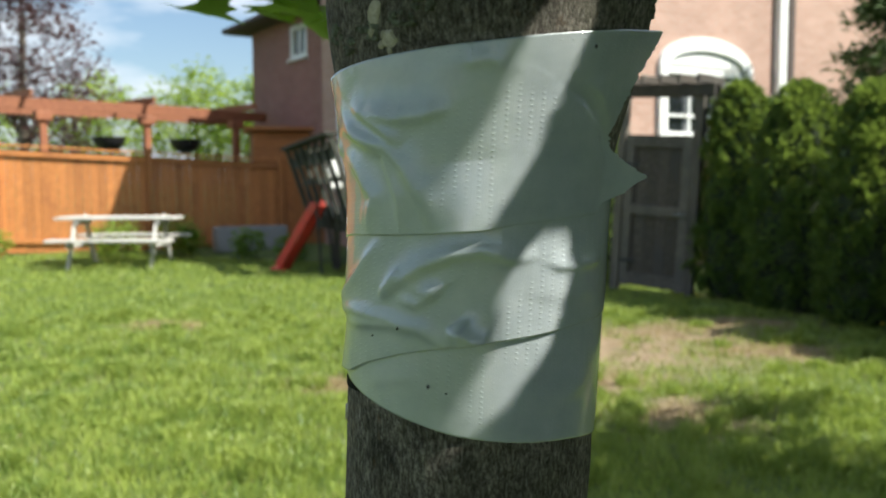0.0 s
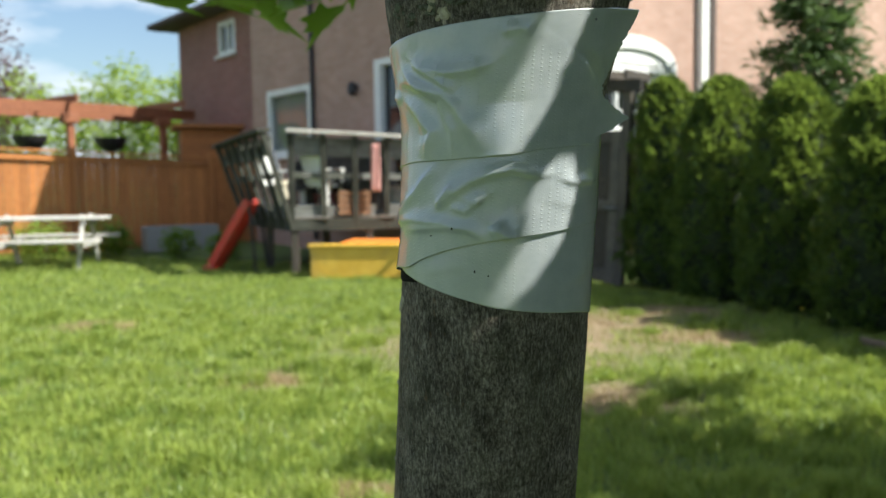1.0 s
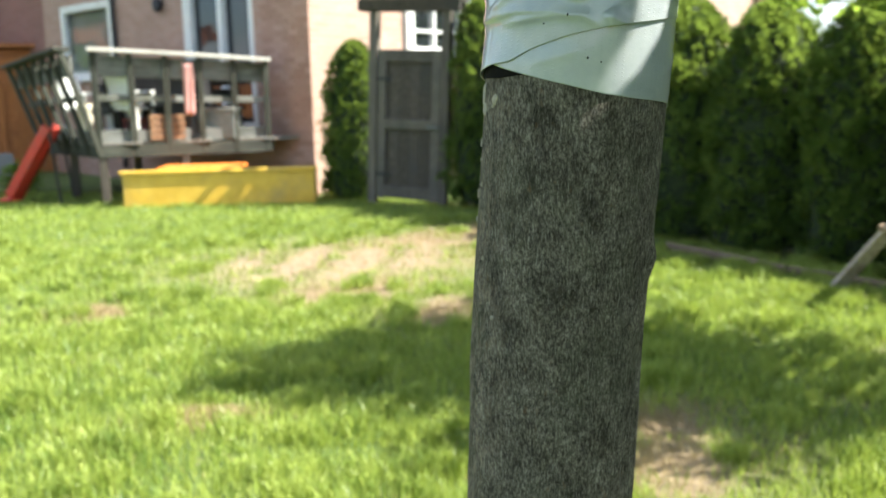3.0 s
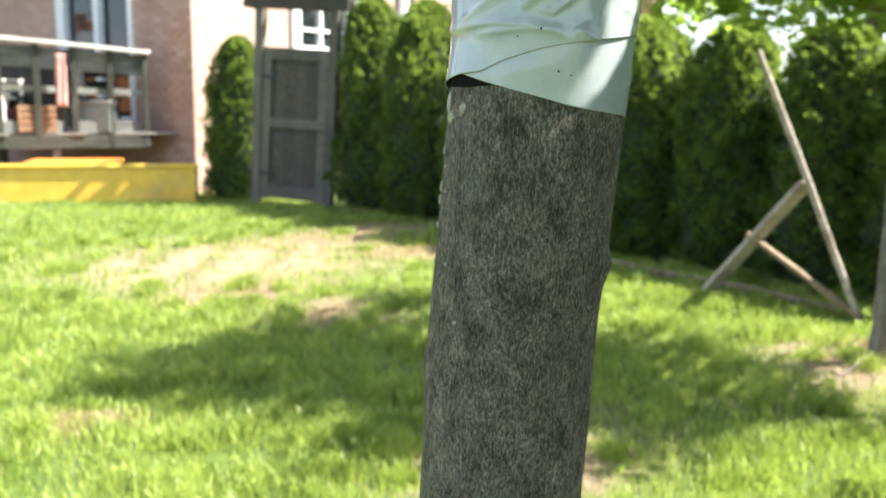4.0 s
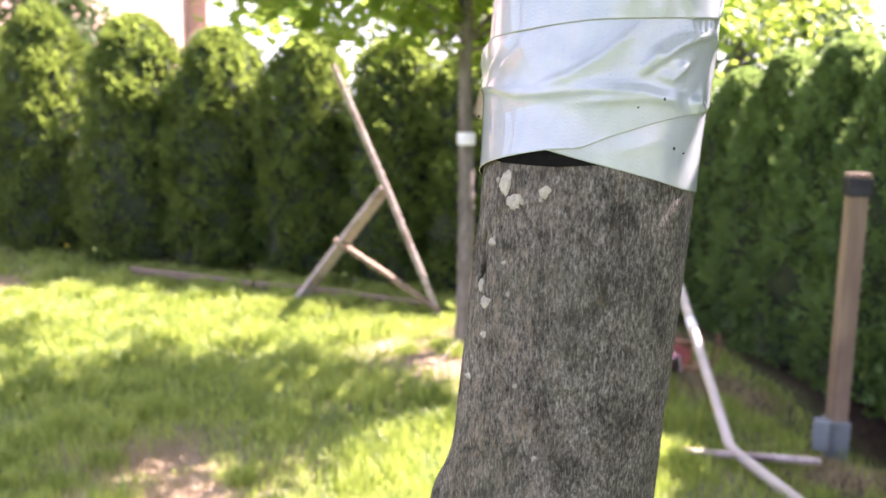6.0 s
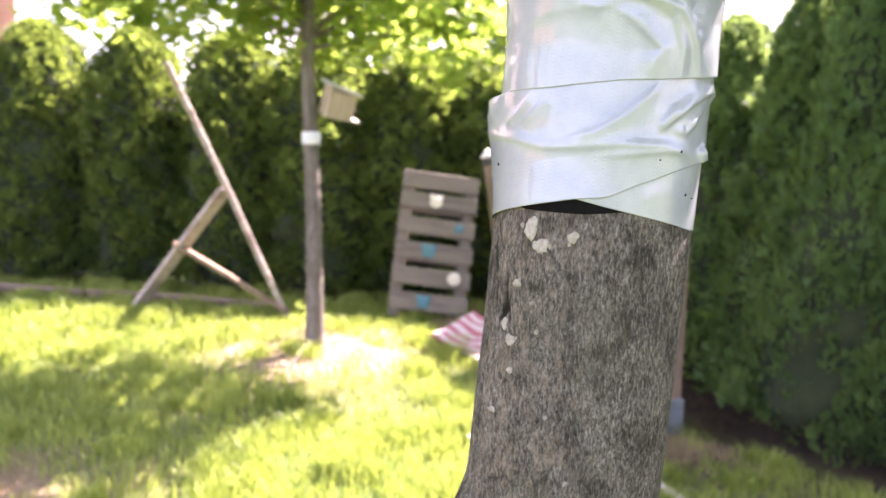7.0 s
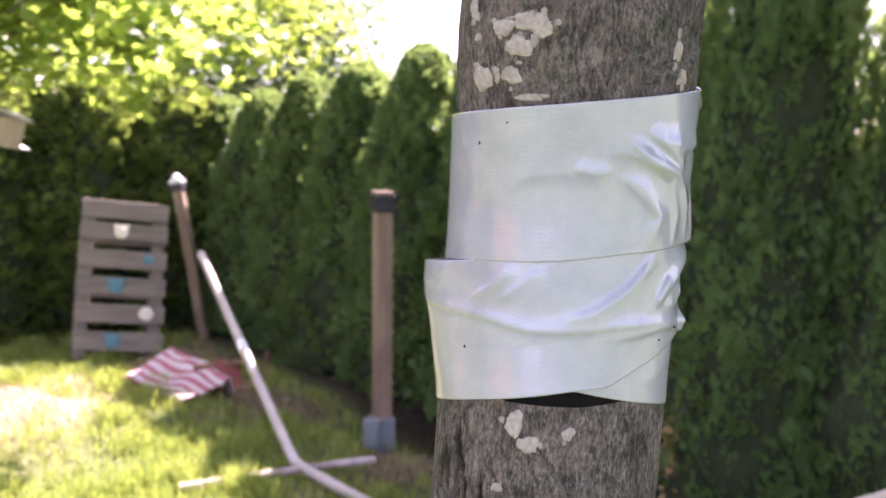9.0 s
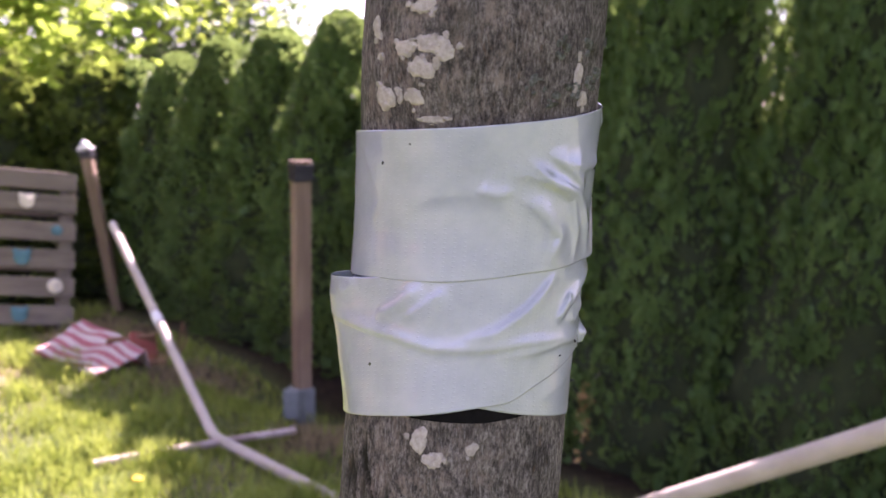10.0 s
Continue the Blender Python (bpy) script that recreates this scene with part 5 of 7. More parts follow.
leafy_tree("purple_tree", -11.2, 20.5, 1.8, 0.16, [(0, 0, 4.6, 1.7), (-1.1, 0.3, 3.9, 1.3), (0.9, 0.2, 3.4, 1.1), (0.2, 0.1, 6.0, 1.3), (0.5, 0, 2.6, 1.0)], 8000, 0.14, M_PURPLE, OVAL, "purple-leaved ornamental tree beyond the fence", 35)
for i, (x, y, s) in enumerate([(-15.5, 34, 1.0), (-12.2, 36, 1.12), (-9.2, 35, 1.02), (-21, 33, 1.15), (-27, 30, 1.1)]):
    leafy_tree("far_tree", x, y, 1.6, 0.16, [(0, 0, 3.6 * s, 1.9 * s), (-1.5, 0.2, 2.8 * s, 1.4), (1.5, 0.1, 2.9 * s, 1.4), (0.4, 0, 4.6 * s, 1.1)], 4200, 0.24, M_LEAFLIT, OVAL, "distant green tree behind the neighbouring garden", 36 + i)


def conifer(x, y, h, rad, label, seed):
    """A spruce: whorls of drooping boughs, each set with short needled shoots."""
    g = np.random.default_rng(seed)
    ob = thing("spruce_tree", pose(x, y, 0), label, "tree")
    part("trunk", tube_mesh("trunk", [(0, 0, -0.05), (0, 0, h * 0.5), (0, 0, h)], [0.10, 0.06, 0.01], M_TRUNKFAR, 9, 0.03, seed), ob)
    P = []
    for k in range(330):
        z = h * (0.08 + 0.90 * g.uniform() ** 0.9)
        a = g.uniform(0, 6.28)
        L = rad * (1 - z / h) ** 0.8 * g.uniform(0.7, 1.1) + 0.12
        f = g.uniform(0.15, 1.0, 34)
        P.append(np.stack([np.cos(a) * L * f, np.sin(a) * L * f, z + 0.28 * L * f - 0.35 * L * f ** 2], -1) + g.normal(0, 0.05, (34, 3)))
    pos = np.concatenate(P)
    part("foliage", leaves_mesh("foliage", pos, 0.24, M_PINE, [(0, 0), (0.10, 0.3), (0.07, 0.7), (0, 1.0), (-0.07, 0.7), (-0.10, 0.3)], g, 0.7, 0.1), ob)


conifer(6.0, 13.1, 5.4, 1.5, "dark green spruce in the next garden", 51)

# ---- houses ----
def wall_mesh(name, length, high, thick, holes, mat, base=-0.1):
    """A wall along x, its face at y = 0 towards -y, with openings (x0, x1, z0, z1) cut through."""
    xs = sorted({0.0, length, *[h[0] for h in holes], *[h[1] for h in holes]})
    zs = sorted({base, high, *[h[2] for h in holes], *[h[3] for h in holes]})
    solid = lambda x, z: not any(h[0] < x < h[1] and h[2] < z < h[3] for h in holes)
    verts, faces, uvs = [], [], []

    def quad(a, b, c, d, ua, ub, uc, ud):
        n = len(verts)
        verts.extend((a, b, c, d))
        faces.append((n, n + 1, n + 2, n + 3))
        uvs.extend((ua, ub, uc, ud))
    for i in range(len(xs) - 1):
        for j in range(len(zs) - 1):
            x0, x1, z0, z1 = xs[i], xs[i + 1], zs[j], zs[j + 1]
            if solid((x0 + x1) / 2, (z0 + z1) / 2):
                quad((x0, 0, z0), (x1, 0, z0), (x1, 0, z1), (x0, 0, z1), (x0, z0), (x1, z0), (x1, z1), (x0, z1))
                quad((x1, thick, z0), (x0, thick, z0), (x0, thick, z1), (x1, thick, z1), (x1, z0), (x0, z0), (x0, z1), (x1, z1))
    for x0, x1, z0, z1 in [*holes]:
        quad((x0, 0, z0), (x0, 0, z1), (x0, thick, z1), (x0, thick, z0), (0, z0), (0, z1), (thick, z1), (thick, z0))
        quad((x1, 0, z1), (x1, 0, z0), (x1, thick, z0), (x1, thick, z1), (0, z1), (0, z0), (thick, z0), (thick, z1))
        quad((x0, 0, z1), (x1, 0, z1), (x1, thick, z1), (x0, thick, z1), (x0, 0), (x1, 0), (x1, thick), (x0, thick))
        quad((x1, 0, z0), (x0, 0, z0), (x0, thick, z0), (x1, thick, z0), (x1, 0), (x0, 0), (x0, thick), (x1, thick))
    quad((0, 0, base), (0, 0, high), (0, thick, high), (0, thick, base), (0, base), (0, high), (-thick, high), (-thick, base))
    quad((length, 0, high), (length, 0, base), (length, thick, base), (length, thick, high), (length, high), (length, base), (length + thick, base), (length + thick, high))
    quad((0, 0, high), (length, 0, high), (length, thick, high), (0, thick, high), (0, 0), (length, 0), (length, thick), (0, thick))
    me = mesh_from(name, verts, faces, mat)
    layer = me.uv_layers.new(name="UVMap")
    layer.data.foreach_set("uv", [c for u in uvs for c in u])
    return me


def window(parent, x0, x1, z0, z1, m, bars=(1, 0), frame_w=0.07, name="window", glass=None, blind=None):
    """A white window set in an opening: frame, panes, glazing bars, sill."""
    w = part(name, box_mesh("sill", x1 - x0 + 0.12, 0.12, 0.05, M_WHITE), parent, m @ pose((x0 + x1) / 2, -0.03, z0 - 0.026), "white window with frame and sill")
    inv = Matrix.Translation((-(x0 + x1) / 2, 0.03, -(z0 - 0.026)))
    f = frame_w
    for a, b, c, d in ((x0, x0 + f, z0, z1), (x1 - f, x1, z0, z1), (x0 + f, x1 - f, z1 - f, z1), (x0 + f, x1 - f, z0, z0 + f)):
        part("window_frame", box_mesh("window_frame", b - a, 0.10, d - c, M_WHITE), w, inv @ pose((a + b) / 2, 0.045, (c + d) / 2))
    nx, nz = bars
    for i in range(nx):
        xx = x0 + (x1 - x0) * (i + 1) / (nx + 1)
        part("glazing_bar", box_mesh("glazing_bar", 0.045, 0.06, z1 - z0 - 2 * f, M_WHITE), w, inv @ pose(xx, 0.05, (z0 + z1) / 2))
    for i in range(nz):
        zz = z0 + (z1 - z0) * (i + 1) / (nz + 1)
        part("glazing_bar", box_mesh("glazing_bar", x1 - x0 - 2 * f, 0.05, 0.04, M_WHITE), w, inv @ pose((x0 + x1) / 2, 0.052, zz))
    part("pane", box_mesh("pane", x1 - x0 - 0.02, 0.012, z1 - z0 - 0.02, glass or M_GLASS, 0), w, inv @ pose((x0 + x1) / 2, 0.085, (z0 + z1) / 2))
    # sheet behind the pane: dark unless another material is passed in
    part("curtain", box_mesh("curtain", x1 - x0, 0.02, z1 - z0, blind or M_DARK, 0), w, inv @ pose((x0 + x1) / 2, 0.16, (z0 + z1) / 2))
    return w


def gable_roof(name, w, d, eave, rise, over, mat):
    """A pitched roof whose ridge runs along y, with thickness and overhanging eaves."""
    t = 0.18
    prof = [(-over, eave - over * rise / (w / 2)), (w / 2, eave + rise), (w + over, eave - over * rise / (w / 2))]
    verts = []
    for y in (-over, d + over):
        for x, z in prof:
            verts += [(x, y, z), (x, y, z + t)]
    faces = []
    for a in (0, 2):
        faces += [(a, a + 2, a + 8, a + 6), (a + 1, a + 7, a + 9, a + 3), (a, a + 1, a + 3, a + 2), (a + 6, a + 8, a + 9, a + 7)]
    faces += [(0, 6, 7, 1), (4, 5, 11, 10)]
    return mesh_from(name, verts, faces, mat)


# greenish sheet that paints the window's reflection of trees and sky
M_REFLECTION = surf("painted_reflection", [(0.3, (0.30, 0.36, 0.33)), (0.7, (0.44, 0.49, 0.46))], 3, stain=(0.20, 0.27, 0.20), stain_scale=2.2, stain_range=(0.45, 0.7), rough=(0.6, 0.8), bump=0.1)
M_PANE = bpy.data.materials.new("clear_pane")
M_PANE.use_nodes = True
pb = M_PANE.node_tree.nodes["Principled BSDF"]
pb.inputs["Transmission Weight"].default_value, pb.inputs["Roughness"].default_value, pb.inputs["IOR"].default_value = 1.0, 0.02, 1.45
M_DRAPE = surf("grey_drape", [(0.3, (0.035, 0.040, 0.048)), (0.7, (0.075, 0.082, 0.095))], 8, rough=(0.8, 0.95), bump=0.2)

# our house: front wall from its corner, running away to the far end
A_H = 125.0   # the wall's x axis, degrees
HL = 7.72
house = thing("house", pose(0.98, 11.78, 0, 0, 0, A_H - 180) @ Matrix.Translation((-HL, 0, 0)), "two-storey pinkish brick house with white window and patio door", "house")
# local x now runs from the far end to the near corner; the face looks to -y
fx = lambda s: HL - s
DOOR, WIN = (fx(2.99), fx(1.22), 0.92, 3.23), (fx(7.04), fx(5.20), 1.75, 3.06)
part("wall", wall_mesh("wall", HL, 6.4, 0.3, [DOOR, WIN], M_BRICK), house)
SL = 15.9
SIDE = pose(HL, 0.0, 0, 0, 0, 92)
AW, UW = (1.70, 3.60, 1.92, 3.04), (11.70, 14.25, 4.36, 5.50)
part("wall", wall_mesh("wall", SL, 6.4, 0.3, [AW, UW], M_BRICK), house, SIDE @ Matrix.Translation((0.301, 0, 0)), "sunlit brick side wall")
part("wall", wall_mesh("wall", SL, 6.4, 0.3, [], M_BRICK), house, pose(0, SL + 0.301, 0, 0, 0, -90))
part("wall", wall_mesh("wall", HL, 6.4, 0.3, [], M_BRICK), house, pose(HL, SL + 0.6, 0, 0, 0, 180))
part("roof", gable_roof("roof", HL, SL + 0.4, 6.4, 2.2, 0.4, M_SHINGLE), house)
part("floor_slab", box_mesh("floor_slab", HL - 1.6, SL - 1.0, 0.2, M_CONCRETE), house, pose(HL / 2 - 0.3, SL / 2 + 0.2, 0.75))
window(house, *WIN, Matrix(), (0, 0), 0.12, glass=M_PANE, blind=M_REFLECTION)
for o in house.children_recursive:
    if o.name.split(".")[0] == "pane":
        o.visible_shadow = False
# sliding patio door
d = part("patio_door", box_mesh("threshold", DOOR[1] - DOOR[0], 0.14, 0.05, M_WHITE), house, pose((DOOR[0] + DOOR[1]) / 2, 0.05, DOOR[2] + 0.026), "white sliding patio door with dark glass")
dw, dh = DOOR[1] - DOOR[0], DOOR[3] - DOOR[2]
for x, w in ((-dw / 2 + 0.10, 0.20), (dw / 2 - 0.05, 0.10), (0.08, 0.12)):
    part("door_frame", box_mesh("door_frame", w, 0.1, dh - 0.05, M_WHITE), d, pose(x, -0.01, dh / 2))
part("door_frame", box_mesh("door_frame", dw, 0.1, 0.11, M_WHITE), d, pose(0, -0.013, dh - 0.08))
for x, w in ((-dw / 4 + 0.05, dw / 2 - 0.12), (dw / 4 + 0.03, dw / 2 - 0.1)):
    part("pane", box_mesh("pane", w, 0.014, dh - 0.2, M_DOORGLASS, 0), d, pose(x, 0.04, dh / 2))
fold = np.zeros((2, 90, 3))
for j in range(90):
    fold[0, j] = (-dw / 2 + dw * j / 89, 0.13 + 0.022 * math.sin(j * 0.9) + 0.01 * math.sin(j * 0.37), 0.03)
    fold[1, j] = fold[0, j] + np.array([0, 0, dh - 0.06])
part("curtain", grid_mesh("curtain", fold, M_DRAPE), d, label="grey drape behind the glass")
sp = part("downspout", tube_mesh("downspout", [(0, 0, 0.2), (0, 0, 3.2), (0, 0, 6.3)], [0.04, 0.04, 0.04], M_DARK, 10), house, pose(fx(5.02), -0.06, 0), "dark vertical downspout")
wl = part("wall_lamp", lathe_mesh("wall_lamp", [(0.03, -0.10), (0.07, -0.06), (0.075, 0.06), (0.04, 0.11), (0.012, 0.14)], M_DARK, 14), house, pose(fx(3.55), -0.10, 2.80), "small black wall lantern")
part("bracket", box_mesh("bracket", 0.05, 0.10, 0.08, M_DARK), wl, pose(0, 0.05, 0.05))

# the side wall's arched window, upper window and downspout
S1 = SIDE @ Matrix.Translation((0.301, 0, 0))
window(house, *AW, S1, (2, 2), 0.13)
window(house, *UW, S1, (3, 1), 0.14)
cx, w2 = (AW[0] + AW[1]) / 2, (AW[1] - AW[0]) / 2 + 0.12
av, af = [], []
N = 24
for i in range(N + 1):
    t = math.pi * i / N
    for k, kz in ((1.0, 1.0), (0.80, 0.55)):
        for y in (-0.07, 0.06):
            av.append((cx + math.cos(t) * w2 * k, y, AW[3] - 0.02 + math.sin(t) * 0.46 * kz))
for i in range(N):
    o = i * 4
    af += [(o, o + 4, o + 6, o + 2), (o + 1, o + 3, o + 7, o + 5), (o, o + 1, o + 5, o + 4), (o + 2, o + 6, o + 7, o + 3)]
part("arch_trim", mesh_from("arch_trim", av, af, M_WHITE), house, S1, "white arched window head")
fv = [(cx, -0.02, AW[3])] + [(cx + math.cos(math.pi * i / N) * w2 * 0.82, -0.02, AW[3] + math.sin(math.pi * i / N) * 0.27) for i in range(N + 1)]
part("fanlight", mesh_from("fanlight", fv, [(0, i + 2, i + 1) for i in range(N)], M_WHITE), house, S1, "white fanlight panel")
for x in (AW[0] - 0.06, AW[1] + 0.06):
    part("side_trim", box_mesh("side_trim", 0.12, 0.11, AW[3] - AW[2], M_WHITE, 0.01, base=True), house, S1 @ pose(x, -0.02, AW[2]), "white upright window trim")
part("downspout", box_mesh("downspout", 0.20, 0.12, 6.2, M_WHITE, 0.02), house, S1 @ pose(4.42, -0.065, 3.2), "white downspout")
part("downspout", box_mesh("downspout", 0.16, 0.05, 6.2, M_SHINGLE, 0.02), house, S1 @ pose(4.74, -0.03, 3.2), "brown strip beside the downspout")

# the red brick neighbour beyond the fence, on the same street grid
red = thing("house", pose(-6.17, 22.81, 0, 0, 0, -54), "dark red brick house with a brown hipped roof", "house")
RW, RD, RE = 9.0, 8.0, 5.16
RWIN = (2.48, 3.42, 4.20, 4.98)
part("wall", wall_mesh("wall", RW, RE, 0.3, [RWIN], M_BRICKRED), red)
part("wall", wall_mesh("wall", RD, RE, 0.3, [], M_BRICKRED), red, pose(0, RD + 0.301, 0, 0, 0, -90))
part("wall", wall_mesh("wall", RD, RE, 0.3, [], M_BRICKRED), red, pose(RW, 0.301, 0, 0, 0, 90))
o_ = 0.5
hip = [(-o_, -o_, RE), (RW + o_, -o_, RE), (RW + o_, RD + o_, RE), (-o_, RD + o_, RE), (RD / 2, RD / 2, RE + 2.3), (RW - RD / 2, RD / 2, RE + 2.3)]
hip += [(x, y, z + 0.16) for x, y, z in hip[:4]]
part("roof", mesh_from("roof", hip, [(3, 2, 1, 0), (0, 1, 7, 6), (1, 2, 8, 7), (2, 3, 9, 8), (3, 0, 6, 9), (6, 7, 5, 4), (7, 8, 5), (8, 9, 4, 5), (9, 6, 4)], M_SHINGLE), red)
for x0, y0, L, r in ((RW / 2, -o_ - 0.06, RW + 2 * o_ + 0.2, 0), (-o_ - 0.06, RD / 2, RD + 2 * o_, 90)):
    part("gutter", box_mesh("gutter", L, 0.11, 0.12, M_SHINGLE, 0.02), red, pose(x0, y0, RE + 0.09, 0, 0, r), "dark brown eaves gutter")
window(red, *RWIN, Matrix(), (1, 0), 0.10)

# ---- fence ----
FP = [(-13.5, 12.4), (-8.9, 15.3), (-4.36, 18.05), (-2.2, 19.4)]
fence = thing("fence", pose(0, 0, 0), "new orange-stained cedar board fence with capped posts", "fence")
board = [board_mesh("fence_board", 1.9, 0.138, 0.018, M_CEDAR, s) for s in range(4)]
post = box_mesh("post", 0.10, 0.10, 2.08, M_CEDAR, 0.006, base=True)
cap = box_mesh("post_cap", 0.125, 0.125, 0.04, M_CEDAR, 0.008, base=True, taper=0.8)
k = 0
rl = {}
for p, q in zip(FP, FP[1:]):
    L = math.dist(p, q)
    dx, dy = (q[0] - p[0]) / L, (q[1] - p[1]) / L
    ang = math.degrees(math.atan2(dy, dx))
    high = lambda x: 2.06 - 0.24 * min(max((x + 8.9) / 4.5, 0), 1.15)
    nb = int(L / 0.143)
    for i in range(nb):
        s = (i + 0.5) * L / nb
        x, y = p[0] + dx * s, p[1] + dy * s
        hz = high(x) - 0.12
        part("fence_board", board[k % 4], fence, pose(x, y, hz - 0.95, 0, 0, ang) @ pose(0, 0, 0, 90, 0, 0) @ pose(0, 0, 0, 0, 0, 90))
        k += 1
    npst = max(1, round(L / 2.35))
    for i in range(npst + 1):
        s = i * L / npst
        x, y = p[0] + dx * s + dy * 0.05, p[1] + dy * s - dx * 0.05
        pp = part("post", post, fence, pose(x, y, high(x) - 2.08, 0, 0, ang))
        part("post_cap", cap, pp, pose(0, 0, 2.081))
        if i < npst:
            x2, y2 = p[0] + dx * (s + L / npst) + dy * 0.05, p[1] + dy * (s + L / npst) - dx * 0.05
            for dz in (-0.05, -0.19, -1.8):
                key = (round(L / npst, 3), dz)
                if key not in rl:
                    rl[key] = board_mesh("rail", L / npst - 0.1, 0.09 if dz < -0.06 else 0.14, 0.035, M_CEDAR, 9, bevel=0.006)
                part("rail", rl[key], fence, along((x, y, high(x) + dz), (x2, y2, high(x2) + dz), 90 if dz < -0.06 else 0))

# the orange shed wall behind
shed = thing("shed", pose(-5.35, 19.6, 0, 0, 0, 18), "orange-brown board shed behind the fence", "shed")
sb = board_mesh("siding_board", 3.6, 0.16, 0.02, M_CEDAR, 3)
for i in range(15):
    part("siding_board", sb, shed, pose(1.8, 0, 0.1 + i * 0.162, 90, 0, 0))
part("wall", box_mesh("wall", 3.6, 1.6, 2.45, M_PERGOLA, 0.01, base=True), shed, pose(1.8, 0.83, 0))
part("roof", box_mesh("roof", 3.9, 2.0, 0.08, M_CEDAR, 0.01), shed, pose(1.8, 0.75, 2.52))

# ---- pergola ----
perg = thing("pergola", pose(0, 0, 0), "reddish stained timber pergola beyond the fence", "pergola")
P1, P2 = Vector((-9.6, 17.2, 0)), Vector((-5.75, 21.4, 0))
dr = (P2 - P1).normalized()
nr = Vector((-dr.y, dr.x, 0))
Lp = (P2 - P1).length
for off, z in ((0, 2.92), (1.5, 2.92)):
    a, b_ = P1 - dr * 0.3 + nr * off, P2 + dr * 0.3 + nr * off
    part("beam", board_mesh("beam", Lp + 0.6, 0.05, 0.24, M_PERGOLA, 2), perg, along((*a.xy, z), (*b_.xy, z)))
for i in range(3):
    c = P1 + dr * (Lp * (i * 0.46 + 0.04))
    part("rafter", board_mesh("rafter", 2.3, 0.045, 0.16, M_PERGOLA, i), perg, along((*(c - nr * 0.4).xy, 3.12), (*(c + nr * 1.9).xy, 3.12)))
for i in range(3):
    c = P1 + dr * (Lp * (0.10 + 0.40 * i))
    part("post", box_mesh("post", 0.14, 0.14, 2.8, M_PERGOLA, 0.01, base=True), perg, pose(*c.xy, 0, 0, 0, 47))
    part("corbel", box_mesh("corbel", 0.34, 0.26, 0.20, M_PERGOLA, 0.03), perg, pose(*c.xy, 2.70, 0, 0, 47))
for i, f in enumerate((0.34, 0.66)):
    c = P1 + dr * (Lp * f) - nr * 0.05
    bk = thing("hanging_basket", pose(*c.xy, 0), "dark hanging planter basket under the pergola beam", "planter", "hanging baskets")
    part("bowl", lathe_mesh("bowl", [(0.10, 1.98), (0.26, 2.08), (0.34, 2.22), (0.36, 2.30), (0.33, 2.30)], M_DARK, 18), bk)
    part("wire", tube_mesh("wire", [(0, 0, 2.25), (0, 0, 2.82)], [0.006, 0.006], M_METAL, 6), bk)
    g = np.random.default_rng(70 + i)
    part("plant", leaves_mesh("plant", g.normal(0, 1, (60, 3)) * np.array([0.14, 0.14, 0.05]) + np.array([0, 0, 2.34]), 0.10, M_LEAF, OVAL, g), bk)["kind"] = "stuff"

# ---- picnic table ----
pt = thing("picnic_table", pose(-5.85, 13.45, 0, 0, 0, 7), "bleached grey wooden picnic table with bench seats", "table")
plank = [board_mesh("plank", 1.82, 0.14, 0.04, M_PLANKLIGHT, s) for s in range(3)]
for i in range(5):
    part("tabletop_plank", plank[i % 3], pt, pose(0, (i - 2) * 0.147, 0.76))
for s in (-1, 1):
    for i in range(2):
        part("seat_plank", plank[i], pt, pose(0.02, s * (0.66 + i * 0.147), 0.44))
leg = board_mesh("leg", 0.98, 0.09, 0.04, M_PLANKLIGHT, 5)
sup = board_mesh("support", 1.6, 0.09, 0.04, M_PLANKLIGHT, 6)
for x in (-0.62, 0.62):
    for s in (-1, 1):
        part("leg", leg, pt, along((x, s * 0.66, 0.0), (x, s * 0.24, 0.74), 90))
    part("support", sup, pt, along((x + 0.042, -0.8, 0.37), (x + 0.042, 0.8, 0.37), 90))
    part("cleat", board_mesh("cleat", 0.7, 0.08, 0.04, M_PLANKLIGHT, 7), pt, along((x + 0.042, -0.34, 0.70), (x + 0.042, 0.34, 0.70), 90))
# concrete planter and low plants along the fence
pl = thing("planter_box", pose(-4.6, 16.5, 0, 0, 0, 28), "low grey concrete planter box by the fence", "planter")
for m_, sx, sy in ((pose(0, -0.2, 0), 1.35, 0.08), (pose(0, 0.2, 0), 1.35, 0.08), (pose(-0.635, 0, 0), 0.08, 0.32), (pose(0.635, 0, 0), 0.08, 0.32)):
    part("side", box_mesh("side", sx, sy, 0.46, M_CONCRETE, 0.01, base=True), pl, m_)
part("soil", box_mesh("soil", 1.18, 0.31, 0.38, M_TIMBER, 0.01, base=True), pl)
for i, (x, y, s) in enumerate([(-6.3, 14.5, 0.42), (-5.3, 15.0, 0.34), (-8.6, 14.6, 0.3), (-4.0, 14.2, 0.35), (-6.9, 15.2, 0.36), (-3.2, 13.9, 0.3), (-5.7, 15.6, 0.45)]):
    g = np.random.default_rng(90 + i)
    bs = thing("shrub", pose(x, y, 0), "small leafy green shrub by the fence", "shrub", "shrubs along the fence")
    q = g.normal(0, 1, (420, 3))
    q = q / np.linalg.norm(q, axis=1)[:, None] * g.uniform(0.4, 1, (420, 1)) * np.array([s, s, s * 0.9]) + np.array([0, 0, s * 0.85])
    part("leaves", leaves_mesh("leaves", q, 0.10, M_LEAFLIT if i % 2 == 0 else M_LEAF, OVAL, g), bs)
    part("stem", tube_mesh("stem", [(0, 0, -0.02), (0.01, 0, s * 0.6), (0.02, 0.01, s * 1.1)], [0.012, 0.009, 0.004], M_TRUNKFAR, 6), bs)

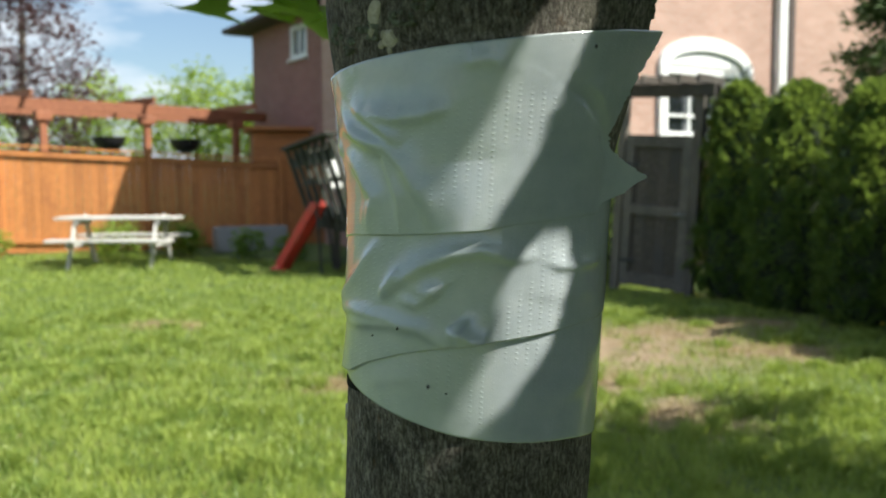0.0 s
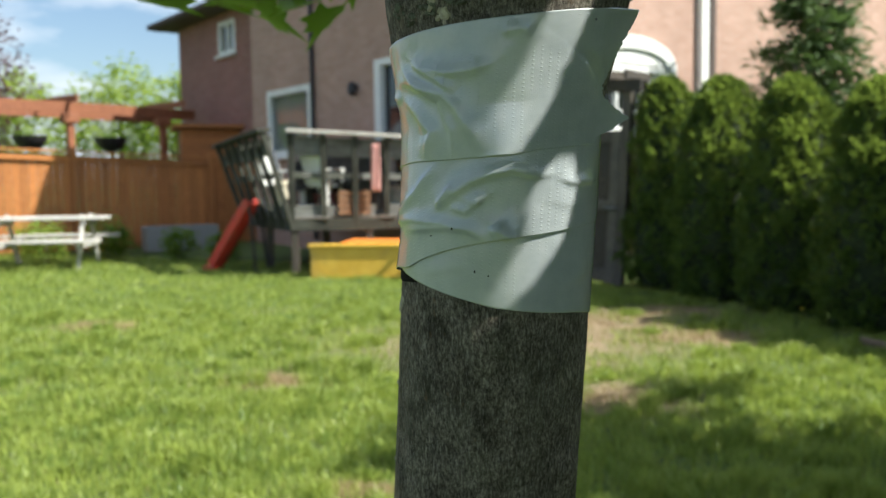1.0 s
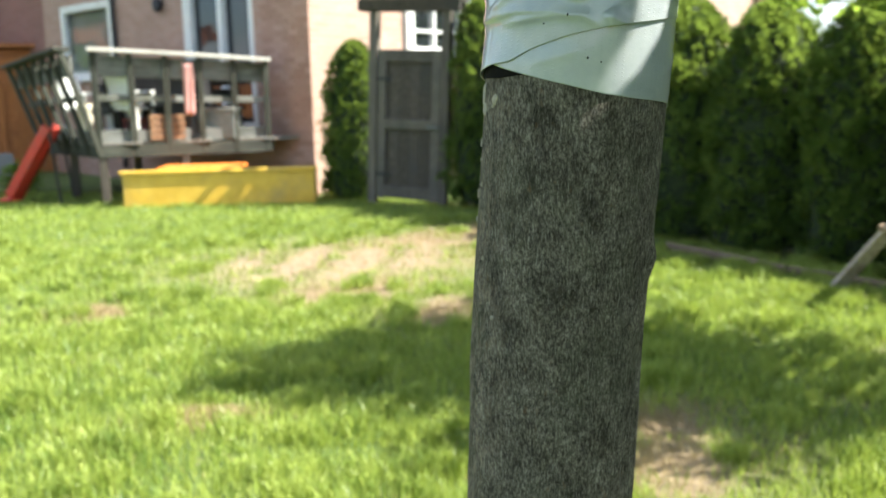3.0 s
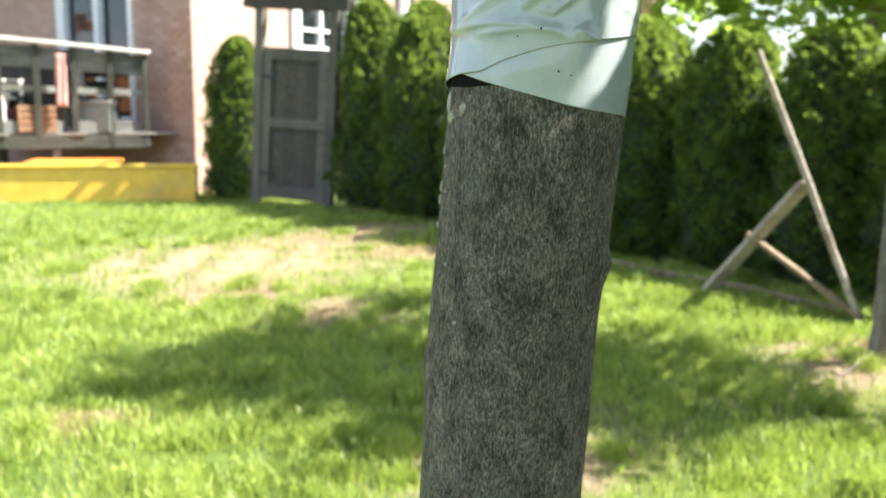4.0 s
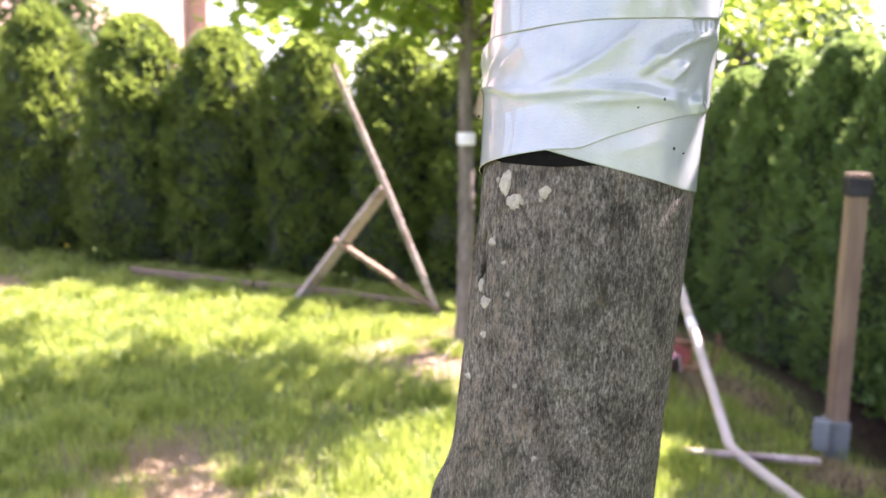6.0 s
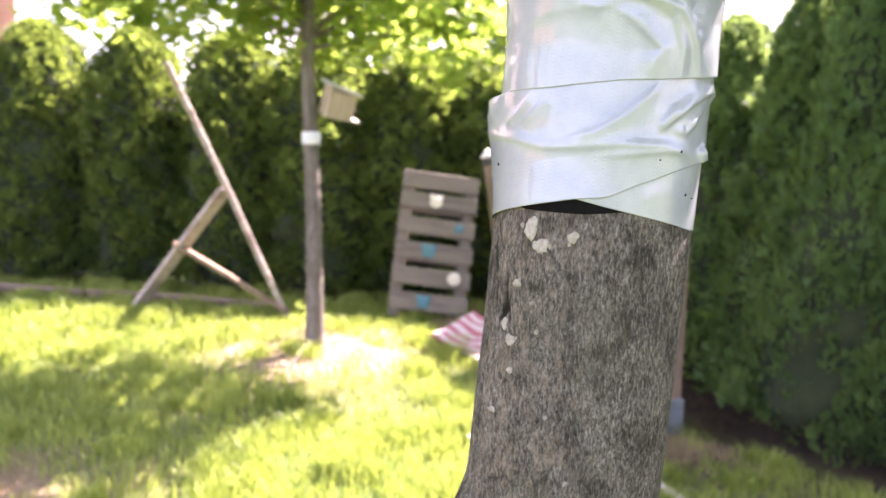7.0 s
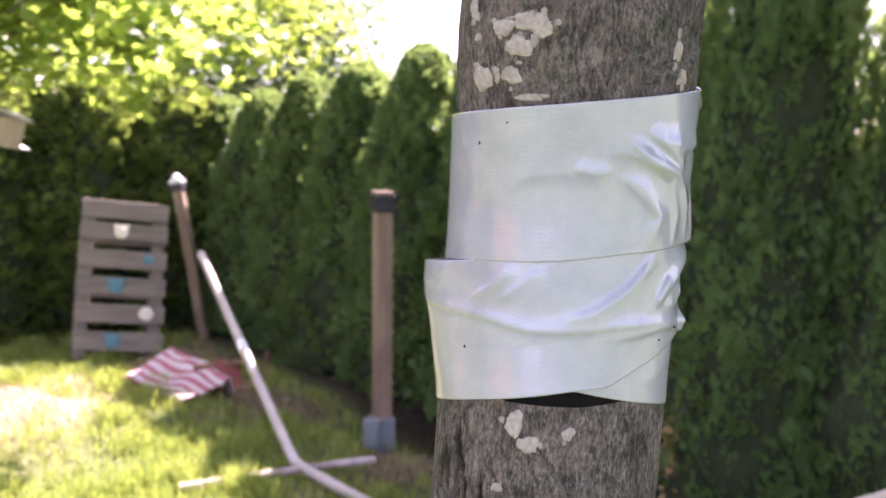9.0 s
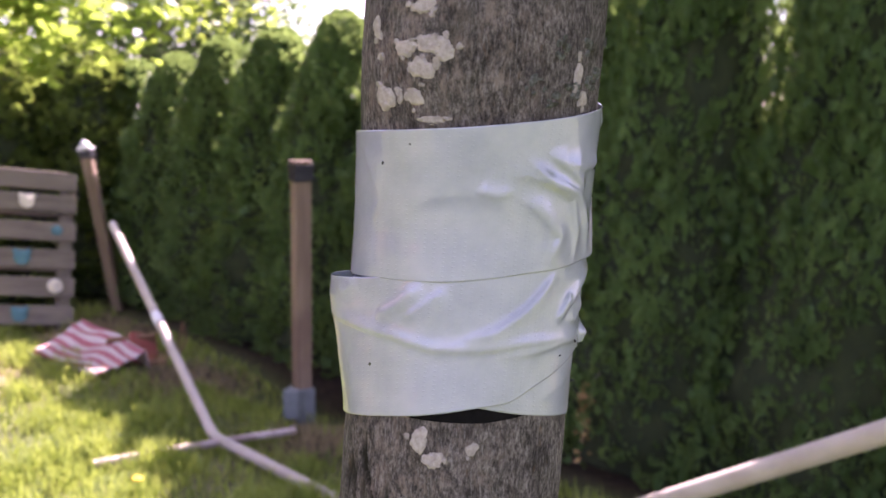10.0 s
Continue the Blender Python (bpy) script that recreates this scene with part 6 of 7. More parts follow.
# ---- deck ----
deck = thing("deck", pose(0, 0, 0), "old weathered grey timber deck with leaning railings", "deck")
DA, DB, DE = Vector((-1.76, 11.65)), Vector((0.44, 12.0)), Vector((-2.85, 13.72))
FLOOR, RAIL = 0.80, 1.94


WALL_U = Vector((math.cos(radians(A_H)), math.sin(radians(A_H))))
DECK_EDGE = [DA, DB, Vector((0.96, 11.76)) + WALL_U * 0.3, Vector((0.96, 11.76)) + WALL_U * 4.6, DE]


def clip_span(y):
    """The deck floor's x range at a given y."""
    xs = []
    for a, b_ in zip(DECK_EDGE, DECK_EDGE[1:] + DECK_EDGE[:1]):
        if (a.y - y) * (b_.y - y) < 0:
            xs.append(a.x + (b_.x - a.x) * (y - a.y) / (b_.y - a.y))
    return (min(xs), max(xs)) if len(xs) == 2 else None


yy = DA.y + 0.08
while yy < DECK_EDGE[3].y:
    s = clip_span(yy)
    if s and s[1] - s[0] > 0.15:
        part("deck_board", board_mesh("deck_board", s[1] - s[0], 0.135, 0.03, M_GREYWOOD, int(yy * 100)), deck, pose((s[0] + s[1]) / 2, yy, FLOOR - 0.016))
    yy += 0.142
for a, b_ in ((DA, DB), (DA, DE)):
    part("fascia", board_mesh("fascia", (b_ - a).length, 0.16, 0.04, M_DECKDARK, 8), deck, along((*a, FLOOR - 0.115), (*b_, FLOOR - 0.115), 90))
for p in (DA * 0.96 + DB * 0.02 + DE * 0.02, DA * 0.5 + DB * 0.48 + DE * 0.02, DA * 0.5 + DE * 0.48 + DB * 0.02, (DA + DB + DE) / 3):
    part("deck_leg", box_mesh("deck_leg", 0.1, 0.1, FLOOR - 0.04, M_GATE, 0.006, base=True), deck, pose(*p, 0))


# near-black wood with the shade behind the deck rails put into its colour
M_SHADEWOOD = surf("shade_dark_wood", [(0.3, (0.010, 0.010, 0.008)), (0.7, (0.034, 0.033, 0.026))], 24, (0.12, 1, 1), stain=(0.012, 0.013, 0.009), vary=0.2, bump=0.4, rough=(0.85, 0.95))


M_RAILBOARD = surf("faded_rail_board", [(0.25, (0.085, 0.088, 0.08)), (0.5, (0.17, 0.175, 0.165)), (0.75, (0.27, 0.275, 0.265))], 24, (0.12, 1, 1), stain=(0.07, 0.075, 0.06), stain_scale=2.2, stain_range=(0.48, 0.66), vary=0.22, bump=0.5, dist=0.003, rough=(0.8, 0.95))


def railing(a, b_, lean, n, end, wood, capwood):
    """Posts, three boards and a cap rail from a to b_; the rail sags towards b_."""
    d = (b_ - a).normalized()
    out = Vector((d.y, -d.x))
    c = (DA + DB + DE) / 3
    if (a - c).dot(out) < 0:
        out = -out
    top = lambda f: RAIL - 0.13 * f
    for i in range(n + 1):
        f = i / n
        p = a + (b_ - a) * f * end
        q = p + out * lean
        lo, hi = Vector((*p, FLOOR - 0.18)), Vector((*q, top(f)))
        part("rail_post", board_mesh("rail_post", (hi - lo).length, 0.075, 0.06, wood, i), deck, along(lo, hi))
    for f, w in ((0.06, 0.17), (0.50, 0.08), (0.85, 0.26)):
        p, q = a + out * (lean * f - 0.055), a + (b_ - a) * end + out * (lean * f - 0.055)
        z0, z1 = FLOOR + (top(0) - FLOOR) * f, FLOOR + (top(1) - FLOOR) * f
        part("rail_board", board_mesh("rail_board", (q - p).length, w, 0.035, M_RAILBOARD, int(f * 50)), deck, along((*p, z0), (*q, z1), 90))
    p, q = a + out * lean, a + (b_ - a) * end + out * lean
    part("cap_rail", board_mesh("cap_rail", (q - p).length + 0.12, 0.19, 0.045, capwood, 4), deck, along((*p, top(0) + 0.025), (*q, top(1) + 0.025)))


railing(DA, DB, 0.06, 5, 0.97, M_DECKDARK, M_PLANKLIGHT)
railing(DA, DE, 0.38, 6, 0.95, M_DECKDARK, M_DECKDARK)


# boards added to darken the space behind the railing
bn = thing("bench", pose(-0.78, 12.12, FLOOR, 0, 0, 9), "dark bench boards added for the shade behind the deck railing", "bench")
part("seat", board_mesh("seat", 1.75, 0.36, 0.04, M_SHADEWOOD, 3), bn, pose(0, 0.1, 0.42))
for z, w in ((0.60, 0.13), (0.77, 0.13), (0.94, 0.13)):
    part("back_board", board_mesh("back_board", 1.75, w, 0.03, M_SHADEWOOD, int(z * 50)), bn, pose(0, 0.30, z, 90))
for x in (-0.8, 0.0, 0.8):
    part("leg", box_mesh("leg", 0.07, 0.30, 0.40, M_SHADEWOOD, 0.006, base=True), bn, pose(x, 0.12, 0))
    part("back_post", box_mesh("back_post", 0.06, 0.05, 1.0, M_SHADEWOOD, 0.006, base=True), bn, pose(x, 0.343, 0))


def chair(x, y, z, turn):
    ch = thing("garden_chair", pose(x, y, z, 0, 0, turn), "white moulded plastic garden chair on the deck", "chair")
    part("seat", box_mesh("seat", 0.46, 0.44, 0.035, M_WHITE, 0.015), ch, pose(0, 0, 0.42))
    part("backrest", box_mesh("backrest", 0.44, 0.035, 0.46, M_WHITE, 0.015), ch, pose(0, 0.23, 0.66, -10))
    for a in (-1, 1):
        for c in (-1, 1):
            part("leg", box_mesh("leg", 0.04, 0.04, 0.42, M_WHITE, 0.008, base=True), ch, pose(a * 0.2, c * 0.18, 0))
        part("armrest", box_mesh("armrest", 0.05, 0.40, 0.03, M_WHITE, 0.01), ch, pose(a * 0.23, 0.02, 0.64))
        part("arm_post", box_mesh("arm_post", 0.035, 0.035, 0.20, M_WHITE, 0.008, base=True), ch, pose(a * 0.23, -0.15, 0.43))


# black mass added for the dark clutter and shade behind the rails
grill = thing("covered_grill", pose(-1.0, 12.40, FLOOR, 0, 0, -28), "black covered bulk added for dark clutter and shade on the deck", "grill")
part("cover", box_mesh("cover", 1.35, 0.6, 0.95, M_DARK, 0.08, 4, base=True, taper=0.9), grill)
part("hem", box_mesh("hem", 1.38, 0.63, 0.06, M_DARK, 0.02, base=True), grill)
umb = thing("closed_umbrella", pose(-1.74, 11.95, FLOOR), "closed black patio umbrella at the deck corner", "umbrella")
part("pole", tube_mesh("pole", [(0, 0, 0), (0, 0, 1.16)], [0.02, 0.02], M_DARK, 10), umb)
part("canopy", tube_mesh("canopy", [(0, 0, 0.35), (0, 0, 0.5), (0, 0, 0.9), (0, 0, 1.12)], [0.13, 0.12, 0.08, 0.02], M_DARK, 12, 0.12), umb)
chair(-1.38, 12.05, FLOOR, 150)
chair(-2.05, 12.75, FLOOR, 60)
M_REDDARK = surf("dark_red_paint", [(0.3, (0.14, 0.03, 0.03)), (0.7, (0.22, 0.05, 0.045))], 14, rough=(0.5, 0.7), bump=0.1)
crate = thing("wooden_crate", pose(-0.95, 11.95, FLOOR, 0, 0, 12), "rusty brown slatted crate on the deck", "crate")
for i in range(4):
    part("slat", board_mesh("slat", 0.44, 0.07, 0.015, M_RUST, i), crate, pose(0, -0.16, 0.05 + i * 0.085, 90))
    part("slat", board_mesh("slat", 0.44, 0.07, 0.015, M_RUST, i + 4), crate, pose(0, 0.16, 0.05 + i * 0.085, 90))
for s in (-1, 1):
    part("end_panel", box_mesh("end_panel", 0.02, 0.30, 0.34, M_RUST, 0.004, base=True), crate, pose(s * 0.21, 0, 0))
pots = [(-1.53, 11.98, 0.11, 0.16, M_CREAM, "pale cream flower pot on the deck edge"), (-1.09, 12.02, 0.10, 0.13, M_WHITE, "small white flower pot on the deck edge"), (-2.0, 12.35, 0.10, 0.5, M_CREAM, "tall pale plastic pail on the deck")]
for x, y, r_, h_, mt, lb in pots:
    tagged(place(new("flower_pot", lathe_mesh("flower_pot", [(r_ * 0.7, 0), (r_ * 0.95, h_ * 0.85), (r_ * 1.08, h_ * 0.86), (r_ * 1.08, h_), (r_ * 0.95, h_), (r_ * 0.9, h_ * 0.85)], mt, 18)), pose(x, y, FLOOR)), lb, "pot", "pots on the deck")
bk2 = thing("bucket", pose(-1.35, 12.08, FLOOR + 0.30), "white plastic bucket on a small stool on the deck", "bucket")
part("pail", lathe_mesh("pail", [(0.09, 0), (0.12, 0.2), (0.128, 0.2), (0.128, 0.225), (0.115, 0.225)], M_WHITE, 18), bk2)
part("handle", tube_mesh("handle", [(-0.125, 0, 0.2), (-0.1, 0, 0.12), (0, -0.12, 0.07), (0.1, 0, 0.12), (0.125, 0, 0.2)], [0.004] * 5, M_METAL, 6), bk2)
st = thing("stool", pose(-1.35, 12.08, FLOOR), "small dark red stool on the deck", "stool")
part("seat", box_mesh("seat", 0.30, 0.26, 0.03, M_REDDARK, 0.01), st, pose(0, 0, 0.284))
for a in (-1, 1):
    for c in (-1, 1):
        part("leg", box_mesh("leg", 0.03, 0.03, 0.268, M_REDDARK, 0.006, base=True), st, pose(a * 0.12, c * 0.1, 0))
bin_ = thing("storage_box", pose(-0.30, 12.1, FLOOR, 0, 0, -20), "grey plastic storage box on the deck", "box")
part("body", box_mesh("body", 0.6, 0.28, 0.36, M_BOX, 0.02, base=True), bin_)
part("lid", box_mesh("lid", 0.64, 0.32, 0.05, M_CONCRETE, 0.015, base=True), bin_, pose(0, 0, 0.361))
M_PINK = surf("pink_cloth", [(0.3, (0.50, 0.24, 0.22)), (0.7, (0.64, 0.36, 0.33))], 40, rough=(0.8, 0.95), bump=0.3)
tw = np.zeros((14, 8, 3))
for i in range(14):
    for j in range(8):
        tw[i, j] = (j * 0.017 - 0.06, 0.02 * math.sin(j * 1.6 + i * 0.2), -i * 0.05)
hang = new("towel", grid_mesh("towel", tw, M_PINK))
hang.modifiers.new("thickness", "SOLIDIFY").thickness = 0.008
tagged(place(hang, pose(-0.62, 11.72, RAIL - 0.16, 0, 0, 9)), "faded pink towel hung over the deck rail", "towel")

# ---- slide and yellow tub ----
sl = thing("slide", pose(-3.02, 12.66, 0.0, 0, 0, 0), "small red plastic children's slide by the deck", "slide")
a, b_ = Vector((0, 0, 0.05)), Vector((0.62, -0.3, 0.98))
Ls = (b_ - a).length
part("chute", box_mesh("chute", Ls, 0.22, 0.03, M_RED, 0.012), sl, along(a, b_))
for s in (-1, 1):
    part("side_rim", box_mesh("side_rim", Ls, 0.045, 0.13, M_RED, 0.015), sl, along(a, b_) @ pose(0, s * 0.11, 0.05))
part("run_out", box_mesh("run_out", 0.2, 0.25, 0.05, M_RED, 0.015), sl, pose(-0.08, 0.04, 0.03, 0, 0, -26))
for s in (-0.16, 0.16):
    part("leg", tube_mesh("leg", [(0.70 + s * 0.4, -0.3 + s * 0.9, 0), (0.62 + s * 0.3, -0.3 + s * 0.8, 0.93)], [0.02, 0.02], M_DARK, 8), sl)

tub = thing("sandbox", pose(-0.25, 11.30, 0, 0, 0, -9), "long yellow plastic sandbox with an orange lid strip", "sandbox")
TL, TD, THH = 2.36, 0.62, 0.42
for m_, sx, sy in ((pose(0, -TD / 2, 0), TL, 0.05), (pose(0, TD / 2, 0), TL, 0.05), (pose(-TL / 2 + 0.03, 0, 0), 0.06, TD - 0.06), (pose(TL / 2 - 0.03, 0, 0), 0.06, TD - 0.06)):
    w = part("side", box_mesh("side", sx, sy, THH, M_YELLOW, 0.018, 3, base=True), tub, m_)
part("rim", box_mesh("rim", TL + 0.06, 0.10, 0.05, M_YELLOW, 0.02), tub, pose(0, -TD / 2 - 0.005, THH + 0.02))
part("lid", box_mesh("lid", 1.05, TD - 0.02, 0.035, M_ORANGE, 0.012), tub, pose(-0.25, 0.02, THH + 0.05), "orange plastic lid panel")
part("sand", box_mesh("sand", TL - 0.1, TD - 0.06, 0.2, M_TIMBER, 0.01, base=True), tub)

# ---- gate and arbour ----
gate = thing("garden_gate", pose(1.93, 10.2, 0, 0, 3.2, -40), "leaning dark weathered board gate with iron latch", "gate")
GW, GH = 0.86, 1.80
for x in (-GW / 2 - 0.06, GW / 2 + 0.06):
    part("gate_post", box_mesh("gate_post", 0.105, 0.105, 2.42, M_GATEFRAME, 0.008, base=True), gate, pose(x, 0, -0.02))
gb = [board_mesh("gate_board", GH - 0.04, 0.137, 0.02, M_GATE, s) for s in range(3)]
for i in range(6):
    part("gate_board", gb[i % 3], gate, pose(-GW / 2 + 0.085 + i * 0.138, 0.02, 0.06 + GH / 2, 90, 0, 0) @ pose(0, 0, 0, 0, 0, 90))
for x in (-GW / 2 + 0.06, GW / 2 - 0.06):
    part("stile", board_mesh("stile", GH, 0.11, 0.035, M_GATEFRAME, 11), gate, pose(x, -0.012, 0.05 + GH / 2, 90, 0, 0) @ pose(0, 0, 0, 0, 0, 90))
for z, w in ((0.14, 0.15), (0.97, 0.12), (GH - 0.02, 0.14)):
    part("cross_rail", board_mesh("cross_rail", GW - 0.225, w, 0.035, M_GATEFRAME, 12), gate, pose(0, -0.012, z, 90))
lt = part("latch", box_mesh("latch", 0.14, 0.03, 0.04, M_DARK, 0.006), gate, pose(GW / 2 - 0.1, -0.045, 0.95), "black iron latch")
part("latch_bar", tube_mesh("latch_bar", [(-0.06, -0.02, 0), (0.1, -0.02, 0)], [0.008, 0.008], M_METAL, 8), lt)
for z in (0.35, 1.5):
    part("hinge", box_mesh("hinge", 0.2, 0.012, 0.04, M_DARK, 0.004), gate, pose(-GW / 2 + 0.1, -0.037, z))
for y in (-0.075, 0.075):
    part("arbour_beam", board_mesh("arbour_beam", 1.36, 0.14, 0.04, M_GATE, 13), gate, pose(0, y, 2.36, 90))
for i in range(6):
    part("arbour_slat", board_mesh("arbour_slat", 0.62, 0.09, 0.035, M_GATE, i), gate, pose(-0.58 + i * 0.232, 0, 2.475, 0, 0, 90) @ pose(0, 0, 0, 90, 0, 0))

# ---- leaning poles ----
JT, JB = Vector((3.476, 3.974, 1.587)), Vector((3.94, 3.46, 0.0))
JJ = Vector((3.689, 3.73, 0.817))
fr = thing("timber_frame", pose(0, 0, 0), "silvered timber poles nailed into a leaning brace", "frame")
part("long_pole", board_mesh("long_pole", (JT - JB).length, 0.045, 0.036, M_POLE, 1), fr, along(JT, JB))
LB, CC = Vector((3.545, 4.40, 0.03)), Vector((3.597, 4.071, 0.463))
part("wide_brace", board_mesh("wide_brace", (JJ - LB).length, 0.088, 0.035, M_POLE, 2), fr, along(JJ + Vector((0.02, 0.02, 0)), LB, 25))
part("thin_brace", board_mesh("thin_brace", (CC - JB).length, 0.045, 0.03, M_POST, 3), fr, along(CC, JB + Vector((-0.03, 0, 0.06))))
# edging timber
for i, (p, q) in enumerate((((3.28, 6.1), (3.60, 4.98)), ((3.61, 4.95), (4.02, 3.62)))):
    L = math.dist(p, q)
    tagged(place(new("edging_timber", board_mesh("edging_timber", L, 0.05, 0.06, M_TIMBER, i, bevel=0.010)), along((*p, 0.045), (*q, 0.045))), "grey-brown edging timber lying along the hedge bed", "timber", "edging timbers")

# ---- birdhouse and band ----
bh = thing("birdhouse", pose(3.215, 2.535, 1.28, 10, -14, 62) @ Matrix.Scale(0.74, 4), "pale wooden birdhouse with a sloping roof fixed to the maple", "birdhouse")
part("front", box_mesh("front", 0.13, 0.014, 0.17, M_BIRD, 0.003, base=True), bh, pose(0, -0.09, 0))
part("back", box_mesh("back", 0.13, 0.014, 0.20, M_BIRD, 0.003, base=True), bh, pose(0, 0.09, 0))
for s in (-1, 1):
    part("side", box_mesh("side", 0.014, 0.165, 0.18, M_BIRD, 0.003, base=True), bh, pose(s * 0.058, 0, 0))
part("floor", box_mesh("floor", 0.10, 0.165, 0.014, M_BIRD, 0.003, base=True), bh)
part("landing_board", box_mesh("landing_board", 0.12, 0.07, 0.014, M_PLANKLIGHT, 0.003, base=True), bh, pose(0, -0.133, 0.0), "pale landing board below the entrance")
part("roof", box_mesh("roof", 0.18, 0.25, 0.018, M_PLANKLIGHT, 0.004), bh, pose(0, 0.0, 0.20, 9, 0, 0), "grey sloping roof board")
part("entrance", tube_mesh("entrance", [(0, -0.0985, 0.115), (0, -0.096, 0.115)], [0.019, 0.019], M_DARK, 14), bh, label="dark round entrance hole")
part("perch", tube_mesh("perch", [(0, -0.096, 0.075), (0, -0.14, 0.073)], [0.005, 0.005], M_BIRD, 8), bh)
tagged(place(new("white_band", lathe_mesh("white_band", [(0.043, 0), (0.0455, 0.006), (0.0455, 0.055), (0.043, 0.06)], M_WHITE, 22)), pose(3.125, 2.608, 1.152)), "white tape band round the young maple's trunk", "band")

sp_ = thing("sprout", pose(3.25, 2.75, 0.10), "small bright green sprout at the maple's foot", "plant")
g = np.random.default_rng(8)
part("stem", tube_mesh("stem", [(0, 0, -0.03), (0.01, 0.01, 0.12), (0.0, 0.02, 0.26)], [0.004, 0.003, 0.0015], M_TRUNKFAR, 6), sp_)
part("leaves", leaves_mesh("leaves", g.normal(0, 1, (26, 3)) * np.array([0.045, 0.045, 0.06]) + np.array([0, 0, 0.17]), 0.06, M_LEAFLIT, OVAL, g), sp_)["kind"] = "stuff"
# surface roots of the young maple
for i, a in enumerate((192,)):
    c, s_ = math.cos(radians(a)), math.sin(radians(a))
    tagged(new("tree_root", tube_mesh("tree_root", [(3.12 + c * 0.03, 2.60 + s_ * 0.03, 0.17), (3.12 + c * 0.16, 2.60 + s_ * 0.16, 0.135), (3.12 + c * 0.34, 2.60 + s_ * 0.34, 0.085)], [0.018, 0.011, 0.004], M_TRUNKFAR, 8, 0.06, i)), "surface root at the young maple's foot", "root", "roots of the young maple")

# ---- pallet and clutter ----
PB0, PB1 = Vector((4.235, 2.905, 0.0)), Vector((4.535, 2.505, 0.0))
PT0, PT1 = Vector((4.575, 2.995, 0.905)), Vector((4.875, 2.608, 0.868))
X = (PB1 - PB0).normalized()
Z = ((PT0 + PT1) / 2 - (PB0 + PB1) / 2)
PH = Z.length
Z.normalize()
Y = Z.cross(X).normalized()
X = Y.cross(Z)
PM = Matrix((X, Y, Z)).transposed().to_4x4()
PM.translation = (PB0 + PB1) / 2
PWD = 0.50
pal = thing("pallet", PM, "weathered grey shipping pallet leaning upright, hung with small plaques", "pallet")
slat = [board_mesh("slat", PWD, 0.113, 0.018, M_PALLET, s) for s in range(4)]
rows_ = [0.10, 0.265, 0.43, 0.595, 0.76, PH - 0.055]
for i, z in enumerate(rows_):
    part("slat", slat[i % 4], pal, pose(0, -0.05, z, 90))
for x in (-PWD / 2 + 0.045, PWD / 2 - 0.045):
    part("stringer", board_mesh("stringer", PH, 0.085, 0.075, M_PALLET, 8), pal, pose(x, 0.003, PH / 2, 0, -90, 0))
for i, z in enumerate((0.10, 0.43, 0.76)):
    part("back_slat", slat[i], pal, pose(0, 0.056, z, 90))


def plaque(x, z, r, mat, label, ears):
    """A small painted wooden disc, some with two knobs on top."""
    ob = part("plaque", lathe_mesh("plaque", [(r * 0.9, 0), (r, 0.003), (r, 0.009), (r * 0.85, 0.012)], mat, 18), pal, pose(x, -0.0595, z, 90), label)
    if ears:
        for s in (-1, 1):
            part("knob", lathe_mesh("knob", [(r * 0.36, 0), (r * 0.4, 0.004), (r * 0.3, 0.010)], mat, 12), ob, pose(s * r * 0.75, r * 0.8, 0))


plaque(-0.02, 0.765, 0.042, M_CREAM, "cream painted plaque", True)
plaque(0.145, 0.60, 0.030, M_TEAL, "teal painted plaque", False)
plaque(-0.035, 0.43, 0.044, M_TEAL, "teal painted plaque", True)
plaque(0.145, 0.27, 0.042, M_CREAM, "cream painted plaque", False)
plaque(-0.035, 0.10, 0.042, M_TEAL, "teal painted plaque", True)

# striped fabric on the ground
M_STRIPE = bpy.data.materials.new("striped_fabric")
M_STRIPE.use_nodes = True
nt = M_STRIPE.node_tree
uvn = nt.nodes.new("ShaderNodeUVMap")
uvn.uv_map = "UVMap"
wv = nt.nodes.new("ShaderNodeTexWave")
wv.bands_direction = "Y"
wv.inputs["Scale"].default_value, wv.inputs["Distortion"].default_value = 0.72, 0.5
nt.links.new(uvn.outputs[0], wv.inputs["Vector"])
rp = ramp_node(nt, [(0.40, (0.40, 0.13, 0.15)), (0.52, (0.56, 0.47, 0.45))])
nt.links.new(wv.outputs["Fac"], rp.inputs["Fac"])
nt.links.new(rp.outputs["Color"], nt.nodes["Principled BSDF"].inputs["Base Color"])
nt.nodes["Principled BSDF"].inputs["Roughness"].default_value = 0.85
cl = np.zeros((26, 40, 3))
cuv = np.zeros((26, 40, 2))
for i in range(26):
    for j in range(40):
        u, v = j / 39, i / 25
        h = 0.02 + 0.15 * v ** 1.2 * (1.0 - 0.45 * u) + 0.022 * noise.noise((u * 4, v * 4, 3)) + 0.008 * math.sin(u * 9 + v * 3)
        cl[i, j] = (u * 0.56, v * 0.32 - 0.16 + 0.015 * math.sin(u * 5), max(0.012, h * (1 if 0.02 < v < 0.95 else 0.15)))
        cuv[i, j] = (u * 2, v * 2.4 - u * 0.25 + 0.10 * math.sin(u * 6))
M_CLOTH = pose(4.03, 2.30, 0.0, 0, 0, -121)
for idx in np.ndindex(26, 40):
    w = M_CLOTH @ Vector(cl[idx])
    cl[idx][2] += float(height(np.array(w.x), np.array(w.y))) + 0.012
cb = new("striped_cloth", grid_mesh("striped_cloth", cl, M_STRIPE, uv=cuv))
cb.modifiers.new("thickness", "SOLIDIFY").thickness = 0.006
tagged(place(cb, M_CLOTH), "crumpled red and white striped fabric on the grass", "fabric")
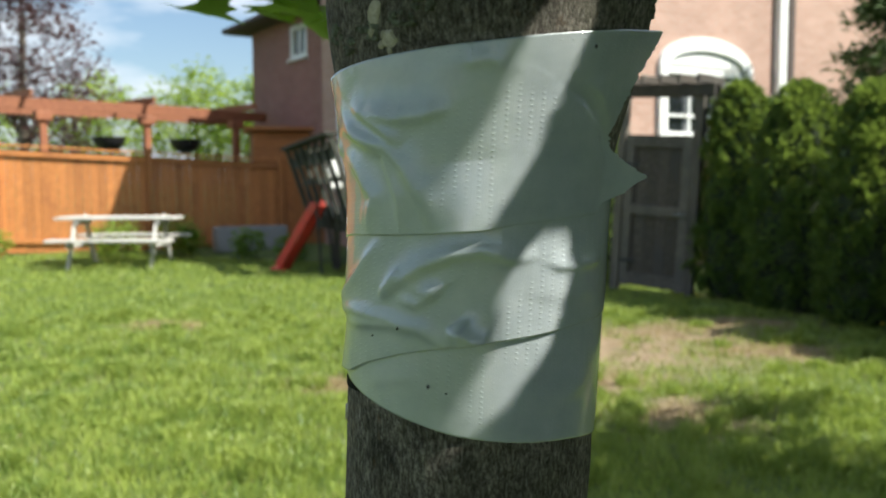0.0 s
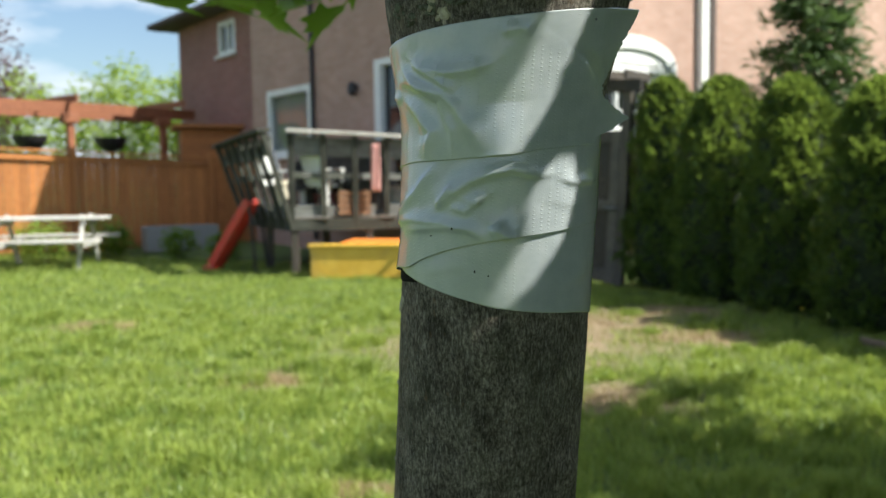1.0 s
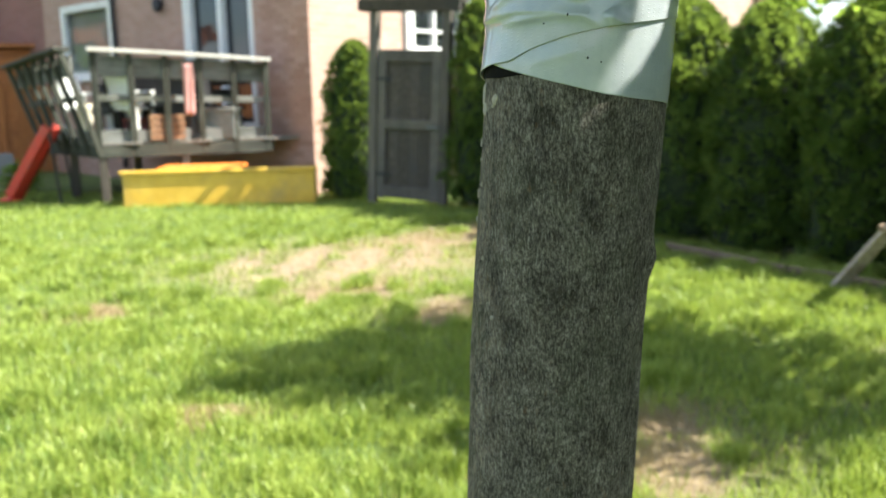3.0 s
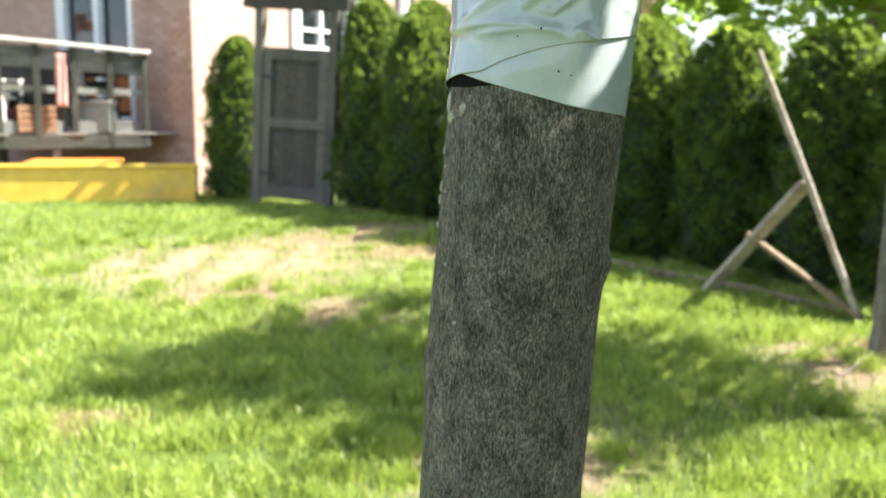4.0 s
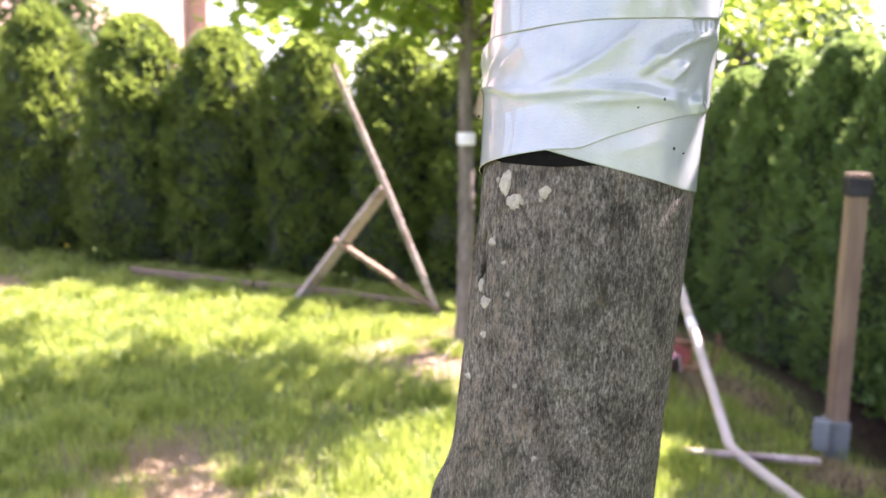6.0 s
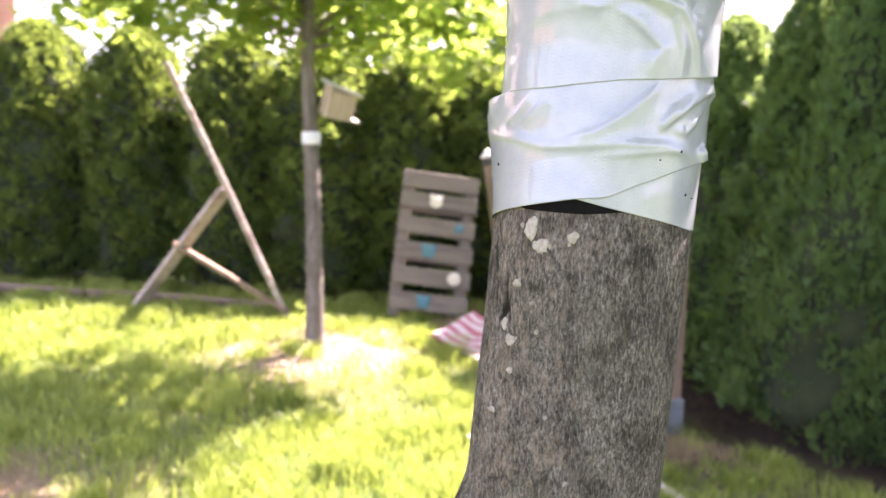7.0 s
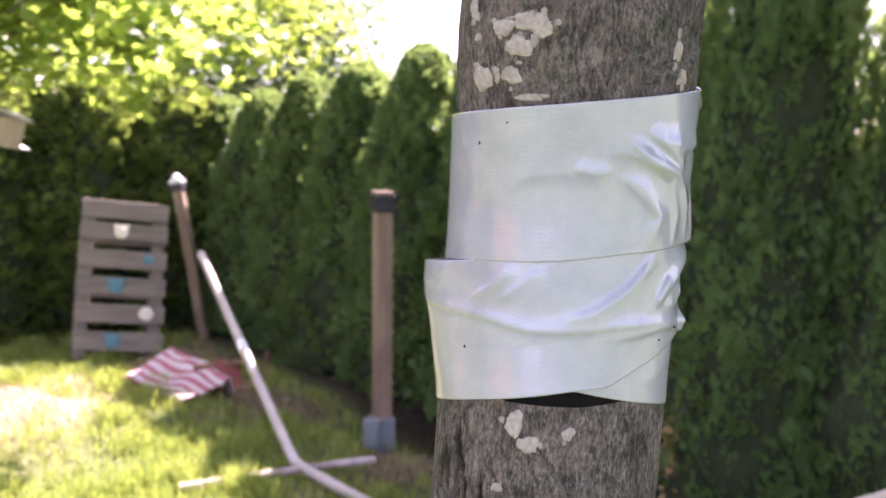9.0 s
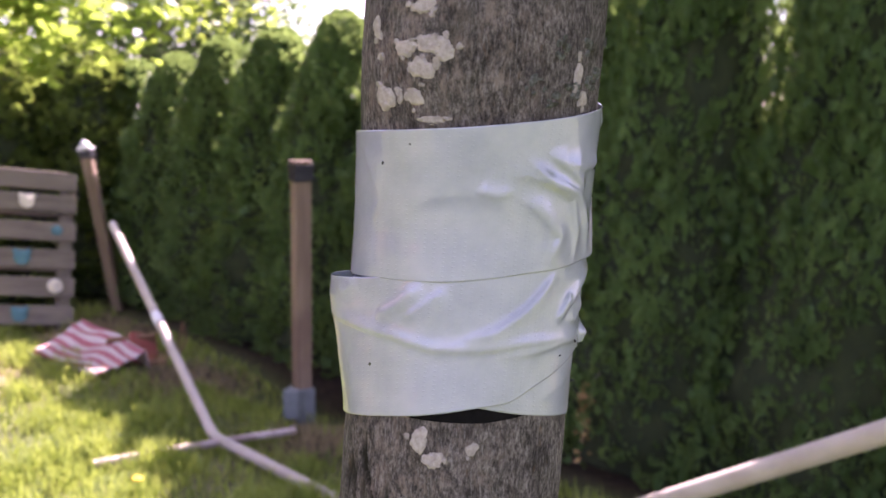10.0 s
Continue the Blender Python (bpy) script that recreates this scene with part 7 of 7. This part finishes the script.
M_REDOLD = surf("faded_red", [(0.3, (0.26, 0.06, 0.045)), (0.7, (0.38, 0.11, 0.08))], 16, stain=(0.20, 0.10, 0.07), stain_scale=9, rough=(0.6, 0.85), bump=0.2)
ct = thing("broken_box", pose(3.93, 1.80, 0, 0, 0, -75), "tipped red and brown broken box on the soil", "box")
part("panel", box_mesh("panel", 0.15, 0.016, 0.17, M_REDOLD, 0.005, base=True), ct, pose(0, 0, 0, -32, 16, 40), "faded red panel")
part("panel", box_mesh("panel", 0.24, 0.02, 0.16, M_RUST, 0.005, base=True), ct, pose(-0.1, 0.12, 0, 30, 0, 20))
part("base", box_mesh("base", 0.26, 0.2, 0.02, M_RUST, 0.005, base=True), ct, pose(-0.03, 0.08, 0.0))
part("handle", tube_mesh("handle", [(0.14, 0, 0.0), (0.20, 0.02, 0.12), (0.18, 0.06, 0.2), (0.14, 0.10, 0.02)], [0.006] * 4, M_RUST, 7), ct)

# ---- posts ----
def lamp_post(bottom, top, w, label, cap_mat, pale, turn=12):
    b0, t0 = Vector(bottom), Vector(top)
    ob = thing("garden_post", pose(*b0), label, "post", "posts along the side hedge")
    L = (t0 - b0).length
    m = Matrix.Translation((t0 - b0) / 2) @ (t0 - b0).to_track_quat("Z", "Y").to_matrix().to_4x4() @ pose(0, 0, 0, 0, 0, turn)
    part("shaft", box_mesh("shaft", w, w, L, M_POST, 0.005, 2), ob, m)
    e = m @ Matrix.Translation((0, 0, L / 2))
    part("collar", box_mesh("collar", w * 1.22, w * 1.22, 0.05, M_DARK, 0.004), ob, e @ pose(0, 0, 0.0))
    cp = part("cap", box_mesh("cap", w * 1.3, w * 1.3, 0.022, cap_mat, 0.005), ob, e @ pose(0, 0, 0.037))
    if pale:
        part("dome", lathe_mesh("dome", [(w * 0.55, 0.0), (w * 0.5, 0.018), (w * 0.25, 0.034), (0.004, 0.04)], cap_mat, 14), cp, pose(0, 0, 0.011))
    else:
        for i in range(3):
            part("cap_slat", box_mesh("cap_slat", w * 1.3, w * 0.28, 0.016, M_TIMBER, 0.003), cp, pose(0, (i - 1) * w * 0.42, 0.02))
    return ob


lamp_post((4.93, 2.40, 0.0), (4.955, 2.567, 0.985), 0.062, "brown wooden post with a white solar lamp cap", M_WHITE, True)
g2 = lamp_post((3.465, 0.88, -0.11), (3.465, 0.877, 1.03), 0.072, "brown timber post with slatted cap and grey metal shoe", M_DARK, False, 34)
part("shoe", box_mesh("shoe", 0.094, 0.094, 0.17, M_BOX, 0.006, base=True), g2, pose(0, 0, 0.02, 0, 0, 34), "grey-green metal post shoe")
part("junction_box", box_mesh("junction_box", 0.07, 0.05, 0.13, M_BOX, 0.008, base=True), g2, pose(-0.075, 0.03, 0.07, 0, 0, 102), "grey outlet box")
part("footing", box_mesh("footing", 0.11, 0.11, 0.06, M_DARK, 0.008, base=True), g2, pose(0, 0, -0.03, 0, 0, 34))

# ---- bent white pipe and stick ----
E1, E2 = Vector((2.945, 1.108, 0.04)), Vector((2.083, 0.088, 0.05))
PTOP, BAR = Vector((4.09, 2.02, 0.695)), Vector((1.014, -0.866, 1.02))
leg1 = (PTOP - E1).normalized()
pp = thing("bent_pipe", pose(0, 0, 0), "long white plastic pipe frame with bent elbows lying on the lawn", "pipe")
mid_ = E1 + leg1 * 0.78
part("pipe", tube_mesh("pipe", [PTOP, mid_], [0.021, 0.021], M_PIPE, 16), pp)
part("pipe", tube_mesh("pipe", [mid_, E1 + leg1 * 0.05], [0.021, 0.021], M_PIPE, 16), pp)
part("coupling", tube_mesh("coupling", [mid_ - leg1 * 0.035, mid_ + leg1 * 0.035], [0.0232, 0.0232], M_WHITE, 16), pp, label="bright white coupling")
bs = (E2 - E1).normalized()
part("elbow", tube_mesh("elbow", [E1 + leg1 * 0.055, E1 + leg1 * 0.02, E1 + bs * 0.02, E1 + bs * 0.055], [0.0228] * 4, M_PIPE, 16), pp)
part("pipe", tube_mesh("pipe", [E1 + bs * 0.05, E2 - bs * 0.05], [0.021, 0.021], M_PIPE, 16), pp)
br = (BAR - E2).normalized()
part("elbow", tube_mesh("elbow", [E2 - bs * 0.055, E2 - bs * 0.02, E2 + br * 0.02, E2 + br * 0.055], [0.0228] * 4, M_PIPE, 16), pp)
part("pipe", tube_mesh("pipe", [E2 + br * 0.05, BAR], [0.021, 0.021], M_PIPE, 16), pp)
tagged(new("stick", tube_mesh("stick", [(2.645, 1.457, 0.035), (2.80, 1.21, 0.04), (2.93, 1.00, 0.043), (3.05, 0.81, 0.04)], [0.017, 0.017, 0.016, 0.015], M_POLE, 10, 0.03)), "pale wooden stick lying on bare soil", "stick")

# a dead spray in the side hedge
g = np.random.default_rng(17)
M_DEAD = leaf_mat("dead_spray", (0.24, 0.14, 0.05), (0.50, 0.34, 0.15), 0.2, (0.4, 0.25, 0.1), 0.8)
q = np.array([2.67, -0.30, 0.28]) + g.normal(0, 1, (80, 3)) * np.array([0.012, 0.010, 0.06])
ds = thing("dead_branch", pose(0, 0, 0), "dry brown dead spray hanging in the green side hedge", "branch")
part("twig", tube_mesh("twig", [(2.95, -0.45, 0.44), (2.76, -0.34, 0.40), (2.67, -0.30, 0.20)], [0.005, 0.004, 0.002], M_TRUNKFAR, 6), ds)
part("dry_leaves", leaves_mesh("dry_leaves", q, 0.027, M_DEAD, OVAL, g, 0.9, 0.8), ds)["kind"] = "stuff"

# dandelions
M_DANDELION = surf("dandelion_yellow", [(0.3, (0.62, 0.40, 0.02)), (0.7, (0.80, 0.58, 0.04))], 300, rough=(0.7, 0.9), bump=0.4, dist=0.001)
stem_ = tube_mesh("stem", [(0, 0, -0.01), (0.004, 0, 0.05), (0.002, 0.003, 0.105)], [0.002, 0.0018, 0.0015], M_LEAF, 6)
head_ = lathe_mesh("flower_head", [(0.003, 0), (0.014, 0.003), (0.019, 0.008), (0.015, 0.012), (0.006, 0.014)], M_DANDELION, 14)
DANDELIONS = [(3.73, 7.97), (3.83, 7.61), (3.95, 7.27), (4.04, 6.88), (4.51, 7.14), (4.29, 6.43), (3.35, 7.32), (2.37, 1.17)]
for i, (x, y) in enumerate(DANDELIONS):
    dn = thing("dandelion", pose(x, y, float(height(np.array(x), np.array(y))), 0, 4 * (i % 3), 50 * i), "yellow dandelion flower in the lawn", "flower", "dandelions in the lawn")
    part("stem", stem_, dn)
    part("flower_head", head_, dn, pose(0.002, 0.003, 0.104))

# ---- single bricks beside the house corner ----
M_FACE = bpy.data.materials.new("brick_face")
M_FACE.use_nodes = True
nt = M_FACE.node_tree
inf = nt.nodes.new("ShaderNodeObjectInfo")
rp = ramp_node(nt, [(0.0, (0.36, 0.215, 0.168)), (0.5, (0.425, 0.265, 0.212)), (1.0, (0.48, 0.315, 0.258))])
nt.links.new(inf.outputs["Random"], rp.inputs["Fac"])
nz = noise_node(nt, nt.nodes.new("ShaderNodeTexCoord").outputs["Object"], 60.0, 5.0, 0.7)
gr = ramp_node(nt, [(0.3, (0.80, 0.80, 0.80)), (0.7, (1.15, 1.15, 1.15))])
nt.links.new(nz.outputs["Fac"], gr.inputs["Fac"])
nt.links.new(mixrgb(nt, 1.0, rp.outputs["Color"], gr.outputs["Color"], "MULTIPLY"), nt.nodes["Principled BSDF"].inputs["Base Color"])
nt.nodes["Principled BSDF"].inputs["Roughness"].default_value = 0.88
brick_me = box_mesh("brick", 0.215, 0.020, 0.064, M_FACE, 0.003, 1)
half_me = box_mesh("brick", 0.1025, 0.020, 0.064, M_FACE, 0.003, 1)
front_wall = next(o for o in house.children if o.name.split(".")[0] == "wall")
for row in range(45):
    z = 0.10 + row * 0.075
    x = HL - 0.004
    if row % 2:
        part("brick", half_me, front_wall, pose(x - 0.051, -0.004, z))
        x -= 0.1125
    while x - 0.215 > DOOR[1] + 0.02:
        part("brick", brick_me, front_wall, pose(x - 0.1075, -0.004, z))
        x -= 0.225
